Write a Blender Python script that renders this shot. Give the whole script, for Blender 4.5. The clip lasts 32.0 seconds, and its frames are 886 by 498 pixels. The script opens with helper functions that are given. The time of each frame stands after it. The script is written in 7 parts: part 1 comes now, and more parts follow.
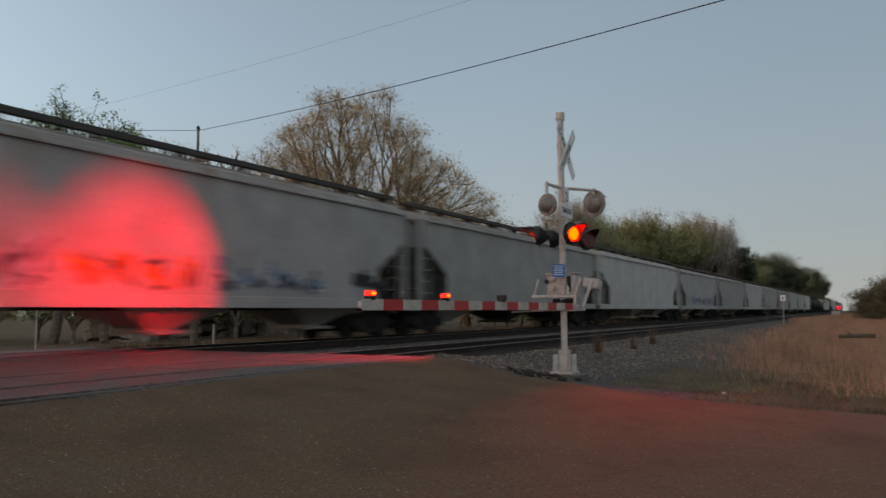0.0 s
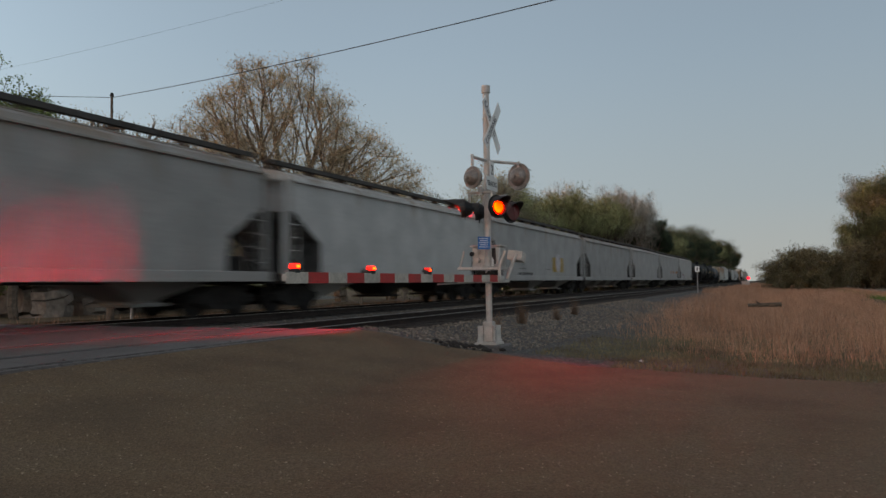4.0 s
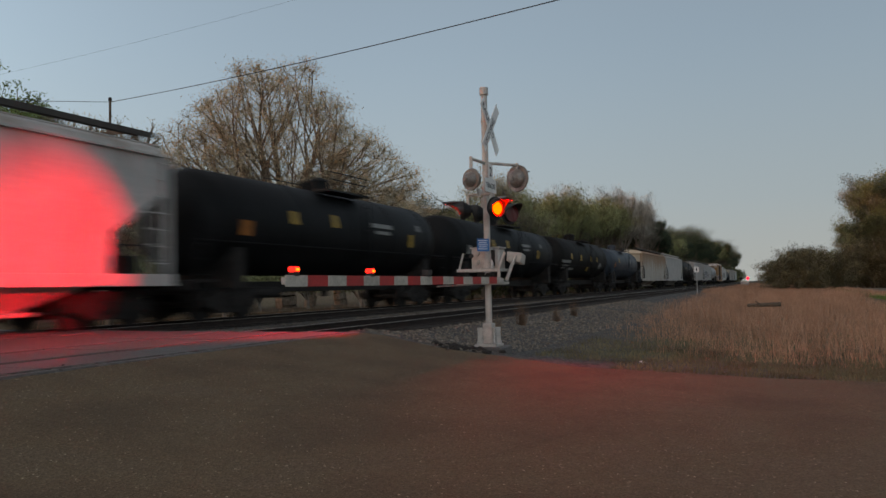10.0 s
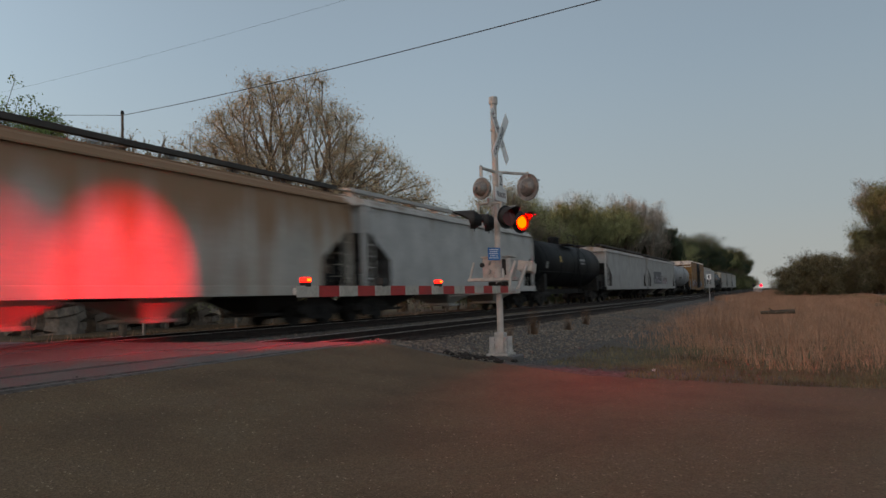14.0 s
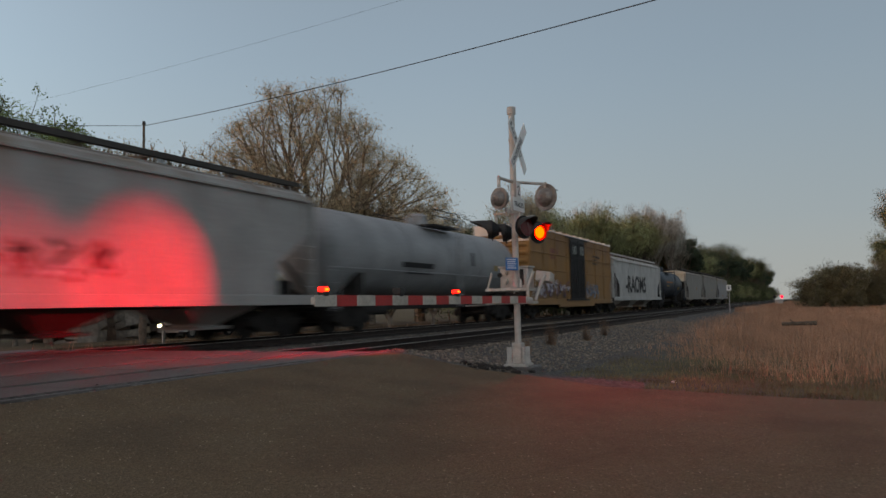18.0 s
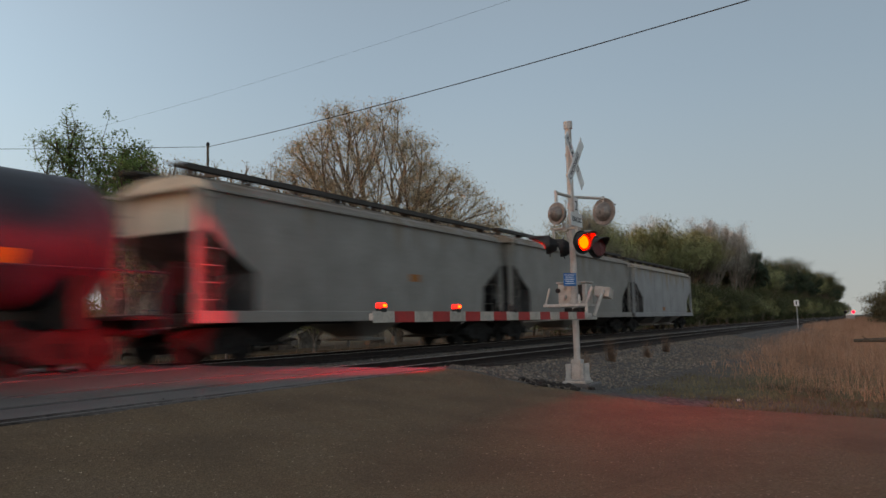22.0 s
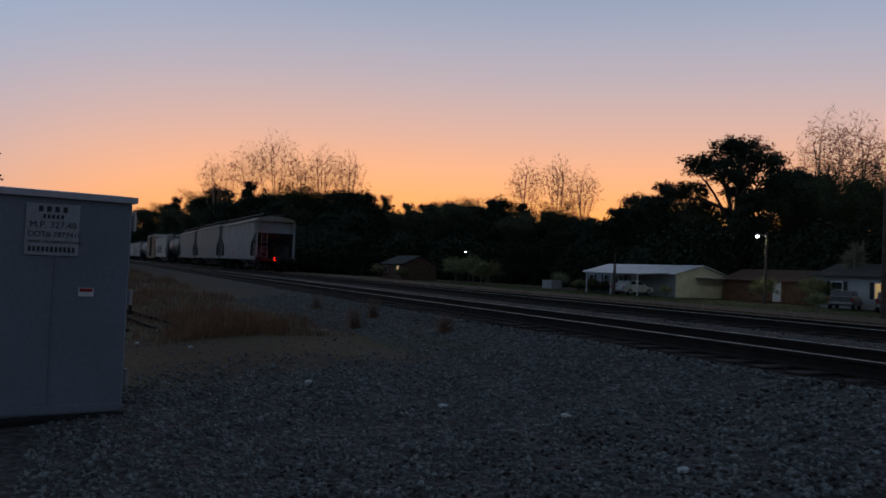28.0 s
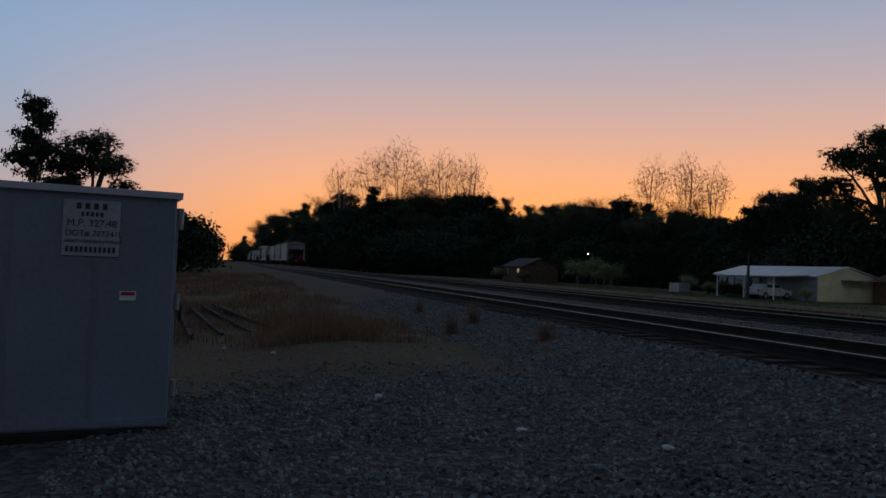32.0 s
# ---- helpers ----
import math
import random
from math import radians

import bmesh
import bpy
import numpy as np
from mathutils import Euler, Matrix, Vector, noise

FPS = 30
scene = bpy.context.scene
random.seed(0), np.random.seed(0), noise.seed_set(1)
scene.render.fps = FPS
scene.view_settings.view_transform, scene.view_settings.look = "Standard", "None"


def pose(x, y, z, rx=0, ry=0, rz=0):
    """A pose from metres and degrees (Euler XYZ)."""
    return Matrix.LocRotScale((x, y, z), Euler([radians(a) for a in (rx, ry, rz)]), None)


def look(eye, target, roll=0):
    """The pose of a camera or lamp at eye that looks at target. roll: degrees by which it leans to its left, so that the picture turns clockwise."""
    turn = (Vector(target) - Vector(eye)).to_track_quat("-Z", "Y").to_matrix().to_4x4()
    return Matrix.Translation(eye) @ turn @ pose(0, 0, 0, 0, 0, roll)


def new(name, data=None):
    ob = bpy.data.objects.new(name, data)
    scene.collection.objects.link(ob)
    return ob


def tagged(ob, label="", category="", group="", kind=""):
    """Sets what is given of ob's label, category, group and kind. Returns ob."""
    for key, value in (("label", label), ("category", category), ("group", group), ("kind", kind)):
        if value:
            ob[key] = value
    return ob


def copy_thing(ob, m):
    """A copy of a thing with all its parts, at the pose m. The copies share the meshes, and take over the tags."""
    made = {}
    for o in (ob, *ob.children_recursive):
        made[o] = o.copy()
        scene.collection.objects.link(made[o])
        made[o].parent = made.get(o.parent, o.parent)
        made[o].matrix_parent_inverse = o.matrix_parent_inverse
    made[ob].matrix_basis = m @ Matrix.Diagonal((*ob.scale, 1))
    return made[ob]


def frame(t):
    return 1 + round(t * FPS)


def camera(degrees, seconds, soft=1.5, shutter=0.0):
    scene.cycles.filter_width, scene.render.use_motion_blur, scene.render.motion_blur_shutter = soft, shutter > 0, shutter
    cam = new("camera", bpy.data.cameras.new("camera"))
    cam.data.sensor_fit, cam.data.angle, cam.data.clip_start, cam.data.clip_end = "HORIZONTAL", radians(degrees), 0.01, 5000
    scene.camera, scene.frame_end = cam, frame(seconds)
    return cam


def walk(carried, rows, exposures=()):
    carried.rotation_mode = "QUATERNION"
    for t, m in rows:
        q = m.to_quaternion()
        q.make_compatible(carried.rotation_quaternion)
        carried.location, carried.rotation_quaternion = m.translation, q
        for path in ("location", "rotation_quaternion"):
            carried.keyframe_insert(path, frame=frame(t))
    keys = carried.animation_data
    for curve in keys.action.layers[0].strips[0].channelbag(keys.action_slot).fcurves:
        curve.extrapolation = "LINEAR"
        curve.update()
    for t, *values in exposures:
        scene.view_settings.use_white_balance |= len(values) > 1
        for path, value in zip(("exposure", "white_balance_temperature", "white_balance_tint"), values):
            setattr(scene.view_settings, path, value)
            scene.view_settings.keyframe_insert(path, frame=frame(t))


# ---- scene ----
# ---- camera ----
cam = camera(60.0, 32.0, soft=1.5, shutter=0.8)


def view(x, y, z, az, pitch, roll):
    """Pose of the camera from its place, heading (0: along +x, to the left positive), pitch and roll in degrees."""
    a, p = radians(az), radians(pitch)
    return look((x, y, z), (x + 10 * math.cos(a) * math.cos(p), y + 10 * math.sin(a) * math.cos(p), z + 10 * math.sin(p)), roll)


# seconds, x, y, z, heading, pitch, roll
ROWS = [
    (0.0, 0, 0, 0.83, 28.89, 4.71, -0.36), (0.5, 0, 0, 0.83, 27.29, 4.79, -0.22), (1.0, 0, 0, 0.83, 26.02, 4.89, -0.03),
    (1.5, 0, 0, 0.83, 25.51, 4.88, 0.28), (2.0, 0, 0, 0.83, 25.54, 4.86, 0.52), (2.5, 0, 0, 0.83, 25.33, 4.74, 0.45),
    (3.0, 0, 0, 0.83, 24.79, 4.31, 0.10), (3.5, 0, 0, 0.83, 23.99, 3.13, -0.47), (5.5, 0, 0, 0.83, 22.76, 2.34, -0.99),
    (6.0, 0, 0, 0.83, 22.62, 2.27, -1.20), (6.5, 0, 0, 0.83, 22.54, 2.18, -1.33), (7.0, 0, 0, 0.83, 22.58, 2.14, -1.34),
    (7.5, 0, 0, 0.83, 22.74, 2.24, -1.22), (8.0, 0, 0, 0.83, 22.94, 2.38, -1.15), (8.5, 0, 0, 0.83, 23.10, 2.53, -1.12),
    (9.0, 0, 0, 0.83, 23.33, 2.80, -0.94), (9.5, 0, 0, 0.83, 23.37, 2.95, -0.97), (10.0, 0, 0, 0.83, 23.31, 2.77, -1.14),
    (10.5, 0, 0, 0.83, 23.29, 2.70, -1.34), (11.0, 0, 0, 0.83, 23.35, 2.77, -1.31), (11.5, 0, 0, 0.83, 23.48, 2.89, -1.32),
    (12.0, 0, 0, 0.83, 23.59, 2.90, -1.22), (12.5, 0, 0, 0.83, 23.59, 2.84, -1.28), (13.0, 0, 0, 0.83, 23.72, 2.92, -1.51),
    (13.5, 0, 0, 0.83, 23.89, 3.23, -1.65), (14.0, 0, 0, 0.83, 24.10, 3.49, -1.58), (14.5, 0, 0, 0.83, 24.43, 3.73, -1.28),
    (16.5, 0, 0, 0.83, 25.00, 3.87, -1.41), (17.0, 0, 0, 0.83, 24.91, 3.94, -1.33), (17.5, 0, 0, 0.83, 25.05, 4.01, -1.37),
    (18.0, 0, 0, 0.83, 25.40, 4.26, -1.33), (18.5, 0, 0, 0.83, 25.87, 4.66, -1.30), (19.0, 0, 0, 0.83, 26.19, 4.93, -1.47),
    (19.5, 0, 0, 0.83, 26.48, 5.01, -1.60), (20.0, 0, 0, 0.83, 27.13, 5.13, -1.58), (20.5, 0, 0, 0.83, 27.96, 5.26, -1.53),
    (21.0, 0, 0, 0.83, 28.76, 5.32, -1.59), (21.5, 0, 0, 0.83, 29.28, 5.45, -1.40), (22.0, 0, 0, 0.83, 29.64, 5.55, -1.36),
    (22.5, 0, 0, 0.83, 31.22, 5.89, -1.64), (23.0, 0, 0, 0.83, 36.34, 6.86, -1.42), (23.5, 0, 0, 0.83, 46.15, 8.27, -0.92),
    (24.0, 0, 0, 0.83, 59.98, 8.82, 0.23), (24.5, 0, 0, 0.83, 77.95, 7.80, 1.30), (25.5, 0, -0.06, 0.81, 113.5, 4.9, 2.4),
    (26.5, -0.00, 0.32, 0.77, 145.11, 2.25, 2.70), (27.0, -0.23, 0.48, 0.77, 147.90, 1.13, 1.52), (27.5, -0.39, 0.64, 0.77, 150.92, 1.14, 0.77),
    (28.0, -0.51, 0.80, 0.77, 154.71, 1.56, 2.44), (28.5, -0.67, 0.84, 0.77, 155.94, 1.61, 1.42), (29.0, -0.78, 0.89, 0.77, 156.68, 1.69, 0.00),
    (29.5, -0.83, 1.04, 0.77, 158.49, 1.83, 1.22), (30.0, -0.93, 1.20, 0.77, 160.76, 2.02, 1.68), (30.5, -1.07, 1.29, 0.77, 161.75, 2.04, 0.90),
    (31.0, -1.19, 1.38, 0.77, 162.05, 2.09, 0.06), (31.5, -1.26, 1.49, 0.77, 163.06, 1.61, 1.51), (32.0, -1.30, 1.60, 0.77, 163.89, 1.40, 2.27),
]

walk(cam, [(r[0], view(*r[1:])) for r in ROWS],
     exposures=[(0, 0.03, 7900, 10), (1, 0.06, 7900, 10), (2, 0.03, 7900, 10), (3, 0.03, 7900, 10), (6, 0.13, 7900, 10), (10, 0.03, 7900, 10), (11, 0.23, 7900, 10), (13, 0.23, 7900, 10), (14, -0.02, 7900, 10), (14.5, 0.03, 7900, 10), (19, -0.07, 7900, 10), (20, 0.07, 7900, 10), (21, -0.12, 7900, 10), (22, 0.11, 7900, 10), (22.5, 0.03, 7900, 10), (23.5, -0.15, 7700, 10), (24, -0.22, 7500, 10), (24.5, -0.4, 7250, 10), (26.5, -1.55, 5900, 10), (28, -1.6, 5800, 10), (30, -1.65, 5800, 10), (32, -1.7, 5800, 10)])

# ---- world: clear sky after sunset, glow in the west along the track ----
world = bpy.data.worlds.new("dusk_sky")
scene.world = world
world.use_nodes = True
wn, wl = world.node_tree.nodes, world.node_tree.links
wn.clear()


def ramp_node(nodes, stops):
    r = nodes.new("ShaderNodeValToRGB")
    r.color_ramp.interpolation = "B_SPLINE"
    while len(r.color_ramp.elements) < len(stops):
        r.color_ramp.elements.new(0.5)
    for e, (p, c) in zip(r.color_ramp.elements, stops):
        e.position, e.color = p, (*c, 1)
    return r


w_co = wn.new("ShaderNodeTexCoord")
w_sep = wn.new("ShaderNodeSeparateXYZ")
w_dot = wn.new("ShaderNodeVectorMath")
w_dot.operation = "DOT_PRODUCT"
w_dot.inputs[1].default_value = (-0.927, 0.375, 0.0)      # towards the set sun
w_aft = wn.new("ShaderNodeVectorMath")
w_aft.operation = "DOT_PRODUCT"
w_aft.inputs[1].default_value = (-0.846, 0.534, 0.0)      # the afterglow has drifted to the north


def map_node(lo, hi, smooth):
    m = wn.new("ShaderNodeMapRange")
    m.interpolation_type = "SMOOTHSTEP" if smooth else "LINEAR"
    m.inputs["From Min"].default_value, m.inputs["From Max"].default_value = lo, hi
    return m


def mix_node(fac, a, b):
    m = wn.new("ShaderNodeMix")
    m.data_type = "RGBA"
    wl.new(fac, m.inputs["Factor"])
    wl.new(a, m.inputs["A"])
    wl.new(b, m.inputs["B"])
    return m.outputs["Result"]


w_side, w_glow = map_node(-0.62, 1.1, True), map_node(0.56, 0.985, True)
ZENITH = (0.058, 0.060, 0.070)
# colours are a quarter and less of the light: the background's strength brings it back
w_east = ramp_node(wn, [(0.0, (0.099, 0.110, 0.120)), (0.1, (0.085, 0.110, 0.134)), (0.3, (0.062, 0.095, 0.140)), (0.55, (0.049, 0.064, 0.088)), (1.0, ZENITH)])
w_pale = ramp_node(wn, [(0.0, (0.24, 0.25, 0.25)), (0.12, (0.24, 0.315, 0.37)), (0.32, (0.20, 0.31, 0.45)), (0.55, (0.12, 0.14, 0.18)), (1.0, ZENITH)])
w_west = ramp_node(wn, [(0.0, (0.98, 0.285, 0.015)), (0.055, (0.96, 0.335, 0.05)), (0.11, (0.83, 0.35, 0.132)), (0.17, (0.60, 0.33, 0.22)), (0.24, (0.41, 0.32, 0.30)), (0.33, (0.25, 0.285, 0.35)), (0.55, (0.125, 0.155, 0.20)), (1.0, ZENITH)])
w_bg = wn.new("ShaderNodeBackground")
w_bg.inputs["Strength"].default_value = 4.3
w_out = wn.new("ShaderNodeOutputWorld")
wl.new(w_co.outputs["Generated"], w_sep.inputs[0])
for q, r in ((w_dot, w_side), (w_aft, w_glow)):
    wl.new(w_co.outputs["Generated"], q.inputs[0])
    wl.new(q.outputs["Value"], r.inputs["Value"])
for q in (w_east, w_pale, w_west):
    wl.new(w_sep.outputs["Z"], q.inputs[0])
w_shade = map_node(-0.99, -0.6, True)                      # the sky dims towards the east
w_shade.inputs["To Min"].default_value = 0.86
wl.new(w_dot.outputs["Value"], w_shade.inputs["Value"])
w_dim = wn.new("ShaderNodeVectorMath")
w_dim.operation = "SCALE"
wl.new(w_east.outputs["Color"], w_dim.inputs[0])
wl.new(w_shade.outputs["Result"], w_dim.inputs["Scale"])
w_base = mix_node(w_side.outputs["Result"], w_dim.outputs["Vector"], w_pale.outputs["Color"])
wl.new(mix_node(w_glow.outputs["Result"], w_base, w_west.outputs["Color"]), w_bg.inputs["Color"])
wl.new(w_bg.outputs["Background"], w_out.inputs["Surface"])


def lamp(name, kind, eye, target, energy, color, size=0.1, spot=60, blend=0.5):
    d = bpy.data.lights.new(name, kind)
    d.energy, d.color = energy, color
    d.shadow_soft_size = size
    if kind == "SPOT":
        d.spot_size, d.spot_blend = radians(spot), blend
    ob = new(name, d)
    ob.matrix_world = look(eye, target)
    return ob


MAST = (13.9, 5.06)            # the crossing signal's mast
RED = (1.0, 0.0, 0.010)
# the signal's four lower heads: place from the mast's foot and the way they face; they flash in turn, west and east end of the arm
MAST_Z = -0.335
HEADS = {"south_west": (-0.36, -0.31, 2.60, -115), "south_east": (0.40, -0.33, 2.56, -118), "north_west": (-0.38, 0.31, 2.59, 112), "north_east": (0.38, 0.31, 2.59, 108)}


def head_lamp(where, target, energy, spot, blend):
    x, y, z, az = HEADS[where]
    a = radians(az)
    eye = (MAST[0] + x + 0.068 * math.cos(a), MAST[1] + y + 0.068 * math.sin(a), MAST_Z + z)
    lamp("flasher_beam", "SPOT", eye, target, energy, RED, 0.008, spot, blend)


# each lens throws a round main beam, a weaker side lobe and a wide spill on the road
head_lamp("north_west", (11.2, 13.4, 1.65), 6200, 36, 0.85)
head_lamp("north_west", (7.0, 13.4, 1.4), 2500, 31, 1.0)
head_lamp("north_west", (10.0, 11.0, -0.4), 2600, 58, 0.7)
head_lamp("north_east", (12.8, 13.4, 1.3), 5800, 35, 0.85)
head_lamp("north_east", (8.8, 13.4, 1.2), 2200, 30, 1.0)
head_lamp("north_east", (10.6, 11.0, -0.4), 2600, 58, 0.7)
head_lamp("south_west", (8.0, -8.0, -0.7), 560, 140, 1.0)
head_lamp("south_east", (8.5, -8.5, -0.7), 560, 140, 1.0)
lamp("yard_light_beam", "POINT", (-50.2, 55.0, 5.0), (-50.2, 55.0, 0), 1900, (1.0, 0.95, 0.62), 0.15)

# ---- materials ----
MATS = {}


def mat(name, color, rough=0.8, metal=0.0, var=0.18, scale=3.0, fine=40.0, bump=0.15, tint=None, spec=0.4):
    """A painted, worn or natural surface: two scales of colour change and a fine relief; tint: a second colour in patches."""
    if name in MATS:
        return MATS[name]
    m = bpy.data.materials.new(name)
    m.use_nodes = True
    n, l = m.node_tree.nodes, m.node_tree.links
    b = n["Principled BSDF"]
    b.inputs["Metallic"].default_value = metal
    b.inputs["Specular IOR Level"].default_value = spec
    co = n.new("ShaderNodeTexCoord")
    n1, n2 = n.new("ShaderNodeTexNoise"), n.new("ShaderNodeTexNoise")
    n1.inputs["Scale"].default_value, n1.inputs["Detail"].default_value = scale, 5
    n2.inputs["Scale"].default_value, n2.inputs["Detail"].default_value = fine, 3
    for q in (n1, n2):
        l.new(co.outputs["Object"], q.inputs["Vector"])
    lo = tuple(max(0, c * (1 - 1.6 * var)) for c in color)
    hi = tuple(min(1, c * (1 + 1.6 * var)) for c in color)
    if tint:
        lo = tint
    r1 = ramp_node(n, [(0.3, lo), (0.7, hi)])
    r1.color_ramp.interpolation = "LINEAR"
    l.new(n1.outputs["Fac"], r1.inputs[0])
    mx = n.new("ShaderNodeMix")
    mx.data_type, mx.blend_type = "RGBA", "OVERLAY"
    mx.inputs["Factor"].default_value = min(1.0, var * 2.5)
    l.new(r1.outputs["Color"], mx.inputs["A"])
    l.new(n2.outputs["Fac"], mx.inputs["B"])
    l.new(mx.outputs["Result"], b.inputs["Base Color"])
    rr = n.new("ShaderNodeMapRange")
    rr.inputs["To Min"].default_value, rr.inputs["To Max"].default_value = max(0.03, rough - 0.12), min(1, rough + 0.12)
    l.new(n1.outputs["Fac"], rr.inputs["Value"])
    l.new(rr.outputs["Result"], b.inputs["Roughness"])
    if bump:
        bp = n.new("ShaderNodeBump")
        bp.inputs["Strength"].default_value, bp.inputs["Distance"].default_value = bump, 0.02
        l.new(n2.outputs["Fac"], bp.inputs["Height"])
        l.new(bp.outputs["Normal"], b.inputs["Normal"])
    MATS[name] = m
    return m


def glow(name, color, strength):
    if name in MATS:
        return MATS[name]
    m = bpy.data.materials.new(name)
    m.use_nodes = True
    b = m.node_tree.nodes["Principled BSDF"]
    b.inputs["Base Color"].default_value = (*[0.5 * c for c in color], 1)
    b.inputs["Emission Color"].default_value = (*color, 1)
    b.inputs["Emission Strength"].default_value = strength
    MATS[name] = m
    return m


def glass(name, color=(0.02, 0.025, 0.03)):
    m = mat(name, color, 0.06, 0.0, 0.02, 1, 5, 0.0, None, 0.8)
    return m




def asphalt_material():
    """Old asphalt: pale and dark chips in a brown binder, worn patches, hair cracks."""
    m = bpy.data.materials.new("asphalt")
    m.use_nodes = True
    n, l = m.node_tree.nodes, m.node_tree.links
    b = n["Principled BSDF"]
    b.inputs["Roughness"].default_value, b.inputs["Specular IOR Level"].default_value = 0.86, 0.25
    co = n.new("ShaderNodeTexCoord")
    chips, big, crack = n.new("ShaderNodeTexVoronoi"), n.new("ShaderNodeTexNoise"), n.new("ShaderNodeTexVoronoi")
    chips.inputs["Scale"].default_value, big.inputs["Scale"].default_value, crack.inputs["Scale"].default_value = 70.0, 0.9, 0.55
    big.inputs["Detail"].default_value = 8.0
    crack.feature = "DISTANCE_TO_EDGE"
    for q in (chips, big, crack):
        l.new(co.outputs["Object"], q.inputs["Vector"])
    r = ramp_node(n, [(0.0, (0.082, 0.056, 0.034)), (0.5, (0.132, 0.092, 0.055)), (0.9, (0.168, 0.119, 0.073)), (1.0, (0.55, 0.45, 0.33))])
    r.color_ramp.interpolation = "LINEAR"
    l.new(chips.outputs["Color"], r.inputs[0])
    w = ramp_node(n, [(0.3, (0.62, 0.62, 0.62)), (0.7, (1.25, 1.2, 1.12))])
    l.new(big.outputs["Fac"], w.inputs[0])
    mx = n.new("ShaderNodeMix")
    mx.data_type, mx.blend_type = "RGBA", "MULTIPLY"
    mx.inputs["Factor"].default_value = 1.0
    l.new(r.outputs["Color"], mx.inputs["A"])
    l.new(w.outputs["Color"], mx.inputs["B"])
    c = ramp_node(n, [(0.0, (0.45, 0.45, 0.45)), (0.012, (1, 1, 1))])
    l.new(crack.outputs["Distance"], c.inputs[0])
    m2 = n.new("ShaderNodeMix")
    m2.data_type, m2.blend_type = "RGBA", "MULTIPLY"
    m2.inputs["Factor"].default_value = 0.25
    l.new(mx.outputs["Result"], m2.inputs["A"])
    l.new(c.outputs["Color"], m2.inputs["B"])
    l.new(m2.outputs["Result"], b.inputs["Base Color"])
    bp = n.new("ShaderNodeBump")
    bp.inputs["Strength"].default_value, bp.inputs["Distance"].default_value = 0.6, 0.012
    l.new(chips.outputs["Distance"], bp.inputs["Height"])
    l.new(bp.outputs["Normal"], b.inputs["Normal"])
    return m


def stained_paint(name, base, stain, amount, grime=(0.16, 0.13, 0.10)):
    """Car paint with rust that ran down from the roof and road grime along the sill."""
    m = mat(name, base, 0.62, 0, 0.1, 0.8, 14, 0.05)
    n, l = m.node_tree.nodes, m.node_tree.links
    b = n["Principled BSDF"]
    src = b.inputs["Base Color"].links[0].from_socket
    co = n.new("ShaderNodeTexCoord")
    mp = n.new("ShaderNodeMapping")
    mp.inputs["Scale"].default_value = (1.3, 1.3, 0.16)
    l.new(co.outputs["Object"], mp.inputs["Vector"])
    ns = n.new("ShaderNodeTexNoise")
    ns.inputs["Scale"].default_value, ns.inputs["Detail"].default_value = 1.4, 7.0
    l.new(mp.outputs["Vector"], ns.inputs["Vector"])
    sep = n.new("ShaderNodeSeparateXYZ")
    l.new(co.outputs["Object"], sep.inputs[0])
    up = n.new("ShaderNodeMapRange")
    up.inputs["From Min"].default_value, up.inputs["From Max"].default_value = 2.2, 4.4
    up.inputs["To Min"].default_value, up.inputs["To Max"].default_value = -0.25, 0.22
    l.new(sep.outputs["Z"], up.inputs["Value"])
    add = n.new("ShaderNodeMath")
    l.new(ns.outputs["Fac"], add.inputs[0])
    l.new(up.outputs["Result"], add.inputs[1])
    th = n.new("ShaderNodeMapRange")
    th.inputs["From Min"].default_value, th.inputs["From Max"].default_value = 0.75 - amount, 0.95 - amount * 0.8
    th.inputs["To Max"].default_value = 0.85
    l.new(add.outputs[0], th.inputs["Value"])
    mx = n.new("ShaderNodeMix")
    mx.data_type = "RGBA"
    l.new(th.outputs["Result"], mx.inputs["Factor"])
    l.new(src, mx.inputs["A"])
    mx.inputs["B"].default_value = (*stain, 1)
    lo = n.new("ShaderNodeMapRange")
    lo.inputs["From Min"].default_value, lo.inputs["From Max"].default_value = 1.9, 1.0
    lo.inputs["To Min"].default_value, lo.inputs["To Max"].default_value = -0.3, 0.35
    l.new(sep.outputs["Z"], lo.inputs["Value"])
    ad2 = n.new("ShaderNodeMath")
    ad2.use_clamp = True
    ad2.operation = "MULTIPLY"
    l.new(lo.outputs["Result"], ad2.inputs[0])
    l.new(ns.outputs["Fac"], ad2.inputs[1])
    m2 = n.new("ShaderNodeMix")
    m2.data_type = "RGBA"
    l.new(ad2.outputs[0], m2.inputs["Factor"])
    l.new(mx.outputs["Result"], m2.inputs["A"])
    m2.inputs["B"].default_value = (*grime, 1)
    l.new(m2.outputs["Result"], b.inputs["Base Color"])
    return m


ASPHALT = asphalt_material()
PANEL = mat("crossing_concrete", (0.088, 0.08, 0.076), 0.55, 0, 0.2, 1.2, 60, 0.3)
STEEL = mat("rail_top_steel", (0.55, 0.53, 0.5), 0.4, 1.0, 0.1, 8, 60, 0.05)
RUST = mat("rusty_steel", (0.028, 0.018, 0.014), 0.9, 0.0, 0.3, 5, 50, 0.4)
TIE = mat("creosote_wood", (0.03, 0.024, 0.02), 0.9, 0, 0.3, 3, 25, 0.5)
BLACK = mat("black_steel", (0.014, 0.014, 0.015), 0.6, 0.1, 0.3, 3, 30, 0.15)
GALV = mat("galvanised_steel", (0.42, 0.40, 0.38), 0.5, 0.55, 0.15, 6, 50, 0.1)
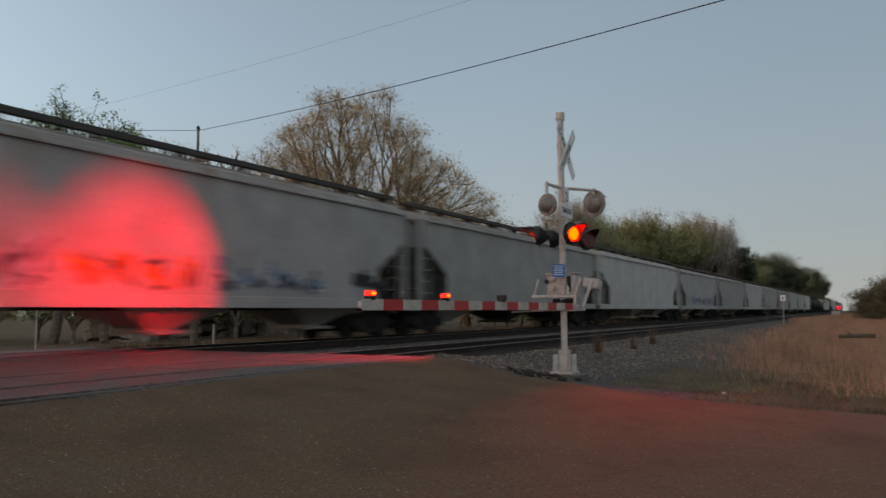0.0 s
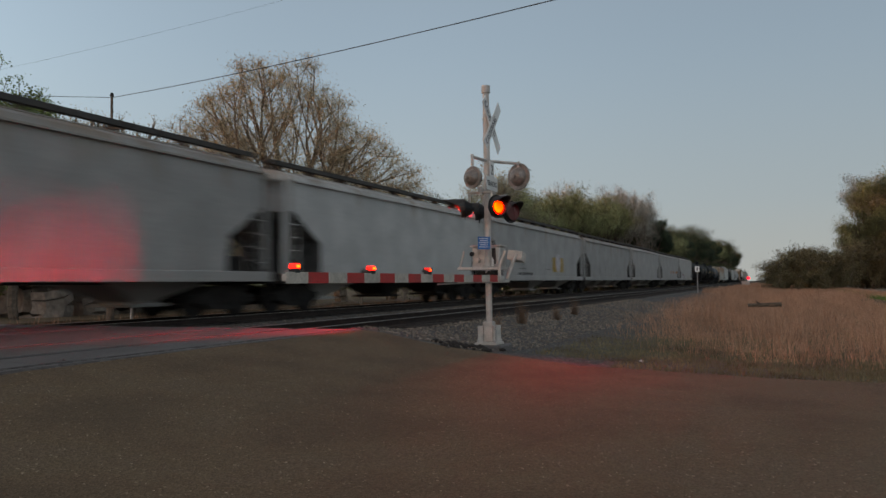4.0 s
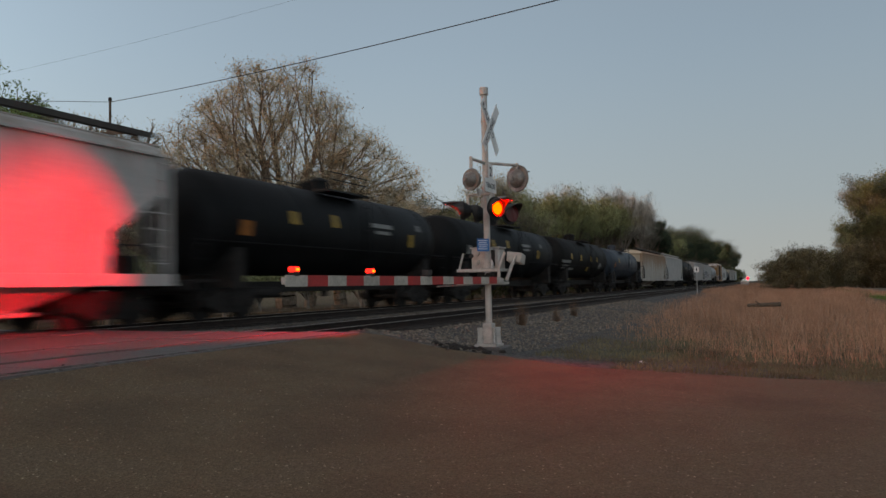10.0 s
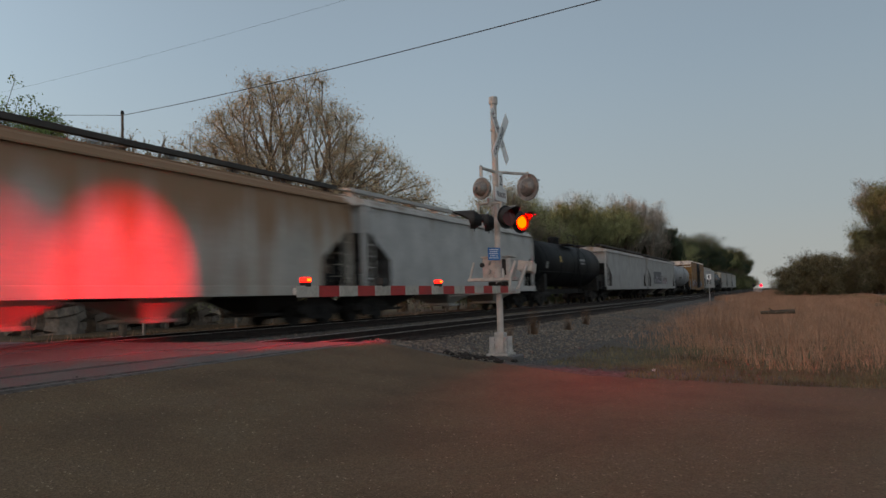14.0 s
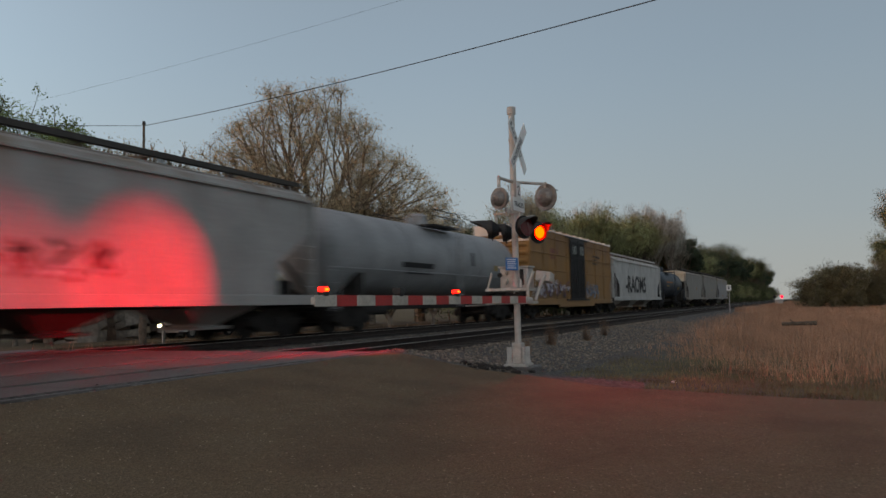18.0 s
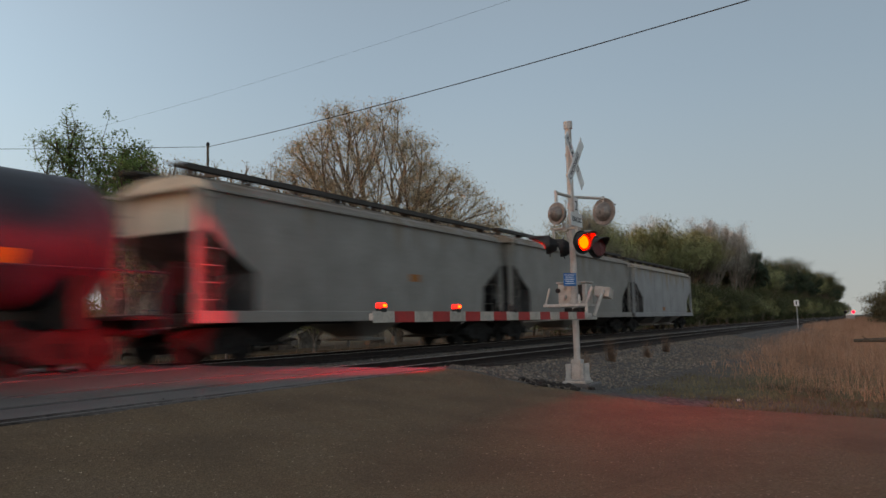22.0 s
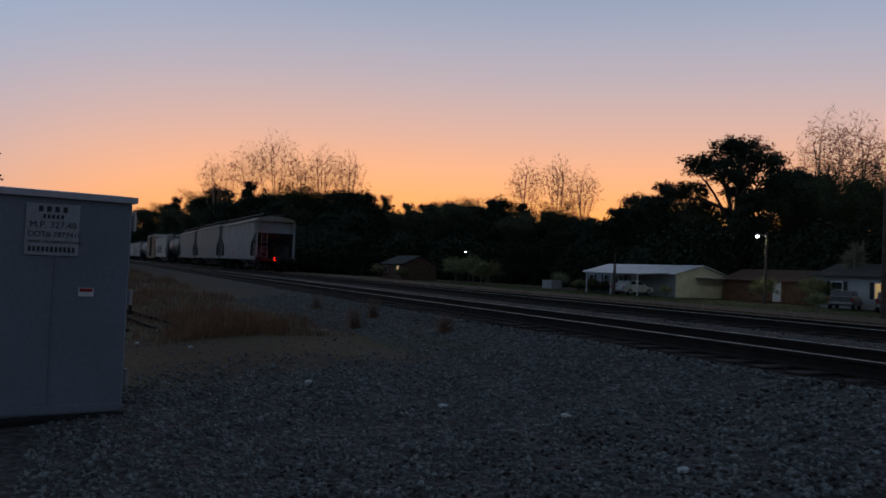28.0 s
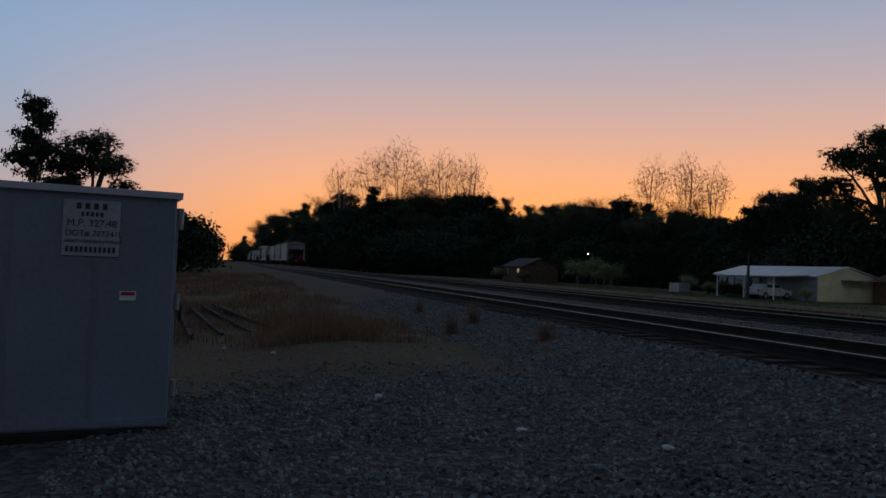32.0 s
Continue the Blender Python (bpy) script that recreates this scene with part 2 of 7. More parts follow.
SIGNAL_PAINT = mat("aluminium_paint", (0.47, 0.435, 0.40), 0.5, 0.25, 0.12, 7, 50, 0.1)
DARK = mat("undergear_grime", (0.02, 0.017, 0.015), 0.9, 0.1, 0.35, 4, 40, 0.3)
WHITE = mat("white_paint", (0.75, 0.75, 0.73), 0.55, 0, 0.08, 3, 30, 0.05)
DULL_WHITE = mat("dull_white_sheeting", (0.44, 0.40, 0.345), 0.5, 0, 0.16, 3, 30, 0.05)
REDP = mat("red_reflective", (0.40, 0.024, 0.024), 0.45, 0, 0.1, 5, 40, 0.05)
BARK = mat("bark", (0.10, 0.075, 0.055), 0.95, 0, 0.3, 4, 30, 0.6)
DARKSTONE = mat("grimy_ballast", (0.034, 0.027, 0.022), 0.95, 0, 0.35, 7, 45, 0.5)


def stone_material(name, color, lo, hi):
    """Crushed stone whose pieces differ in tone."""
    m = mat(name, color, 0.9, 0, 0.3, 7, 45, 0.5)
    n, l = m.node_tree.nodes, m.node_tree.links
    geo, tone, tint = n.new("ShaderNodeNewGeometry"), n.new("ShaderNodeMapRange"), n.new("ShaderNodeMix")
    tone.inputs["To Min"].default_value, tone.inputs["To Max"].default_value = lo, hi
    tint.data_type, tint.blend_type = "RGBA", "MULTIPLY"
    tint.inputs["Factor"].default_value = 1.0
    base = n["Principled BSDF"].inputs["Base Color"]
    l.new(base.links[0].from_socket, tint.inputs["A"])
    l.new(geo.outputs["Random Per Island"], tone.inputs["Value"])
    l.new(tone.outputs["Result"], tint.inputs["B"])
    l.new(tint.outputs["Result"], base)
    return m


STONE = stone_material("blue_grey_gravel", (0.158, 0.166, 0.158), 0.6, 1.5)
BALLAST = stone_material("brown_grey_ballast", (0.165, 0.138, 0.112), 0.55, 1.5)
LIT_RED = glow("lit_red_lens", (1.0, 0.0105, 0.0010), 50.0)
LENS_RED = glow("lit_lens_rim", (1.0, 0.004, 0.003), 9.0)
HOOD = mat("sooty_hood_paint", (0.03, 0.028, 0.027), 0.6, 0, 0.2, 6, 40, 0.1)
GATE_BULB = glow("lit_gate_bulb", (1.0, 0.055, 0.006), 11.0)
GATE_RED = glow("lit_gate_lamp", (1.0, 0.012, 0.010), 4.0)
DIM_RED = mat("unlit_red_lens", (0.10, 0.008, 0.008), 0.25, 0, 0.1, 4, 20, 0.02)

# ---- mesh helpers ----


def box(bm, c, s, rot=None, bev=0.0):
    """A box at c of size s; bev: bevel of its edges."""
    m = Matrix.Translation(c) @ (rot.to_4x4() if rot else Matrix.Identity(4)) @ Matrix.Diagonal((*s, 1))
    g = bmesh.ops.create_cube(bm, size=1.0, matrix=m)
    if bev:
        es = list({e for v in g["verts"] for e in v.link_edges})
        bmesh.ops.bevel(bm, geom=es, offset=bev, segments=1, affect="EDGES")


def rod(bm, p, q, r, seg=8, r2=None, caps=True):
    """A round bar from p to q."""
    p, q = Vector(p), Vector(q)
    d = q - p
    m = Matrix.Translation((p + q) / 2) @ d.to_track_quat("Z", "Y").to_matrix().to_4x4()
    bmesh.ops.create_cone(bm, cap_ends=caps, segments=seg, radius1=r, radius2=r if r2 is None else r2, depth=d.length, matrix=m)


def loft(bm, loops, close=True):
    """Joins rings of equal length with faces; closes both ends."""
    rings = [[bm.verts.new(p) for p in lp] for lp in loops]
    n = len(rings[0])
    for a, b in zip(rings, rings[1:]):
        for i in range(n):
            bm.faces.new((a[i], a[(i + 1) % n], b[(i + 1) % n], b[i]))
    if close:
        bm.faces.new(list(reversed(rings[0])))
        bm.faces.new(rings[-1])


def finish(bm, mats, name, smooth=False):
    bmesh.ops.recalc_face_normals(bm, faces=bm.faces[:])
    me = bpy.data.meshes.new(name)
    bm.to_mesh(me)
    bm.free()
    for m in (mats if isinstance(mats, (list, tuple)) else [mats]):
        me.materials.append(m)
    if smooth:
        me.shade_smooth()
    return me


def part(name, bm, material, parent, label="", smooth=False):
    ob = new(name, finish(bm, material, name, smooth))
    ob.parent = parent
    if label:
        tagged(ob, label)
    return ob


def share(name, mesh, parent, m=None):
    ob = new(name, mesh)
    ob.parent = parent
    if m is not None:
        ob.matrix_local = m
    return ob


def thing(name, label, category, at=None, group="", kind=""):
    ob = new(name)
    ob.empty_display_size = 0.2
    if at is not None:
        ob.matrix_world = at
    return tagged(ob, label, category, group, kind)


def solid(name, bm, material, label, category, at=None, group="", kind="", smooth=False):
    ob = new(name, finish(bm, material, name, smooth))
    if at is not None:
        ob.matrix_world = at
    return tagged(ob, label, category, group, kind)


def raw_mesh(name, verts, faces, material):
    me = bpy.data.meshes.new(name)
    me.from_pydata(verts, [], faces)
    me.materials.append(material)
    me.update()
    return me


def text_part(name, words, size, m, material, parent, label="", bold=0.0):
    """Letters as a flat mesh; m: the pose of their left end on the baseline."""
    cu = bpy.data.curves.new("letters", "FONT")
    cu.body, cu.size, cu.extrude, cu.offset = words, size, 0.002, bold
    tmp = bpy.data.objects.new("letters", cu)
    me = bpy.data.meshes.new_from_object(tmp)
    bpy.data.objects.remove(tmp)
    me.materials.clear()
    me.materials.append(material)
    ob = new(name, me)
    ob.parent = parent
    ob.matrix_local = m
    if label:
        tagged(ob, label)
    return ob

# ---- ground ----
NEAR_Y, FAR_Y = 9.12, 15.0     # centre lines of the two tracks; the rail tops are at z = 0


def lerp(v, pts):
    return float(np.interp(v, [p[0] for p in pts], [p[1] for p in pts]))


def ground_z(x, y):
    z = lerp(y, [(-300, -1.6), (-30, -1.2), (-4, -0.86), (0, -0.76), (3, -0.66), (5.2, -0.5), (6.7, -0.3), (7.3, -0.19), (16.7, -0.19), (17.4, -0.35), (19.5, -0.75), (24, -0.95), (40, -1.05), (300, -1.2)])
    bump = 0.05 * noise.noise((x * 0.35, y * 0.35, 0.3)) + 0.02 * noise.noise((x * 1.4, y * 1.4, 4))
    if 7.3 < y < 16.8:
        bump *= 0.15
    # the road's approach lifts the ground on both sides of the track
    lift = lerp(y, [(-2, 0.0), (3, 0.06), (5.5, 0.2), (6.6, 0.25), (7.2, 0.24), (7.6, 0.15), (16.5, 0.15), (17, 0.18), (20, 0.3), (26, 0.15), (30, 0)])
    w = lerp(x, [(-0.9, 0), (1.3, 1), (12.8, 1), (14.5, 0.3), (16.5, 0)])
    if w > 0:
        z += lift * w
        bump *= 1 - 0.8 * w
    # a worn hump of soil beside the track in the west
    z += 0.16 * math.exp(-((x + 13.5) / 4.0) ** 2 - ((y - 3.2) / 1.3) ** 2)
    return z + bump


def axis(spans):
    out = []
    for a, b, step in spans:
        k = max(1, round((b - a) / step))
        out += [a + (b - a) * i / k for i in range(k)]
    return out + [spans[-1][1]]


gx = axis([(-1500, -300, 120), (-300, -60, 20), (-60, -24, 3), (-24, 30, 0.5), (30, 80, 2.5), (80, 320, 20), (320, 1500, 120)])
gy = axis([(-1500, -200, 160), (-200, -20, 20), (-20, -6, 1.5), (-6, 20, 0.4), (20, 60, 2), (60, 220, 20), (220, 1500, 160)])
gv = [(x, y, ground_z(x, y)) for y in gy for x in gx]
nxg = len(gx)
gf = [(j * nxg + i, j * nxg + i + 1, (j + 1) * nxg + i + 1, (j + 1) * nxg + i) for j in range(len(gy) - 1) for i in range(nxg - 1)]


def ground_material():
    m = bpy.data.materials.new("gravel_and_grass")
    m.use_nodes = True
    n, l = m.node_tree.nodes, m.node_tree.links
    b = n["Principled BSDF"]
    b.inputs["Roughness"].default_value = 0.95
    b.inputs["Specular IOR Level"].default_value = 0.15
    geo = n.new("ShaderNodeNewGeometry")
    sep = n.new("ShaderNodeSeparateXYZ")
    l.new(geo.outputs["Position"], sep.inputs[0])
    big, mid, fine, vor = (n.new(k) for k in ("ShaderNodeTexNoise", "ShaderNodeTexNoise", "ShaderNodeTexNoise", "ShaderNodeTexVoronoi"))
    for q, s in ((big, 0.25), (mid, 1.6), (fine, 22.0), (vor, 16.0)):
        q.inputs["Scale"].default_value = s
        l.new(geo.outputs["Position"], q.inputs["Vector"])
    # gravel near the track: distance from its middle, frayed by noise
    d = n.new("ShaderNodeMath")
    d.operation = "SUBTRACT"
    d.inputs[1].default_value = 11.0
    l.new(sep.outputs["Y"], d.inputs[0])
    a = n.new("ShaderNodeMath")
    a.operation = "ABSOLUTE"
    l.new(d.outputs[0], a.inputs[0])
    fr = n.new("ShaderNodeMath")
    fr.operation = "MULTIPLY_ADD"
    fr.inputs[1].default_value = 5.0
    l.new(mid.outputs["Fac"], fr.inputs[0])
    l.new(a.outputs[0], fr.inputs[2])
    # more gravel round the signal hut: towards the west the gravel reaches further from the track
    wx = n.new("ShaderNodeMapRange")
    wx.inputs["From Min"].default_value, wx.inputs["From Max"].default_value = -10.8, -7.8
    wx.inputs["To Min"].default_value, wx.inputs["To Max"].default_value = -2.2, 9.0
    l.new(sep.outputs["X"], wx.inputs["Value"])
    ex = n.new("ShaderNodeMapRange")
    ex.inputs["From Min"].default_value, ex.inputs["From Max"].default_value = 12.0, 15.5
    ex.inputs["To Min"].default_value, ex.inputs["To Max"].default_value = 0.0, 8.5
    l.new(sep.outputs["X"], ex.inputs["Value"])
    s1 = n.new("ShaderNodeMath")
    s1.operation = "SUBTRACT"
    l.new(fr.outputs[0], s1.inputs[0])
    l.new(wx.outputs["Result"], s1.inputs[1])
    s2 = n.new("ShaderNodeMath")
    s2.operation = "ADD"
    l.new(s1.outputs[0], s2.inputs[0])
    l.new(ex.outputs["Result"], s2.inputs[1])
    mask = n.new("ShaderNodeMapRange")
    mask.inputs["From Min"].default_value, mask.inputs["From Max"].default_value = 8.2, 11.2
    l.new(s2.outputs[0], mask.inputs["Value"])
    grav = ramp_node(n, [(0.0, (0.041, 0.039, 0.037)), (0.4, (0.085, 0.081, 0.077)), (0.75, (0.122, 0.116, 0.11)), (1.0, (0.195, 0.186, 0.175))])
    l.new(vor.outputs["Color"], grav.inputs[0])
    soil = ramp_node(n, [(0.25, (0.085, 0.062, 0.043)), (0.5, (0.145, 0.105, 0.07)), (0.62, (0.12, 0.105, 0.055)), (0.8, (0.085, 0.105, 0.042))])
    l.new(big.outputs["Fac"], soil.inputs[0])
    sm = n.new("ShaderNodeMix")
    sm.data_type, sm.blend_type = "RGBA", "OVERLAY"
    sm.inputs["Factor"].default_value = 0.7
    l.new(soil.outputs["Color"], sm.inputs["A"])
    l.new(fine.outputs["Fac"], sm.inputs["B"])
    mx = n.new("ShaderNodeMix")
    mx.data_type = "RGBA"
    l.new(mask.outputs["Result"], mx.inputs["Factor"])
    l.new(grav.outputs["Color"], mx.inputs["A"])
    l.new(sm.outputs["Result"], mx.inputs["B"])
    # the bed under the ties of each track is dark with oil, rust and dust
    near = []
    for yc in (NEAR_Y, FAR_Y):
        dy, da = n.new("ShaderNodeMath"), n.new("ShaderNodeMath")
        dy.operation, da.operation = "SUBTRACT", "ABSOLUTE"
        dy.inputs[1].default_value = yc
        l.new(sep.outputs["Y"], dy.inputs[0])
        l.new(dy.outputs[0], da.inputs[0])
        near.append(da.outputs[0])
    mn = n.new("ShaderNodeMath")
    mn.operation = "MINIMUM"
    l.new(near[0], mn.inputs[0])
    l.new(near[1], mn.inputs[1])
    fz = n.new("ShaderNodeMath")
    fz.operation = "MULTIPLY_ADD"
    fz.inputs[1].default_value = 0.5
    l.new(mid.outputs["Fac"], fz.inputs[0])
    l.new(mn.outputs[0], fz.inputs[2])
    bd = n.new("ShaderNodeMapRange")
    bd.inputs["From Min"].default_value, bd.inputs["From Max"].default_value = 1.85, 1.5
    l.new(fz.outputs[0], bd.inputs["Value"])
    # trodden dirt and old asphalt crumbs where the road's west edge meets the tracks
    dx = n.new("ShaderNodeMapRange")
    dx.inputs["From Min"].default_value, dx.inputs["From Max"].default_value = -4.5, -1.5
    l.new(sep.outputs["X"], dx.inputs["Value"])
    dn = n.new("ShaderNodeMapRange")
    dn.inputs["From Min"].default_value, dn.inputs["From Max"].default_value = 3.0, 5.0
    l.new(sep.outputs["Y"], dn.inputs["Value"])
    dw = n.new("ShaderNodeMapRange")
    dw.inputs["From Min"].default_value, dw.inputs["From Max"].default_value = 6.0, 4.0
    l.new(sep.outputs["X"], dw.inputs["Value"])
    dirt = n.new("ShaderNodeMath")
    dirt.operation = "MULTIPLY"
    l.new(dx.outputs["Result"], dirt.inputs[0])
    l.new(dn.outputs["Result"], dirt.inputs[1])
    dirt2 = n.new("ShaderNodeMath")
    dirt2.operation = "MULTIPLY"
    l.new(dirt.outputs[0], dirt2.inputs[0])
    l.new(dw.outputs["Result"], dirt2.inputs[1])
    both = n.new("ShaderNodeMath")
    both.operation = "MAXIMUM"
    l.new(dirt2.outputs[0], both.inputs[0])
    l.new(bd.outputs["Result"], both.inputs[1])
    bed = n.new("ShaderNodeMix")
    bed.data_type = "RGBA"
    l.new(both.outputs[0], bed.inputs["Factor"])
    l.new(mx.outputs["Result"], bed.inputs["A"])
    oil = ramp_node(n, [(0.3, (0.012, 0.009, 0.007)), (0.7, (0.036, 0.027, 0.021))])
    l.new(vor.outputs["Color"], oil.inputs[0])
    l.new(oil.outputs["Color"], bed.inputs["B"])
    l.new(bed.outputs["Result"], b.inputs["Base Color"])
    bp = n.new("ShaderNodeBump")
    bp.inputs["Strength"].default_value, bp.inputs["Distance"].default_value = 0.9, 0.04
    l.new(vor.outputs["Distance"], bp.inputs["Height"])
    l.new(bp.outputs["Normal"], b.inputs["Normal"])
    return m


ground = new("ground", raw_mesh("ground", gv, gf, ground_material()))
ground.data.shade_smooth()
tagged(ground, "grey gravel, bare soil and rough grass beside the railway", "ground", kind="structure")


def strip(name, edge_l, edge_r, z_of, lift, material, label, thick=0.12):
    """A paved strip between two edge lines (lists of points of equal length), with a real thickness."""
    bm = bmesh.new()
    rows = []
    for (ax, ay), (bx, by) in zip(edge_l, edge_r):
        k = 10
        rows.append([(ax + (bx - ax) * i / k, ay + (by - ay) * i / k) for i in range(k + 1)])
    top = [[bm.verts.new((x, y, z_of(x, y) + lift)) for x, y in r] for r in rows]
    low = [[bm.verts.new((x, y, z_of(x, y) + lift - thick)) for x, y in r] for r in rows]
    for t in range(len(rows) - 1):
        for i in range(len(rows[0]) - 1):
            bm.faces.new((top[t][i], top[t][i + 1], top[t + 1][i + 1], top[t + 1][i]))
        bm.faces.new((top[t][0], top[t + 1][0], low[t + 1][0], low[t][0]))
        bm.faces.new((top[t][-1], low[t][-1], low[t + 1][-1], top[t + 1][-1]))
    bm.faces.new(top[0] + low[0][::-1])
    bm.faces.new(low[-1] + top[-1][::-1])
    return solid(name, bm, material, label, "road", kind="structure", smooth=False)


def road_z(x, y):
    return lerp(y, [(-120, -1.35), (-20, -1.0), (-4, -0.72), (0, -0.64), (3, -0.52), (5.5, -0.22), (6.6, -0.045), (7.1, 0.012)])


ys = [-120, -60, -30, -15, -8, -4, -1.5, 0, 1.5, 3, 4.2, 5.2, 6.0, 6.6, 7.1]
left = [(lerp(y, [(-120, -2), (-8, -2.2), (-3, -1.5), (1, 0.9), (4, 2.6), (7.1, 3.4)]), y) for y in ys]
right = [(lerp(y, [(-120, 12), (-9, 13.5), (0, 12.5), (4, 12.3), (7.1, 12.4)]) + 0.12 * math.sin(y * 2.1), y) for y in ys]
strip("road_south", left, right, road_z, 0.0, ASPHALT, "worn brown-grey asphalt road that climbs to the crossing")


def road_z2(x, y):
    return lerp(y, [(16.9, -0.035), (19, -0.2), (23, -0.62), (30, -0.85), (60, -0.9), (140, -1.0)])


ys = [16.9, 18, 19, 21, 23, 26, 30, 36, 42, 60, 100, 140]
strip("road_north", [(3.2, y) for y in ys], [(12.2, y) for y in ys], road_z2, 0.0, ASPHALT, "asphalt road beyond the tracks")
xs = [-140, -100, -70, -50, -30, -15, 0, 3.2, 12.2, 20, 40, 60, 80, 110, 150, 200]
strip("side_road", [(x, 35.2) for x in xs], [(x, 40.8) for x in xs], lambda x, y: -0.88, 0.0, ASPHALT, "narrow asphalt road along the far side of the railway")

xs = [36, 50, 64, 80, 100, 125, 150, 180, 215, 250]
strip("side_lane", [(x, -17.5 + 0.5 * math.sin(x * 0.05)) for x in xs], [(x, -9.6 + 0.4 * math.sin(x * 0.07)) for x in xs], lambda x, y: -0.97, 0.12, mat("pale_dirt", (0.2, 0.165, 0.125), 0.95, 0, 0.2, 0.6, 8, 0.3), "pale dirt lane along the dry field", 0.3)

# grey crossing surface: slabs between and beside the rails
crossing = thing("crossing_surface", "grey concrete and asphalt level crossing between the rails", "crossing", kind="structure")
slabs = []
for yc in (NEAR_Y, FAR_Y):
    slabs += [(yc - 1.45, 1.22), (yc, 1.22), (yc + 1.45, 1.22)]
for yc, w in slabs:
    bm = bmesh.new()
    box(bm, (0, 0, -0.13), (2.13, w, 0.3), bev=0.012)
    me = finish(bm, PANEL, "slab")
    for i in range(5):
        share("slab", me, crossing, pose(2.75 + i * 2.15, yc, 0.0, random.uniform(-0.3, 0.3), random.uniform(-0.25, 0.25), 0))
bm = bmesh.new()
box(bm, (7.05, 12.06, -0.142), (10.8, 3.2, 0.3), bev=0.02)
part("infill", bm, PANEL, crossing, "grey asphalt between the two tracks")

# ---- tracks ----


def rail_profile(x0, x1, yc, bm_side, bm_top):
    prof = [(-0.075, -0.178), (0.075, -0.178), (0.075, -0.16), (0.012, -0.13), (0.012, -0.05), (0.036, -0.036), (0.036, -0.003), (-0.036, -0.003), (-0.036, -0.036), (-0.012, -0.05), (-0.012, -0.13), (-0.075, -0.16)]
    loft(bm_side, [[(x, yc + y, z) for y, z in prof] for x in (x0, x1)])
    box(bm_top, ((x0 + x1) / 2, yc, -0.0015), (x1 - x0, 0.022, 0.009))


def track(yc, label):
    t = thing("railway_track", label, "railway track", kind="structure")
    for s in (-0.7525, 0.7525):
        a, b = bmesh.new(), bmesh.new()
        rail_profile(-900, 900, yc + s, a, b)
        r = part("rail", a, RUST, t, "rusty steel rail")
        part("rail_head", b, STEEL, r, "shiny worn rail head")
    bm = bmesh.new()
    box(bm, (0, 0, -0.255), (0.23, 2.6, 0.17), bev=0.012)
    me = finish(bm, TIE, "tie")
    rest = bmesh.new()
    for i in range(-420, 620):
        x = i * 0.53 + random.uniform(-0.03, 0.03)
        if 1.7 < x < 12.4:
            continue
        if -32 < x < 58:
            share("tie", me, t, pose(x, yc + random.uniform(-0.05, 0.05), random.uniform(-0.012, 0.008), 0, 0, random.uniform(-1.2, 1.2)))
        else:
            box(rest, (x, yc, -0.255), (0.23, 2.6, 0.17))
    part("ties", rest, TIE, t)["kind"] = "stuff"
    return t


track(NEAR_Y, "empty railway track with rusty rails on dark wooden ties")
track(FAR_Y, "railway track that carries the train, rusty rails on dark wooden ties")


def scatter_stones(name, count, spot, r0, r1, material, label):
    """Loose stones as one mesh of small rough tetrahedra and wedges."""
    vs, fs = [], []
    for _ in range(count):
        x, y = spot()
        z = ground_z(x, y)
        r = random.uniform(r0, r1)
        k = len(vs)
        a = random.uniform(0, 6.28)
        for j in range(3):
            b = a + j * 2.1 + random.uniform(-0.4, 0.4)
            vs.append((x + r * math.cos(b), y + r * math.sin(b), z - 0.2 * r))
        for j in range(3):
            b = a + 0.7 + j * 2.1 + random.uniform(-0.4, 0.4)
            q = r * random.uniform(0.45, 0.8)
            vs.append((x + q * math.cos(b), y + q * math.sin(b), z + r * random.uniform(0.35, 0.9)))
        fs += [(k + 3, k + 4, k + 5), (k, k + 1, k + 3), (k + 1, k + 4, k + 3), (k + 1, k + 2, k + 4), (k + 2, k + 5, k + 4), (k + 2, k, k + 5), (k, k + 3, k + 5)]
    ob = new(name, raw_mesh(name, vs, fs, material))
    return tagged(ob, label, "gravel", kind="stuff")


def spot_west():
    while True:
        x, y = random.uniform(-26, 1.5), random.uniform(0.5, 7.6)
        if x > -2.5 and y > 3.2:
            continue
        soil = lerp(x, [(-11.6, 0.05), (-9.3, 1.0)]) if y < 5.4 else 1.0
        if random.random() < soil * 1.3 / (1 + 0.12 * math.hypot(x + 2, y - 2)):
            return x, y


def spot_east():
    x = random.uniform(12.7, 45)
    return x, random.uniform(5.0 - 0.02 * x, 7.7)


def spot_left():
    y = random.uniform(2.0, 7.7)
    return random.uniform(-6, lerp(y, [(1, 0.9), (4, 2.6), (7.1, 3.2)])), y


scatter_stones("loose_gravel", 34000, spot_west, 0.010, 0.036, STONE, "loose grey crushed-stone gravel")
scatter_stones("ballast_shoulder", 11000, spot_east, 0.015, 0.042, BALLAST, "grey crushed-stone ballast shoulder beside the track")
scatter_stones("road_edge_gravel", 2600, spot_left, 0.012, 0.034, DARKSTONE, "grey gravel at the road's edge")
scatter_stones("track_ballast", 5000, lambda: (random.uniform(-30, 50), random.choice((random.uniform(7.4, 8.2), random.uniform(10.0, 10.8), random.uniform(13.3, 14.0), random.uniform(16.0, 16.7)))), 0.02, 0.045, DARKSTONE, "grimy ballast between the rails")

scatter_stones("between_track_gravel", 5000, lambda: (random.choice((random.uniform(-30, 1.5), random.uniform(12.8, 52))), random.uniform(10.9, 13.2)), 0.018, 0.045, BALLAST, "grey crushed stone between the two tracks")

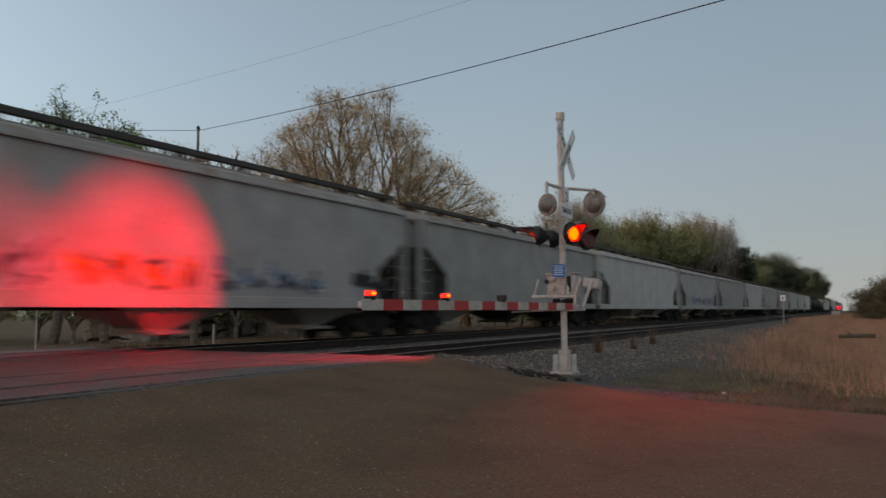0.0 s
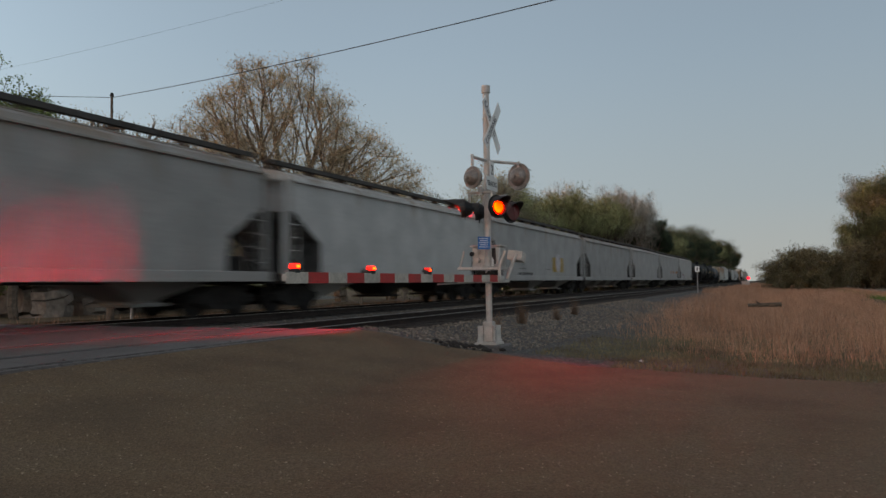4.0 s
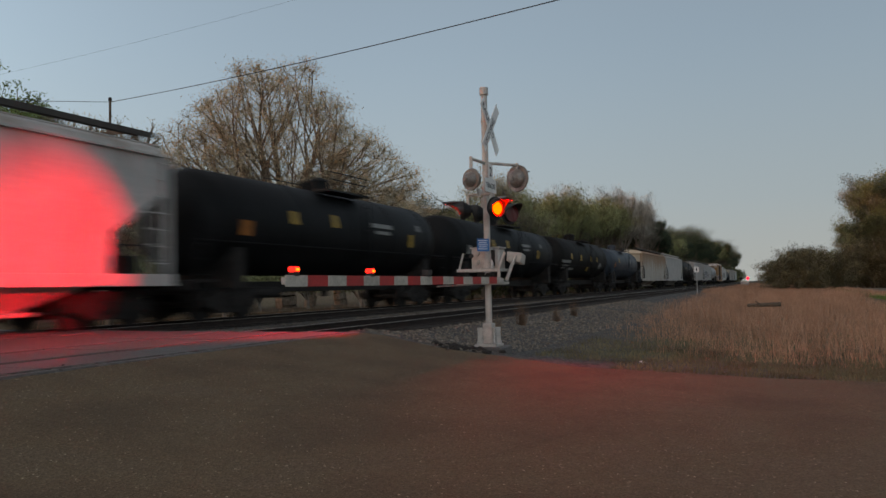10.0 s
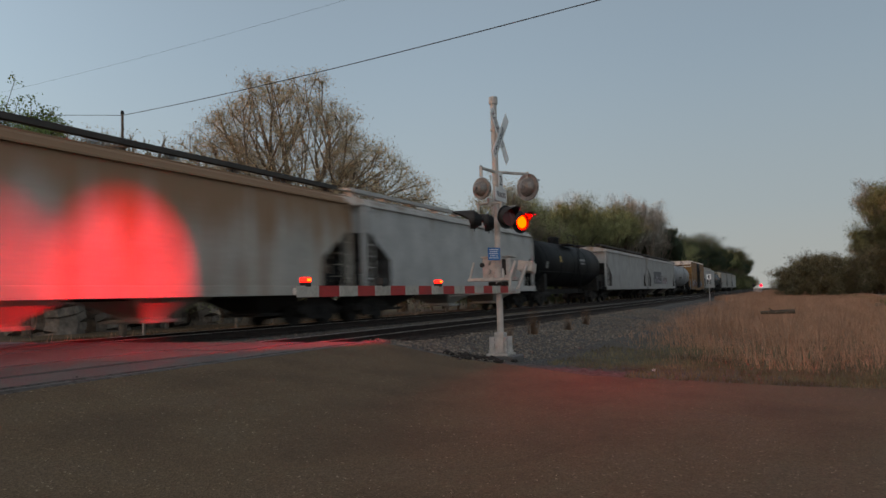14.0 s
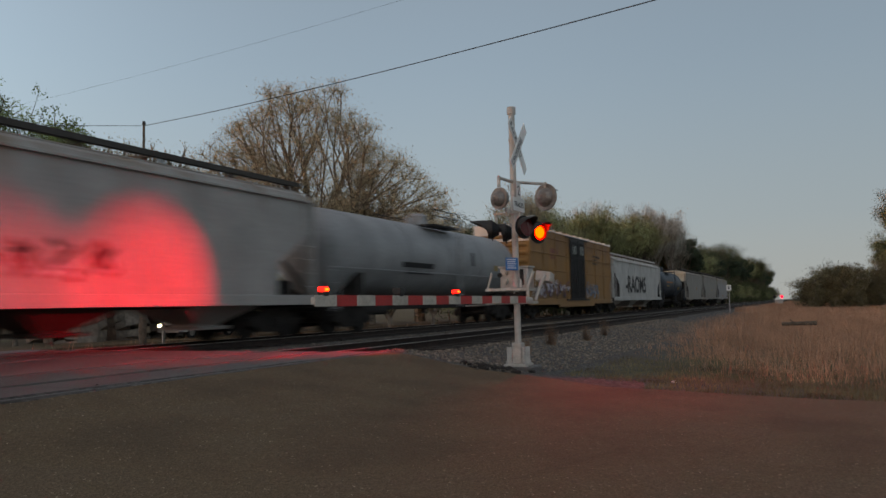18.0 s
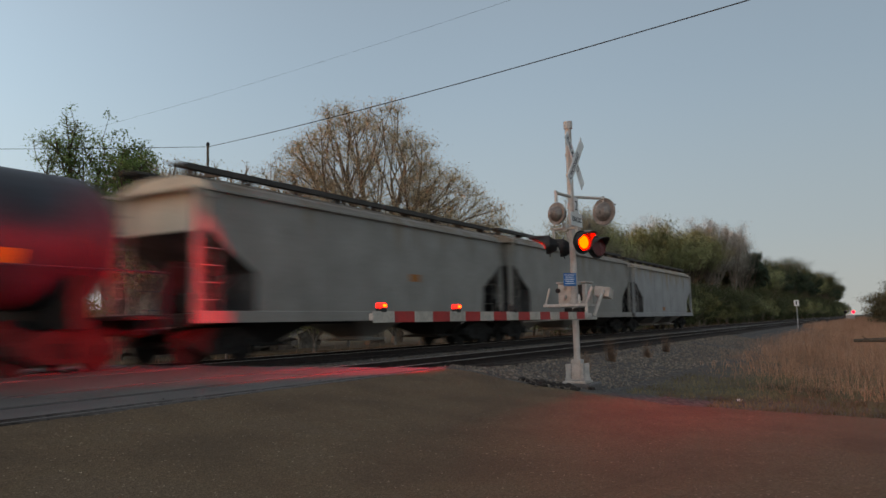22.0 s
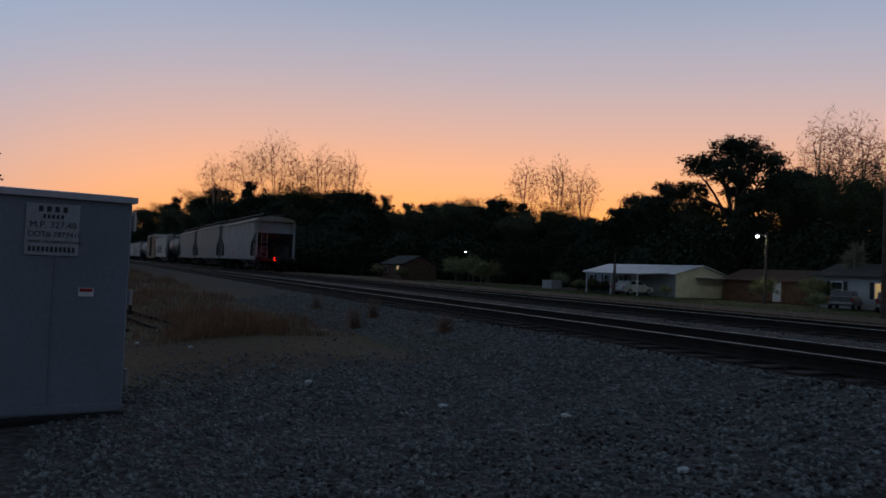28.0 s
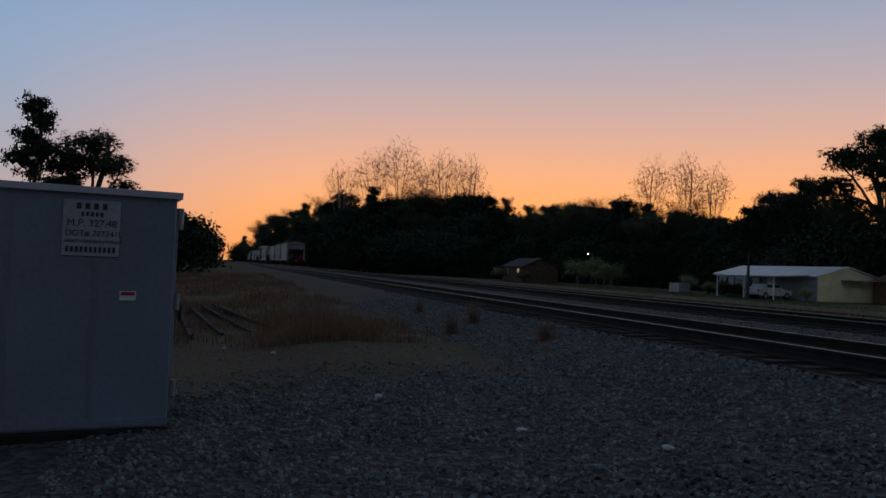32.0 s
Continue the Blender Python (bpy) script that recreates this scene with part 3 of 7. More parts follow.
# ---- the freight train ----
SPEED = 21.05
# darker end-sheet colour: the shade of the hoppers' lower ends is painted in
SHADED_END = mat("shaded_end_sheet", (0.07, 0.064, 0.06), 0.8, 0, 0.3, 1.5, 20, 0.1)
HALF = 1.58


def wheel_mesh():
    bm = bmesh.new()
    rod(bm, (0, -0.065, 0), (0, 0.065, 0), 0.457, 18)
    rod(bm, (0, -0.09, 0), (0, -0.06, 0), 0.16, 10)
    rod(bm, (0, 0.045, 0), (0, 0.075, 0), 0.482, 18)
    return finish(bm, DARK, "wheel")


def sideframe_mesh():
    bm = bmesh.new()
    out = [(-1.22, 0.42), (-1.22, 0.60), (-0.95, 0.66), (-0.55, 0.86), (0.55, 0.86), (0.95, 0.66), (1.22, 0.60), (1.22, 0.42), (0.95, 0.38), (0.5, 0.22), (-0.5, 0.22), (-0.95, 0.38)]
    loft(bm, [[(x, -0.07, z) for x, z in out], [(x, 0.07, z) for x, z in out]])
    for x in (-0.16, 0.0, 0.16):
        rod(bm, (x, -0.09, 0.34), (x, -0.09, 0.62), 0.062, 8)
    for x in (-0.88, 0.88):
        rod(bm, (x, -0.16, 0.46), (x, 0.0, 0.46), 0.12, 10)
    return finish(bm, DARK, "sideframe")


def bolster_mesh():
    bm = bmesh.new()
    box(bm, (0, 0, 0.62), (0.36, 2.1, 0.26), bev=0.03)
    for x in (-0.88, 0.88):
        rod(bm, (x, -0.75, 0.46), (x, 0.75, 0.46), 0.085, 8)
    return finish(bm, DARK, "bolster")


WHEEL, SIDEFRAME, BOLSTER = wheel_mesh(), sideframe_mesh(), bolster_mesh()


def add_trucks(car, half_len, inset=1.75):
    for sx in (-1, 1):
        t = share("truck", BOLSTER, car, pose(sx * (half_len - inset), 0, 0))
        for sy in (-1, 1):
            share("sideframe", SIDEFRAME, t, pose(0, sy * 0.98, 0, 0, 0, 0 if sy < 0 else 180))
            for x in (-0.88, 0.88):
                share("wheel", WHEEL, t, pose(x, sy * 0.72, 0.46, 0, 0, 180 if sy > 0 else 0))
    for sx in (-1, 1):
        bm = bmesh.new()
        box(bm, (sx * (half_len - 0.32), 0, 0.83), (0.75, 0.24, 0.22), bev=0.03)
        box(bm, (sx * (half_len - 0.02), 0.05 * sx, 0.83), (0.28, 0.34, 0.3), bev=0.05)
        rod(bm, (sx * (half_len - 0.2), 0.4, 0.8), (sx * half_len, 0.36, 0.45), 0.03, 6)
        part("coupler", bm, DARK, car, "grimy knuckle coupler with a hanging air hose")


def ladder(car, x, y, z0, z1, axis_x, width=0.46, step=0.4, material=None, name="ladder"):
    bm = bmesh.new()
    dx, dy = (width / 2, 0) if axis_x else (0, width / 2)
    for s in (-1, 1):
        rod(bm, (x + s * dx, y + s * dy, z0), (x + s * dx, y + s * dy, z1), 0.02, 5)
    k = int((z1 - z0) / step)
    for i in range(k + 1):
        z = z0 + 0.1 + i * step
        rod(bm, (x - dx, y - dy, z), (x + dx, y + dy, z), 0.014, 5)
    return part(name, bm, material or GALV, car)


def bars(car, x, z, widths, h, material, side, gap=0.08, name="lettering", label="unreadable stencilled lettering as bars"):
    """Lines of unreadable writing on a car's side: short plates in rows. side: -1 towards the road."""
    bm = bmesh.new()
    for i, w in enumerate(widths):
        n = max(2, int(w / (h * 0.75)))
        for k in range(n):
            if (k * 7 + i * 3) % 6 == 5:
                continue
            box(bm, (x + w * (k + 0.5) / n, side * (HALF + 0.012), z - i * (h + gap)), (w / n * 0.62, 0.006, h))
    return tagged(part(name, bm, material, car, label), kind="stuff")


def scrawl(car, x0, x1, z0, z1, mats, y, seed, name="graffiti", label="spray-painted graffiti"):
    """A painted piece on a car's side: overlapping fat letters, thin proud plates."""
    rnd = random.Random(seed)
    n = max(4, int((x1 - x0) / 0.75))
    for mi, m in enumerate(mats):
        bm = bmesh.new()
        for k in range(n):
            cx = x0 + (x1 - x0) * (k + 0.5) / n
            hh = (z1 - z0) * rnd.uniform(0.65, 1.0)
            ww = (x1 - x0) / n * rnd.uniform(0.7, 1.1)
            cz = z0 + hh / 2
            for _ in range(3):
                p = Vector((cx + rnd.uniform(-0.5, 0.5) * ww, 0, cz + rnd.uniform(-0.5, 0.5) * hh))
                q = Vector((cx + rnd.uniform(-0.5, 0.5) * ww, 0, cz + rnd.uniform(-0.5, 0.5) * hh))
                if (q - p).length < 0.15:
                    q = p + Vector((0.1, 0, 0.35))
                mid = (p + q) / 2
                mid.y = y - (0.004 + 0.004 * mi) + 0.0004 * rnd.random()
                ang = math.atan2(q.z - p.z, q.x - p.x)
                box(bm, mid, ((q - p).length, 0.003, rnd.uniform(0.12, 0.3) if mi == 0 else rnd.uniform(0.05, 0.12)), Euler((0, -ang, 0)).to_matrix())
        tagged(part(name, bm, m, car, label), kind="stuff")


def hopper(length, paint, height=4.32, roof=None, label="", bays=3, seed=0, end_paint=None):
    """A covered hopper: curved side sheets with sloped ends, sill, end cages, chutes, roof walks and hatches. Centre at the origin, rail tops at z = 0."""
    rnd = random.Random(seed)
    car = thing("hopper_car", label, "freight car", group="cars of the train")
    hl = length / 2 - 0.35
    prof = []
    for i in range(7):
        prof.append((-HALF - 0.03 * math.sin(math.pi * i / 6), 1.22 + (height - 0.35 - 1.22) * i / 6))
    for i in range(1, 9):
        a = math.pi * i / 9
        prof.append((-HALF * math.cos(a), height - 0.35 + 0.42 * math.sin(a)))
    prof += [(-y, z) for y, z in reversed(prof[:7])]

    def xe(z):
        return hl - 0.35 - 1.6 * min(1.0, max(0.0, (3.1 - z) / 0.95))

    bm = bmesh.new()
    fr = [-1, -0.98, -0.5, 0, 0.5, 0.98, 1]
    loft(bm, [[(f * xe(z), y, z) for y, z in prof] for f in fr], False)
    # end sheets: upright above, sloping in below with shade put into their colour
    bm.verts.ensure_lookup_table()
    m = len(prof)
    for k0 in (0, (len(fr) - 1) * m):
        for i in range(m // 2 - 1):
            f = bm.faces.new([bm.verts[k0 + k] for k in (i, i + 1, m - 2 - i, m - 1 - i)])
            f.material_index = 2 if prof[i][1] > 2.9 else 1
    bmesh.ops.recalc_face_normals(bm, faces=bm.faces[:])
    body = part("body", bm, [paint, SHADED_END, end_paint or paint], car, smooth=False)
    # dark seam under the roof eave and the vertical sheet joints
    bm = bmesh.new()
    for s in (-1, 1):
        box(bm, (0, s * (HALF + 0.05), height - 0.40), (2 * (hl - 0.4), 0.10, 0.05))
        box(bm, (0, s * (HALF + 0.02), height - 0.16), (2 * (hl - 0.4), 0.03, 0.03))
    part("eave_strip", bm, paint, body)
    bm = bmesh.new()
    k = int(length / 2.4)
    for i in range(1, k):
        x = -hl + 0.6 + (2 * hl - 1.2) * i / k
        for s in (-1, 1):
            box(bm, (x, s * (HALF + 0.028), 2.55), (0.05, 0.01, 2.5))
    tagged(part("sheet_joints", bm, paint, body), kind="stuff")
    for s in (-1, 1):
        bm = bmesh.new()
        box(bm, (0, s * (HALF - 0.03), 1.12), (2 * hl, 0.14, 0.26), bev=0.015)
        box(bm, (0, s * (HALF - 0.0), 0.985), (2 * hl, 0.2, 0.03))
        part("side_sill", bm, paint, car)
    for sx in (-1, 1):
        bm = bmesh.new()
        box(bm, (sx * (hl - 0.9), 0, 1.05), (1.9, 3.0, 0.1), bev=0.01)
        box(bm, (sx * (hl - 0.05), 0, 1.05), (0.16, 3.1, 0.3), bev=0.02)
        part("end_platform", bm, DARK, car)
        for sy in (-1, 1):
            bm = bmesh.new()
            box(bm, (sx * (hl - 0.12), sy * (HALF - 0.09), 2.6), (0.16, 0.14, 2.9), bev=0.01)
            part("end_post", bm, paint, car)
            bm = bmesh.new()
            rod(bm, (sx * (hl - 0.15), sy * (HALF - 0.12), 1.25), (sx * (hl - 1.5), sy * (HALF - 0.12), 2.2), 0.05, 6)
            part("diagonal_brace", bm, DARK, car)
            ladder(car, sx * (hl - 0.45), sy * (HALF + 0.03), 1.0, height - 0.3, True, material=paint)
        ladder(car, sx * (hl - 0.03), -0.9 * sx, 1.1, height - 0.2, False, material=paint)
        bm = bmesh.new()
        box(bm, (sx * (hl - 0.28), 0, height - 0.35), (0.5, 3.0, 0.06), bev=0.01)
        part("end_crossover", bm, end_paint or paint, car)
        bm = bmesh.new()
        loft(bm, [[(sx * (hl - 2.0), y, 1.05), (sx * (hl - 0.25), y, 1.05), (sx * (hl - 0.25), y, 1.75), (sx * (hl - 0.75), y, 2.5), (sx * (hl - 2.0), y, 2.5)] for y in (-0.05, 0.05)])
        part("shear_plate", bm, DARK, car)
        bm = bmesh.new()
        box(bm, (sx * (hl - 1.0), 0, 1.75), (0.5, 0.4, 1.25), bev=0.04)
        part("brake_cylinder", bm, DARK, car)
        bm = bmesh.new()
        box(bm, (sx * (hl - 0.75), -0.75, 1.45), (0.55, 0.5, 0.5), bev=0.05)
        part("air_reservoir", bm, DARK, car)
        if sx > 0:
            bm = bmesh.new()
            rod(bm, (hl - 0.05, 0.5, 2.0), (hl + 0.03, 0.5, 2.0), 0.28, 14)
            part("brake_wheel", bm, DARK, car)
    # chutes below the body
    for i in range(bays):
        x = (i - (bays - 1) / 2) * (2 * hl - 5.2) / max(1, bays - 0.6)
        w = (2 * hl - 5.0) / bays
        bm = bmesh.new()
        loft(bm, [[(x - w * 0.46, -1.35, 1.2), (x + w * 0.46, -1.35, 1.2), (x + w * 0.46, 1.35, 1.2), (x - w * 0.46, 1.35, 1.2)],
                  [(x - 0.42, -0.55, 0.5), (x + 0.42, -0.55, 0.5), (x + 0.42, 0.55, 0.5), (x - 0.42, 0.55, 0.5)],
                  [(x - 0.42, -0.5, 0.36), (x + 0.42, -0.5, 0.36), (x + 0.42, 0.5, 0.36), (x - 0.42, 0.5, 0.36)]])
        box(bm, (x, 0, 0.4), (1.15, 1.5, 0.09), bev=0.02)
        part("discharge_chute", bm, DARK if rnd.random() < 0.5 else paint, car)
    bm = bmesh.new()
    box(bm, (0, 0, 1.06), (2 * hl - 1, 0.32, 0.26))
    rod(bm, (-hl + 3, -0.9, 0.95), (hl - 3, -0.9, 0.95), 0.04, 6)
    part("centre_sill", bm, DARK, car)
    # roof: walks on both sides of the hatch trough
    rz = height + 0.07
    for s in (-1, 1):
        bm = bmesh.new()
        box(bm, (0, s * 0.86, rz + 0.17), (2 * hl - 0.1, 0.46, 0.06))
        box(bm, (0, s * 1.08, rz + 0.13), (2 * hl - 0.1, 0.03, 0.13))
        for i in range(9):
            x = -hl + 0.5 + (2 * hl - 1.0) * i / 8
            box(bm, (x, s * 0.82, rz + 0.02), (0.1, 0.36, 0.34))
        part("roof_walk", bm, roof or GALV, car, "grey steel roof walk on short legs")
    for i in range(10):
        bm = bmesh.new()
        x = -hl + 1.4 + (2 * hl - 2.8) * i / 9
        box(bm, (x, 0, rz + 0.05), (1.05, 0.6, 0.16), bev=0.04)
        part("roof_hatch", bm, roof or GALV, car)
    add_trucks(car, length / 2)
    return car


def tank(length, paint, radius=1.45, label="", placards=()):
    """A tank car: domed barrel on saddles and a sill, top platform with manway and rails, side handrails, ladders."""
    car = thing("tank_car", label, "freight car", group="cars of the train")
    hl = length / 2 - 0.35
    cz = 1.15 + radius + 0.12
    bl = hl - 0.75
    bm = bmesh.new()
    rings = []
    seg = 28
    for x, r in [(-bl, 0.02), (-bl + 0.04, radius * 0.35), (-bl + 0.16, radius * 0.68), (-bl + 0.36, radius * 0.9), (-bl + 0.62, radius)] + [(-bl + 0.62 + (2 * bl - 1.24) * i / 4, radius) for i in range(1, 4)] + \
            [(bl - 0.62, radius), (bl - 0.36, radius * 0.9), (bl - 0.16, radius * 0.68), (bl - 0.04, radius * 0.35), (bl, 0.02)]:
        rings.append([(x, r * math.cos(2 * math.pi * k / seg), cz + r * math.sin(2 * math.pi * k / seg)) for k in range(seg)])
    loft(bm, rings)
    body = part("barrel", bm, paint, car, smooth=True)
    bm = bmesh.new()
    for i in range(5):
        x = -bl + 1.4 + (2 * bl - 2.8) * i / 4
        for k in range(seg):
            a, b = 2 * math.pi * k / seg, 2 * math.pi * (k + 1) / seg
            rod(bm, (x, (radius + 0.004) * math.cos(a), cz + (radius + 0.004) * math.sin(a)), (x, (radius + 0.004) * math.cos(b), cz + (radius + 0.004) * math.sin(b)), 0.012, 4, caps=False)
    tagged(part("weld_rings", bm, paint, body), kind="stuff")
    bm = bmesh.new()
    box(bm, (0, 0, 0.92), (2 * hl, 0.5, 0.34), bev=0.02)
    for sx in (-1, 1):
        box(bm, (sx * (hl - 0.05), 0, 0.98), (0.14, 3.0, 0.26), bev=0.02)
        box(bm, (sx * (hl - 0.5), 0, 1.1), (0.95, 2.9, 0.07))
    part("sill", bm, DARK, car)
    for sx in (-1, 1):
        bm = bmesh.new()
        loft(bm, [[(sx * (hl - 2.0) + dx, y, z) for y, z in ((-1.45, 0.9), (-1.42, cz - 0.75), (-0.9, cz - 1.2), (0.9, cz - 1.2), (1.42, cz - 0.75), (1.45, 0.9))] for dx in (-0.22, 0.22)])
        part("saddle", bm, DARK, car)
        for sy in (-1, 1):
            ladder(car, sx * (hl - 0.4), sy * 1.5, 0.75, 2.3, True, material=paint)
    for sy in (-1, 1):
        bm = bmesh.new()
        rod(bm, (-hl + 0.1, sy * 1.52, cz - 0.62), (hl - 0.1, sy * 1.52, cz - 0.62), 0.022, 5)
        for i in range(7):
            x = -bl + 0.5 + (2 * bl - 1.0) * i / 6
            rod(bm, (x, sy * 1.52, cz - 0.62), (x, sy * 1.32, cz - 0.6), 0.018, 5)
        for sx in (-1, 1):
            rod(bm, (sx * (hl - 0.1), sy * 1.52, 1.1), (sx * (hl - 0.1), sy * 1.52, cz - 0.62), 0.022, 5)
        part("handrail", bm, paint, car)
        ladder(car, 0.9, sy * 1.53, 0.8, cz + radius, True, material=paint)
        bm = bmesh.new()
        box(bm, (0, sy * 1.05, cz + radius - 0.12), (2.7, 0.7, 0.06))
        for x in (-1.3, 0.0, 1.3):
            rod(bm, (x, sy * 1.38, cz + radius - 0.1), (x, sy * 1.38, cz + radius + 0.5), 0.02, 5)
        for z in (0.25, 0.5):
            rod(bm, (-1.3, sy * 1.38, cz + radius + z), (1.3, sy * 1.38, cz + radius + z), 0.02, 5)
        part("top_platform", bm, BLACK, car)
    bm = bmesh.new()
    rod(bm, (0, 0, cz + radius - 0.1), (0, 0, cz + radius + 0.4), 0.42, 18)
    rod(bm, (0, 0, cz + radius + 0.4), (0, 0, cz + radius + 0.52), 0.46, 18, r2=0.25)
    rod(bm, (-0.85, 0, cz + radius - 0.1), (-0.85, 0, cz + radius + 0.28), 0.16, 12)
    part("manway", bm, paint, car)
    bm = bmesh.new()
    rod(bm, (0.4, 0, 1.25), (0.4, 0, 0.55), 0.16, 10)
    part("bottom_valve", bm, DARK, car)
    bm = bmesh.new()
    rod(bm, (-bl + 2.2, -0.8, 0.75), (-bl + 4.0, -0.8, 0.75), 0.17, 12)
    part("air_reservoir", bm, DARK, car)
    # plates and lettering on the curved side
    for x, dz, w, h, m in placards:
        for sy in (-1, 1):
            a = math.asin(max(-0.9, min(0.9, dz / radius)))
            bm = bmesh.new()
            box(bm, (0, 0, 0), (w, 0.008, h))
            p = part("placard", bm, m, car)
            p.matrix_local = Matrix.Translation((x, sy * (radius + 0.012) * math.cos(a), cz + (radius + 0.012) * math.sin(a))) @ Euler((-sy * -a if sy < 0 else -a * -1, 0, 0)).to_matrix().to_4x4()
    add_trucks(car, length / 2, 2.45)
    return car


def boxcar(length, paint, roof, label=""):
    """A tall boxcar: side panels with pressed ribs, plug doors, corrugated ends, ladders."""
    car = thing("box_car", label, "freight car", group="cars of the train")
    hl, h = length / 2 - 0.45, 5.05
    bm = bmesh.new()
    box(bm, (0, 0, (h + 1.0) / 2), (2 * hl, 2 * HALF, h - 1.0), bev=0.03)
    part("body", bm, paint, car)
    bm = bmesh.new()
    loft(bm, [[(x, y, z) for y, z in ((-HALF - 0.03, h - 0.06), (-HALF - 0.03, h), (0, h + 0.12), (HALF + 0.03, h), (HALF + 0.03, h - 0.06))] for x in (-hl - 0.02, hl + 0.02)])
    for i in range(13):
        x = -hl + 2 * hl * i / 12
        box(bm, (x, 0, h + 0.06), (0.08, 2 * HALF, 0.14))
    part("roof", bm, roof, car, "pale galvanised roof")
    for sy in (-1, 1):
        bm = bmesh.new()
        for z in (1.75, 2.75, 3.7, 4.6):
            for x0, x1 in ((-hl + 0.15, -1.75), (1.75, hl - 0.15)):
                box(bm, ((x0 + x1) / 2, sy * (HALF + 0.02), z), (x1 - x0, 0.05, 0.06), bev=0.012)
        for i in range(9):
            x = -hl + 0.1 + (2 * hl - 0.2) * i / 8
            if abs(x) > 1.8:
                box(bm, (x, sy * (HALF + 0.012), (h + 1.0) / 2), (0.06, 0.03, h - 1.1))
        part("side_ribs", bm, paint, car)
        bm = bmesh.new()
        box(bm, (0, sy * (HALF - 0.03), 0.92), (2 * hl, 0.1, 0.3), bev=0.02)
        box(bm, (0, sy * (HALF - 0.03), 0.72), (8.0, 0.1, 0.2))
        part("side_sill", bm, paint, car)
        for k, s in ((-0.85, -1), (0.85, 1)):
            bm = bmesh.new()
            box(bm, (k, sy * (HALF + 0.05), (h + 1.0) / 2 - 0.05), (1.62, 0.1, h - 1.25), bev=0.02)
            for x in (-0.45, 0.0, 0.45):
                rod(bm, (k + x, sy * (HALF + 0.13), 1.15), (k + x, sy * (HALF + 0.13), h - 0.4), 0.025, 6)
            for z in (1.6, 2.6, 3.6):
                box(bm, (k, sy * (HALF + 0.11), z), (1.5, 0.03, 0.07))
            d = part("plug_door", bm, BLACK, car, "black plug door with vertical lock bars")
            bm = bmesh.new()
            box(bm, (k, sy * (HALF + 0.104), 4.2), (0.9, 0.012, 0.55))
            part("door_placard", bm, mat("faded_print", (0.3, 0.32, 0.3), 0.7), d)
        bm = bmesh.new()
        box(bm, (0, sy * (HALF + 0.06), 1.04), (5.2, 0.06, 0.08))
        part("door_track", bm, BLACK, car)
        bm = bmesh.new()
        box(bm, (0, sy * (HALF + 0.06), h - 0.12), (5.2, 0.06, 0.08))
        part("door_track", bm, BLACK, car)
    for sx in (-1, 1):
        bm = bmesh.new()
        for i in range(8):
            z = 1.35 + i * 0.45
            loft(bm, [[(sx * hl, y, z - 0.14), (sx * (hl + 0.09), y, z - 0.04), (sx * (hl + 0.09), y, z + 0.04), (sx * hl, y, z + 0.14)] for y in (-HALF + 0.12, HALF - 0.12)])
        part("end_ribs", bm, paint, car)
        bm = bmesh.new()
        box(bm, (sx * (hl + 0.004), 0, h - 0.42), (0.05, 2 * HALF - 0.02, 0.78))
        part("end_top", bm, roof, car, "pale upper end panel")
        for sy in (-1, 1):
            ladder(car, sx * (hl - 0.35), sy * (HALF + 0.07), 0.8, 2.4, True)
            ladder(car, sx * (hl + 0.13), sy * 1.1, 0.9, 2.4, False)
        bm = bmesh.new()
        box(bm, (sx * (hl + 0.1), 0, 1.0), (0.3, 2.8, 0.08))
        part("end_platform", bm, DARK, car)
    bm = bmesh.new()
    box(bm, (0, 0, 0.8), (2 * hl, 0.4, 0.36))
    box(bm, (0, -0.6, 0.72), (1.6, 0.5, 0.4), bev=0.04)
    part("centre_sill", bm, DARK, car)
    add_trucks(car, length / 2, 2.3)
    return car


# the paint of the cars
GREY_A = stained_paint("grey_hopper_paint", (0.335, 0.325, 0.31), (0.24, 0.17, 0.11), 0.12)
GREY_B = stained_paint("light_grey_hopper_paint", (0.43, 0.42, 0.40), (0.24, 0.17, 0.11), 0.12)
GREY_C = stained_paint("weathered_grey_paint", (0.295, 0.286, 0.272), (0.24, 0.17, 0.11), 0.16)
CREAM = stained_paint("cream_hopper_paint", (0.42, 0.39, 0.345), (0.27, 0.135, 0.055), 0.5)
END_CREAM = mat("cream_end_paint", (0.52, 0.46, 0.36), 0.62, 0, 0.1, 0.8, 14, 0.05)
GREY_D = stained_paint("dull_taupe_hopper_paint", (0.255, 0.238, 0.215), (0.2, 0.15, 0.1), 0.16)
WHITE_RUSTY = stained_paint("stained_pale_paint", (0.31, 0.305, 0.298), (0.30, 0.21, 0.11), 0.24)
BLUEGREY = mat("blue_grey_tank_paint", (0.032, 0.041, 0.053), 0.5, 0, 0.18, 0.9, 12, 0.05, None, 0.3)
TANK_BLACK = mat("black_tank_paint", (0.007, 0.0075, 0.008), 0.6, 0, 0.25, 0.8, 10, 0.05, None, 0.14)
TANK_DARK = mat("dirty_black_tank_paint", (0.011, 0.010, 0.009), 0.65, 0, 0.3, 0.8, 10, 0.05, None, 0.12)
TANK_GREY = mat("pale_grey_tank_paint", (0.25, 0.255, 0.26), 0.5, 0, 0.12, 0.8, 10, 0.05)
YELLOW = stained_paint("armour_yellow_paint", (0.27, 0.135, 0.042), (0.17, 0.08, 0.04), 0.16)
ZINC = mat("zinc_roof", (0.62, 0.56, 0.5), 0.55, 0.2, 0.15, 1.0, 20, 0.05)
ROOF_DARK = mat("dark_roof_walk", (0.06, 0.055, 0.05), 0.75, 0.2, 0.25, 3, 30, 0.1)
LETTER = mat("dark_lettering", (0.05, 0.05, 0.055), 0.7)
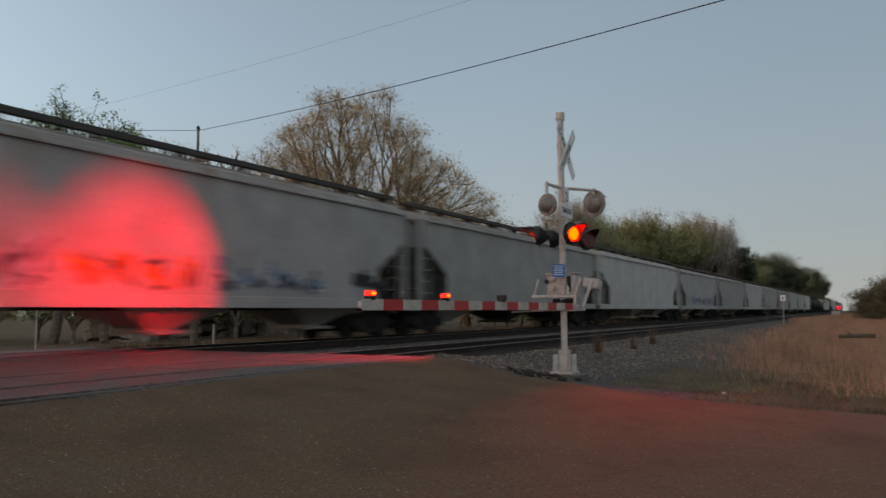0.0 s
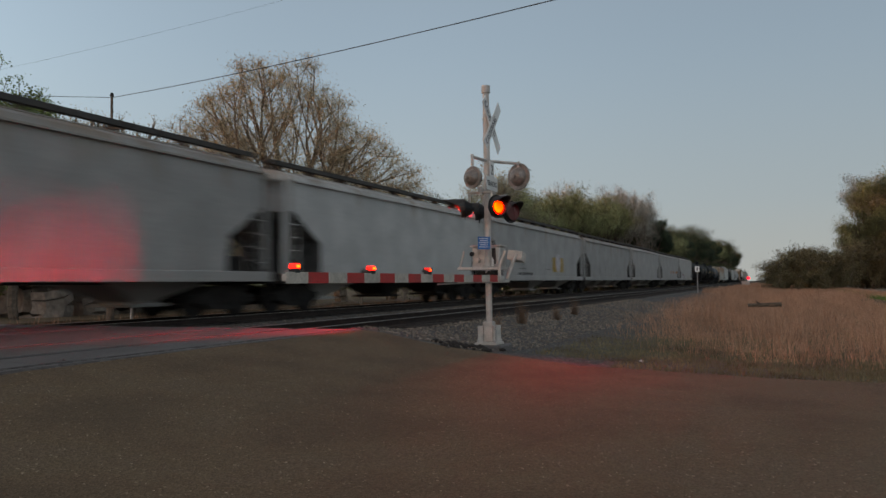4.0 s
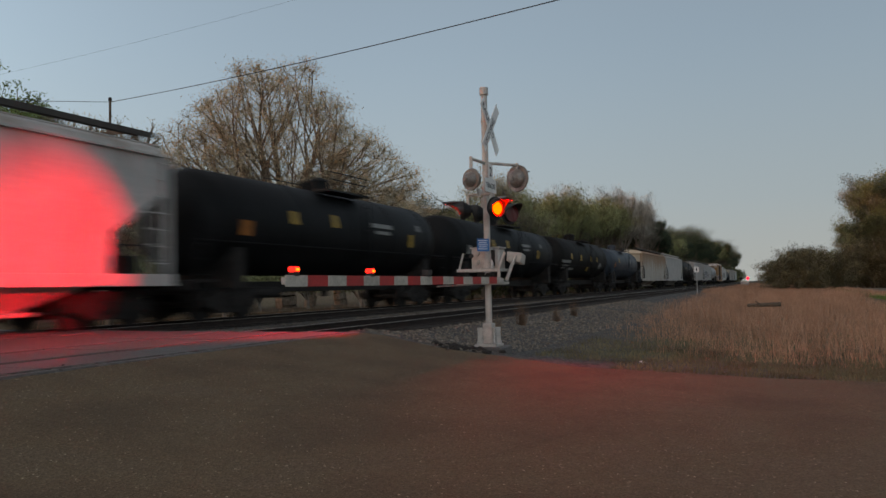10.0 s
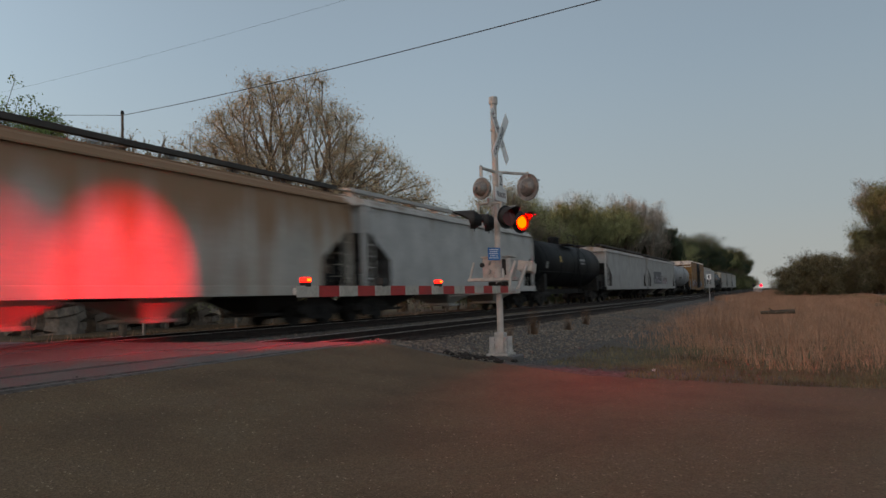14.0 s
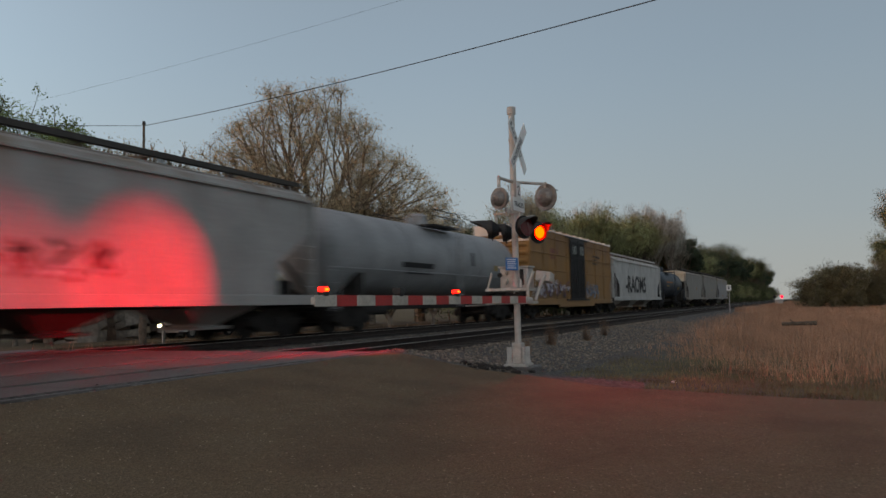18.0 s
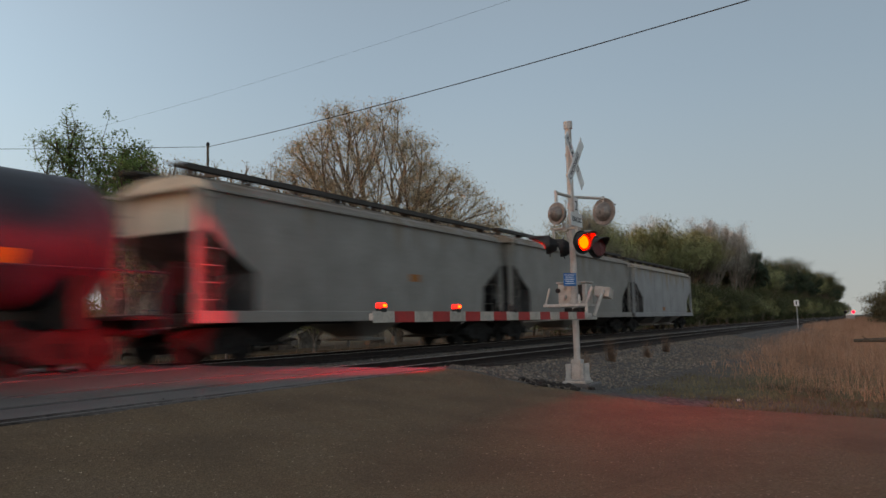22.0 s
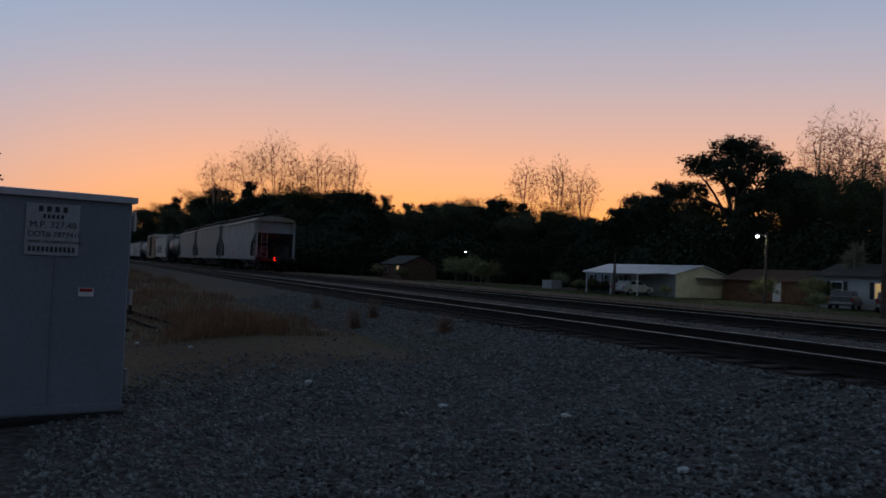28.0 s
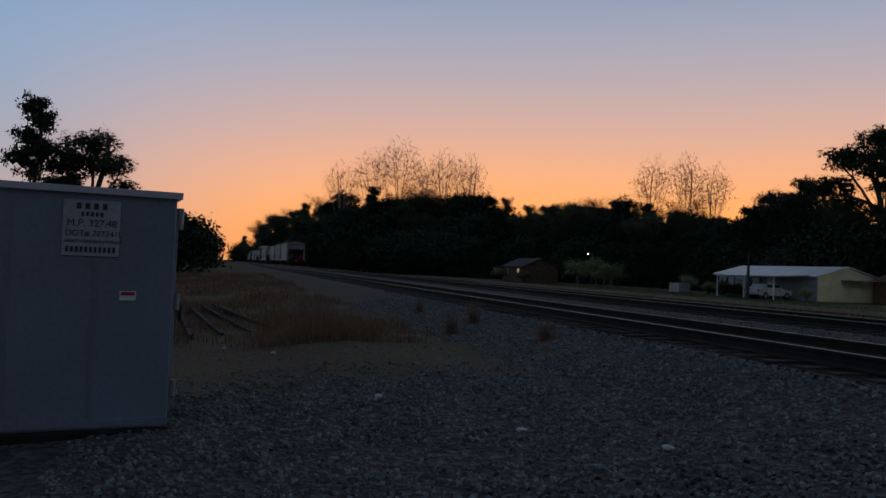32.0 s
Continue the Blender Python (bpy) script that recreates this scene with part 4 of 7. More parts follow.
G_BLACK = mat("black_spray_paint", (0.012, 0.012, 0.014), 0.6)
G_BLUE = mat("blue_spray_paint", (0.10, 0.19, 0.30), 0.6)
G_PALE = mat("pale_spray_paint", (0.45, 0.42, 0.45), 0.6)
G_RED = mat("maroon_spray_paint", (0.20, 0.05, 0.06), 0.6)
G_PURPLE = mat("purple_spray_paint", (0.12, 0.06, 0.13), 0.6)
G_SLATE = mat("slate_spray_paint", (0.09, 0.095, 0.10), 0.6)
G_ORANGE = mat("orange_spray_paint", (0.55, 0.2, 0.04), 0.6)
ORANGE = mat("orange_plate", (0.35, 0.12, 0.02), 0.6)
PLATE_Y = mat("yellow_reflector", (0.36, 0.22, 0.03), 0.5)
PLATE_W = mat("white_plate", (0.2, 0.2, 0.19), 0.6)

# gaps between the cars along the track at 0 s, from the rear end forwards
GAPS = [527.6, 510.3, 492.0, 475.0, 458.2, 437.0, 417.4, 398.6, 377.0, 356.8, 338.0, 317.6, 296.8, 279.9, 261.9, 242.5, 225.4, 205.8, 184.4, 163.4, 142.3, 121.0, 103.0, 82.6, 64.2, 42.5, 22.3, 3.0, -16.2, -35.4, -54.6]
CARS = []


for i in range(len(GAPS) - 1):
    L = GAPS[i] - GAPS[i + 1]
    n = i + 1                      # 1: the last car of the train
    if n == 6:
        c = boxcar(L, YELLOW, ZINC, "faded yellow boxcar with black plug doors and graffiti")
        scrawl(c, -L / 2 + 1.0, -2.0, 1.15, 2.3, [G_PALE, G_PURPLE, G_BLACK], -HALF - 0.04, 5)
        scrawl(c, 2.0, 5.4, 1.15, 2.2, [G_BLUE, G_PALE, G_BLACK], -HALF - 0.04, 6)
        bars(c, -5.6, 3.9, [1.5, 1.1], 0.28, G_RED, -1, label="faded maroon emblem")
        bars(c, 4.0, 4.0, [1.8, 1.2, 0.9], 0.16, LETTER, -1)
    elif n in (4, 7, 10, 13, 14, 15, 16):
        paint = {4: BLUEGREY, 7: TANK_GREY, 10: TANK_BLACK, 13: BLUEGREY, 14: TANK_DARK, 15: TANK_BLACK, 16: TANK_BLACK}[n]
        words = {4: "dark blue-grey tank car with yellow plates", 7: "pale grey tank car with a stencilled side", 13: "dull blue-grey tank car", 14: "grimy black tank car"}.get(n, "black tank car with small plates and stencilled lettering")
        pl = [(-L / 2 + 2.6, -0.2, 0.42, 0.42, ORANGE if n in (4, 13, 16) else PLATE_W), (2.2, 0.35, 1.6, 0.16, PLATE_W), (2.2, 0.1, 1.1, 0.12, PLATE_W), (-3.6, 0.25, 0.35, 0.4, PLATE_Y)]
        if n in (15, 16):
            pl += [(-1.2, 0.3, 0.3, 0.42, PLATE_Y), (4.6, -0.1, 0.3, 0.5, PLATE_Y), (5.4, 0.45, 0.35, 0.25, PLATE_W)]
        if n == 7:
            pl = [(-2.8, -0.35, 2.6, 0.2, G_BLACK), (-2.6, -0.62, 2.2, 0.12, LETTER), (2.4, 0.1, 0.25, 0.6, LETTER), (5.2, -0.2, 0.35, 0.25, PLATE_Y)]
        if n == 4:
            pl = [(-2.0, 0.15, 3.6, 0.13, ORANGE), (-3.1, -0.25, 1.6, 0.12, PLATE_Y), (4.2, -0.45, 1.2, 0.3, PLATE_Y)]
        if n == 14:
            pl = [(-6.8, -0.35, 2.4, 0.2, PLATE_W), (-6.9, -0.62, 1.9, 0.1, PLATE_W), (-7.0, -0.8, 1.6, 0.1, PLATE_W), (-4.9, -0.85, 1.4, 0.16, PLATE_W), (-5.4, 0.05, 0.4, 0.4, PLATE_Y), (-2.4, 0.0, 0.4, 0.45, PLATE_Y), (0.3, -0.8, 0.5, 0.35, PLATE_Y), (1.0, 0.0, 0.35, 0.4, PLATE_Y), (3.2, 0.0, 0.35, 0.4, PLATE_Y), (4.5, -0.5, 0.9, 0.45, PLATE_W)]
        c = tank(L, paint, 1.42 if n in (4, 13) else 1.5, words, pl)
    else:
        paint = {1: WHITE_RUSTY, 2: GREY_D, 3: GREY_D, 5: GREY_B, 8: GREY_A, 9: GREY_A, 11: GREY_B, 12: CREAM, 17: GREY_B, 19: GREY_A}.get(n, (GREY_A, GREY_B, GREY_C)[n % 3])
        words = {1: "pale grey covered hopper at the train's end, stained roof", 5: "white covered hopper with black spray-painted letters", 12: "cream covered hopper streaked with rust", 8: "grey covered hopper with a dark graffiti panel"}.get(n, "grey covered hopper car with stencilled lettering")
        c = hopper(L, paint, 4.56 if n == 2 else 4.47 if n % 2 else 4.42, ROOF_DARK if n not in (5, 11) else GALV, words, 3 if n % 4 else 4, n, END_CREAM if n in (3, 12) else paint)
        bars(c, -L / 2 + 2.6, 3.1, [1.1, 1.35, 0.8], 0.2, LETTER, -1, 0.2)
        bars(c, L / 2 - 4.6, 2.0, [1.2, 0.9], 0.1, LETTER, -1, 0.05)
        if n in (1, 2, 3):
            bm = bmesh.new()
            box(bm, (1.2 if n > 1 else -L / 2 + 7.6, -HALF - 0.04, 2.35 if n > 1 else 1.5), (0.6, 0.006, 0.24))
            part("reflector_plate", bm, PLATE_Y if n == 2 else ORANGE, c, "yellow plate")
        if n == 5:
            text_part("graffiti", "-RAOM5", 1.9, pose(-6.2, -HALF - 0.045, 1.65, 90, 0, 0) @ Matrix.Diagonal((1.22, 1, 1, 1)), G_BLACK, c, "black spray-painted letters", 0.05)
        if n == 8:
            bm = bmesh.new()
            box(bm, (-3.95, -HALF - 0.042, 2.2), (5.5, 0.004, 1.34))
            part("graffiti_panel", bm, G_SLATE, c, "dark grey sprayed panel")
            scrawl(c, -6.0, -1.7, 1.6, 2.5, [G_PALE, G_BLACK], -HALF - 0.046, 8)
            scrawl(c, -0.5, 3.0, 1.55, 2.5, [G_RED, G_PALE, G_BLACK], -HALF - 0.04, 9)
        if n == 11:
            bars(c, -6.9, 2.68, [1.0, 1.0], 0.3, LETTER, -1, 0.08)
        if n == 17:
            scrawl(c, -6.0, -2.9, 1.35, 2.0, [G_RED, G_PALE], -HALF - 0.04, 17)
        if n == 18:
            for x, w in ((0.5, 0.9), (3.1, 1.1), (6.8, 1.9)):
                bm = bmesh.new()
                box(bm, (x, -HALF - 0.04, 2.06), (w, 0.006, 0.34))
                part("reflector_plate", bm, ORANGE, c, "dull orange plate")
        if n == 21:
            bars(c, -5.6, 2.8, [3.6, 2.2, 3.4, 1.4, 2.8], 0.16, LETTER, -1, 0.2)
            bars(c, 0.2, 2.8, [1.1, 1.0, 1.1, 0.9, 1.0], 0.15, LETTER, -1, 0.12)
            bm = bmesh.new()
            box(bm, (3.0, -HALF - 0.04, 2.0), (2.7, 0.006, 0.95))
            emblem = part("emblem", bm, PLATE_Y, c, "faded yellow emblem")
            bm = bmesh.new()
            rod(bm, (3.0, -HALF - 0.046, 2.1), (3.0, -HALF - 0.04, 2.1), 0.62, 16)
            part("emblem_disc", bm, G_PALE, emblem)
            bars(c, 6.3, 2.5, [1.2, 1.1, 1.2, 0.8], 0.12, LETTER, -1, 0.1)
        if n == 24:
            scrawl(c, -4.2, -0.2, 1.4, 2.2, [G_BLUE, G_PALE, G_BLACK], -HALF - 0.04, 24)
            scrawl(c, 0.2, 6.5, 1.35, 2.3, [G_PURPLE, G_PALE], -HALF - 0.04, 25)
        if n == 27:
            scrawl(c, -6.2, -3.6, 1.3, 2.5, [G_PALE, G_PURPLE, G_BLACK], -HALF - 0.04, 26)
            scrawl(c, -3.4, 0.1, 1.35, 2.3, [ORANGE, G_ORANGE, G_BLACK], -HALF - 0.04, 27)
            scrawl(c, 0.5, 4.7, 1.3, 2.1, [G_BLUE, G_PALE, G_BLACK], -HALF - 0.04, 28)
            scrawl(c, 6.0, 7.6, 1.5, 1.95, [G_BLACK], -HALF - 0.04, 29)
    c.matrix_world = pose((GAPS[i] + GAPS[i + 1]) / 2, FAR_Y, 0)
    CARS.append((c, (GAPS[i] + GAPS[i + 1]) / 2))

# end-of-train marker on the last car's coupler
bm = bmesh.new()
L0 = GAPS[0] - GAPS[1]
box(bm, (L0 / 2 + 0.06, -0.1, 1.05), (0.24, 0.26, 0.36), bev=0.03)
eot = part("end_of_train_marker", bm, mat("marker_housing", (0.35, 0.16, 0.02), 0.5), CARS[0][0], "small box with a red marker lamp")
# the marker's blinking comes from an added dark turning cup, red lens on one face
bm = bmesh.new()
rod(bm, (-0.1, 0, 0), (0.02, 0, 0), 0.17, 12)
marker_cup = part("blink_cup", bm, mat("marker_cup", (0.02, 0.02, 0.02), 0.5), eot)
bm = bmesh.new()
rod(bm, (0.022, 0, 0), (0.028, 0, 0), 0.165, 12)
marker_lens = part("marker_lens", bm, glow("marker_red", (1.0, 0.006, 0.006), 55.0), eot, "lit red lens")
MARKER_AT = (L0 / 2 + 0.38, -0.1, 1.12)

# ---- crossing signal with gate ----
mx0, my0 = MAST
mz = MAST_Z
signal = thing("crossing_signal", "silver crossing signal mast with crossbuck, flashing red lamps and lowered gate", "railway signal", pose(mx0, my0, mz))
bm = bmesh.new()
rod(bm, (0, 0, 0.05), (0, 0, 4.95), 0.062, 14)
rod(bm, (0, 0, 4.86), (0, 0, 5.0), 0.085, 14)
for z in (4.35, 3.95, 2.75, 3.32, 2.93, 1.62):
    rod(bm, (0, 0, z - 0.025), (0, 0, z + 0.025), 0.075, 14)
part("mast", bm, SIGNAL_PAINT, signal)
bm = bmesh.new()
box(bm, (0, 0, 0.02), (0.44, 0.44, 0.05), bev=0.01)
base = part("base_plate", bm, SIGNAL_PAINT, signal, "bolted cast base plate")
bm = bmesh.new()
box(bm, (0, 0, 0.24), (0.2, 0.2, 0.4), bev=0.02)
part("pedestal", bm, SIGNAL_PAINT, base)
for a in range(4):
    r = Euler((0, 0, radians(45 + 90 * a))).to_matrix()
    bm = bmesh.new()
    box(bm, r @ Vector((0.19, 0, 0.2)), (0.1, 0.03, 0.32), r, 0.006)
    part("fin", bm, SIGNAL_PAINT, base)
for sx in (-0.17, 0.17):
    for sy in (-0.17, 0.17):
        bm = bmesh.new()
        rod(bm, (sx, sy, 0.045), (sx, sy, 0.1), 0.022, 8)
        part("bolt", bm, GALV, base)
bm = bmesh.new()
box(bm, (0, 0, -0.16), (0.7, 0.7, 0.32), bev=0.02)
part("footing", bm, PANEL, signal, "dark concrete footing")


def blade(words, ang, z, dy):
    bm = bmesh.new()
    box(bm, (0, 0, 0), (1.22, 0.012, 0.225), bev=0.003)
    b = part("crossbuck_blade", bm, WHITE, signal, "white crossbuck blade with black letters")
    b.matrix_local = pose(0, dy, z, 0, ang, 0)
    text_part("lettering", words, 0.165, pose(-0.55, -0.009, -0.06, 90, 0, 0), LETTER, b)
    return b


blade("RAILROAD", 47, 4.22, -0.11)
blade("CROSSING", -47, 4.22, -0.13)
bm = bmesh.new()
box(bm, (0, -0.1, 3.08), (0.62, 0.01, 0.26), bev=0.003)
box(bm, (0, -0.1, 3.36), (0.24, 0.01, 0.3), bev=0.003)
tracks_sign = part("tracks_sign", bm, WHITE, signal, "white plate that reads 2 TRACKS")
text_part("lettering", "2", 0.27, pose(-0.08, -0.109, 3.26, 90, 0, 0), LETTER, tracks_sign)
text_part("lettering", "TRACKS", 0.14, pose(-0.28, -0.109, 3.03, 90, 0, 0), LETTER, tracks_sign)


def flasher(x, y, z, az, lit, back=None, disc=0.22, hood=0.3, dome=False):
    """A lamp head: round background, bowl-shaped housing, hood over the lens; a lit one has an added dark flap under
    its hood for the flashing. az: the way it faces.
    """
    head = thing("flasher_head", "", "")
    head.parent = signal
    head.matrix_local = pose(x, y, z, 0, 0, az)
    bm = bmesh.new()
    rod(bm, (0.0, 0, 0), (0.012, 0, 0), disc, 28)
    if dome:
        for x0, x1, r0, r1 in ((-0.015, 0.0, 0.97, 1.0), (-0.07, -0.015, 0.62, 0.72), (-0.13, -0.07, 0.42, 0.62), (-0.155, -0.13, 0.16, 0.42)):
            rod(bm, (x0, 0, 0), (x1, 0, 0), disc * r0, 28, r2=disc * r1, caps=False)
        rod(bm, (-0.018, 0, 0), (-0.01, 0, 0), disc * 0.97, 28)
        rod(bm, (-0.18, 0, 0), (-0.15, 0, 0), disc * 0.16, 14)
    else:
        rod(bm, (-0.13, 0, 0), (0, 0, 0), 0.1, 16, r2=0.17)
        rod(bm, (-0.17, 0, 0), (-0.12, 0, 0), 0.045, 10)
    part("background_disc", bm, back or BLACK, head, "grey background disc and housing" if back else "black background disc and housing")
    bm = bmesh.new()
    rod(bm, (0.012, 0, 0), (0.05, 0, 0), 0.15, 24, r2=0.135)
    part("lens", bm, LENS_RED if lit else DIM_RED, head, "glowing red lens" if lit else "dark red lens")
    if lit:
        bm = bmesh.new()
        rod(bm, (0.05, 0, 0.0), (0.056, 0, 0.0), 0.12, 20)
        part("lens_core", bm, LIT_RED, head, "bright yellow-orange middle of the lens")
    bm = bmesh.new()
    seg = 18
    lo, wide = (0.3, 0.4) if dome else (-0.1, 1.2)
    arc = [(math.cos(math.pi * (lo + wide * k / seg)), math.sin(math.pi * (lo + wide * k / seg))) for k in range(seg + 1)]
    # a visor: long at the top, cut back at the sides
    cut = [min(1.0, 0.22 + 0.9 * max(0.0, sn) ** 1.4) for cs, sn in arc]
    v = [[bm.verts.new((0.012 + (x0 - 0.012) * f, r * cs, r * sn)) for (cs, sn), f in zip(arc, cut)] for x0, r in ((0.012, 0.178), (hood, 0.172), (hood, 0.18), (0.012, 0.187))]
    for a, b in zip(v, v[1:]):
        for k in range(seg):
            bm.faces.new((a[k], a[k + 1], b[k + 1], b[k]))
    part("hood", bm, HOOD, head, "black hood over the lens")
    bm = bmesh.new()
    ring = [[bm.verts.new((x0, r * math.cos(2 * math.pi * k / 24), r * math.sin(2 * math.pi * k / 24))) for k in range(24)] for x0, r in ((0.012, 0.163), (0.08, 0.163), (0.08, 0.171), (0.012, 0.171))]
    for a, b in zip(ring, ring[1:]):
        for k in range(24):
            bm.faces.new((a[k], a[(k + 1) % 24], b[(k + 1) % 24], b[k]))
    part("lens_ring", bm, HOOD, head)
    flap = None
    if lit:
        # added shutter: swings over the lens, as the light itself stays on
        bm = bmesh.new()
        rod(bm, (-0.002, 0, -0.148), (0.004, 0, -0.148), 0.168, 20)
        flap = part("flap", bm, DIM_RED, head, "added dark flap that blinks the lens")
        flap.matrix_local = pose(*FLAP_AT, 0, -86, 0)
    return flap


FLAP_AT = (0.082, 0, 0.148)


def lamp_arm(z, half, up):
    bm = bmesh.new()
    rod(bm, (-half, 0, z), (half, 0, z), 0.03, 10)
    for s in (-1, 1):
        rod(bm, (s * half, 0, z + 0.04), (s * half, 0, z - up), 0.032, 10)
        rod(bm, (s * half, 0, z - 0.05), (s * half, 0, z + 0.05), 0.05, 10)
    part("lamp_arm", bm, SIGNAL_PAINT, signal, "horizontal lamp bracket")


lamp_arm(2.93, 0.38, 0.1)
for q in HEADS.values():
    bm = bmesh.new()
    rod(bm, (q[0], 0, 2.88), (q[0], q[1] * 0.72, 2.88), 0.026, 10)
    rod(bm, (q[0], q[1] * 0.72, 2.9), (q[0], q[1] * 0.72, q[2]), 0.026, 10)
    part("head_bracket", bm, SIGNAL_PAINT, signal, "bent pipe bracket of a lamp head")
UPPER = ((-0.62, 0.06), (0.6, -0.45))
for q in UPPER:
    bm = bmesh.new()
    rod(bm, (0, 0, 3.53), (q[0], q[1], 3.53), 0.03, 10)
    rod(bm, (q[0], q[1], 3.57), (q[0], q[1], 3.36), 0.032, 10)
    part("lamp_arm", bm, SIGNAL_PAINT, signal, "upper lamp bracket")
WORN = mat("worn_grey_disc", (0.23, 0.205, 0.185), 0.42, 0.3, 0.2, 6, 40, 0.1)
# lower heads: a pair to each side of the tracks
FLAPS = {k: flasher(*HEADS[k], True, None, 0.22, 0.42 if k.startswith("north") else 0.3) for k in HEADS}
# upper pair is turned towards the side road
flasher(UPPER[0][0], UPPER[0][1], 3.14, -20, False, WORN, 0.21, 0.1, True)
flasher(UPPER[1][0], UPPER[1][1], 3.27, -20, False, WORN, 0.27, 0.3, True)
bm = bmesh.new()
box(bm, (0, -0.085, 0), (0.28, 0.008, 0.24), bev=0.002)
blue = part("notice", bm, mat("blue_sign_paint", (0.03, 0.14, 0.36), 0.5), signal, "small blue notice with white lines")
blue.matrix_local = pose(-0.2, 0.06, 1.93, 0, 0, -35)
bm = bmesh.new()
for k in range(5):
    box(bm, (-0.01, -0.091, 0.085 - k * 0.04), (0.21 - 0.03 * (k % 2), 0.004, 0.012))
part("writing", bm, WHITE, blue)

# gate mechanism behind the mast, its bracket of two bars, struts and counterweights
bm = bmesh.new()
box(bm, (0.26, 0.08, 1.67), (0.36, 0.58, 0.42), bev=0.03)
box(bm, (0.26, 0.08, 1.89), (0.4, 0.62, 0.03), bev=0.008)
housing = part("gate_mechanism", bm, SIGNAL_PAINT, signal, "silver gate motor housing")
for z in (1.79, 1.62):
    bm = bmesh.new()
    rod(bm, (0.02, 0.24, z), (0.085, 0.24, z), 0.055, 16)
    rod(bm, (0.0, 0.24, z), (0.02, 0.24, z), 0.03, 12)
    part("bearing_cap", bm, SIGNAL_PAINT, housing, "round bearing cap")
bm = bmesh.new()
rod(bm, (0.05, 0.36, 1.74), (0.085, 0.36, 1.74), 0.045, 14)
part("cable_hole", bm, BLACK, housing)
for z in (1.85, 1.52):
    bm = bmesh.new()
    rod(bm, (0, 0, z - 0.03), (0, 0, z + 0.03), 0.085, 14)
    box(bm, (0.06, 0, z), (0.12, 0.2, 0.05), bev=0.006)
    part("mast_clamp", bm, SIGNAL_PAINT, signal)
for z in (1.45, 1.2):
    for x, size in ((-0.24, 0.88), (0.3, 0.8)):
        bm = bmesh.new()
        box(bm, (x, 0.1, z), (0.06, size, 0.055), bev=0.006)
        part("bracket_bar", bm, SIGNAL_PAINT, signal)
for y in (-0.31, 0.5):
    for z in (1.45, 1.2):
        bm = bmesh.new()
        box(bm, (0.03, y, z), (0.5, 0.05, 0.05), bev=0.006)
        part("bracket_tie", bm, SIGNAL_PAINT, signal)
bm = bmesh.new()
box(bm, (-0.24, -0.31, 1.325), (0.055, 0.05, 0.2), bev=0.006)
part("bracket_post", bm, SIGNAL_PAINT, signal)
bm = bmesh.new()
box(bm, (0.06, 0.0, 1.325), (0.2, 0.42, 0.17), bev=0.02)
rod(bm, (-0.2, -0.08, 1.33), (0.2, -0.08, 1.33), 0.07, 12)
rod(bm, (-0.16, 0.1, 1.29), (0.2, 0.1, 1.29), 0.05, 12)
part("pivot_gear", bm, DARK, signal, "dark greasy pivot gear")
for p, q, w in (((-0.2, 0.42, 1.78), (-0.22, 0.5, 1.47), 0.045), ((-0.1, -0.14, 1.83), (-0.2, -0.16, 1.48), 0.05), ((-0.2, -0.42, 1.78), (-0.22, -0.3, 1.47), 0.06), ((0.2, -0.5, 1.74), (0.1, -0.34, 1.25), 0.07)):
    bm = bmesh.new()
    rod(bm, p, q, w / 2, 6)
    part("strut", bm, SIGNAL_PAINT, signal)
bm = bmesh.new()
box(bm, (-0.16, -0.17, 1.68), (0.03, 0.07, 0.3), bev=0.006)
part("lock_lever", bm, DARK, signal)
for k in range(3):
    bm = bmesh.new()
    box(bm, (0.26 + 0.09 * k, -0.46, 1.7 - 0.02 * k), (0.075, 0.3, 0.19), Euler((radians(8), 0, 0)).to_matrix(), 0.012)
    part("counterweight", bm, SIGNAL_PAINT, signal, "silver counterweight plate")

gate = thing("gate_arm", "lowered crossing gate arm with red and white stripes and red lamps", "gate", pose(mx0, my0, mz))
gy0, gz0 = -0.45, 1.25
bm = bmesh.new()
box(bm, (-3.9, gy0, gz0), (6.9, 0.05, 0.075), bev=0.008)
part("arm", bm, SIGNAL_PAINT, gate)
x, k = -7.35, 0
while x < -0.75:
    w = min(0.406, -0.75 - x)
    bm = bmesh.new()
    box(bm, (x + w / 2, gy0 - 0.03, gz0), (w - 0.002, 0.008, 0.12))
    part("stripe", bm, DULL_WHITE if k % 2 == 0 else REDP, gate)
    x += w
    k += 1
GATE_CAPS = []
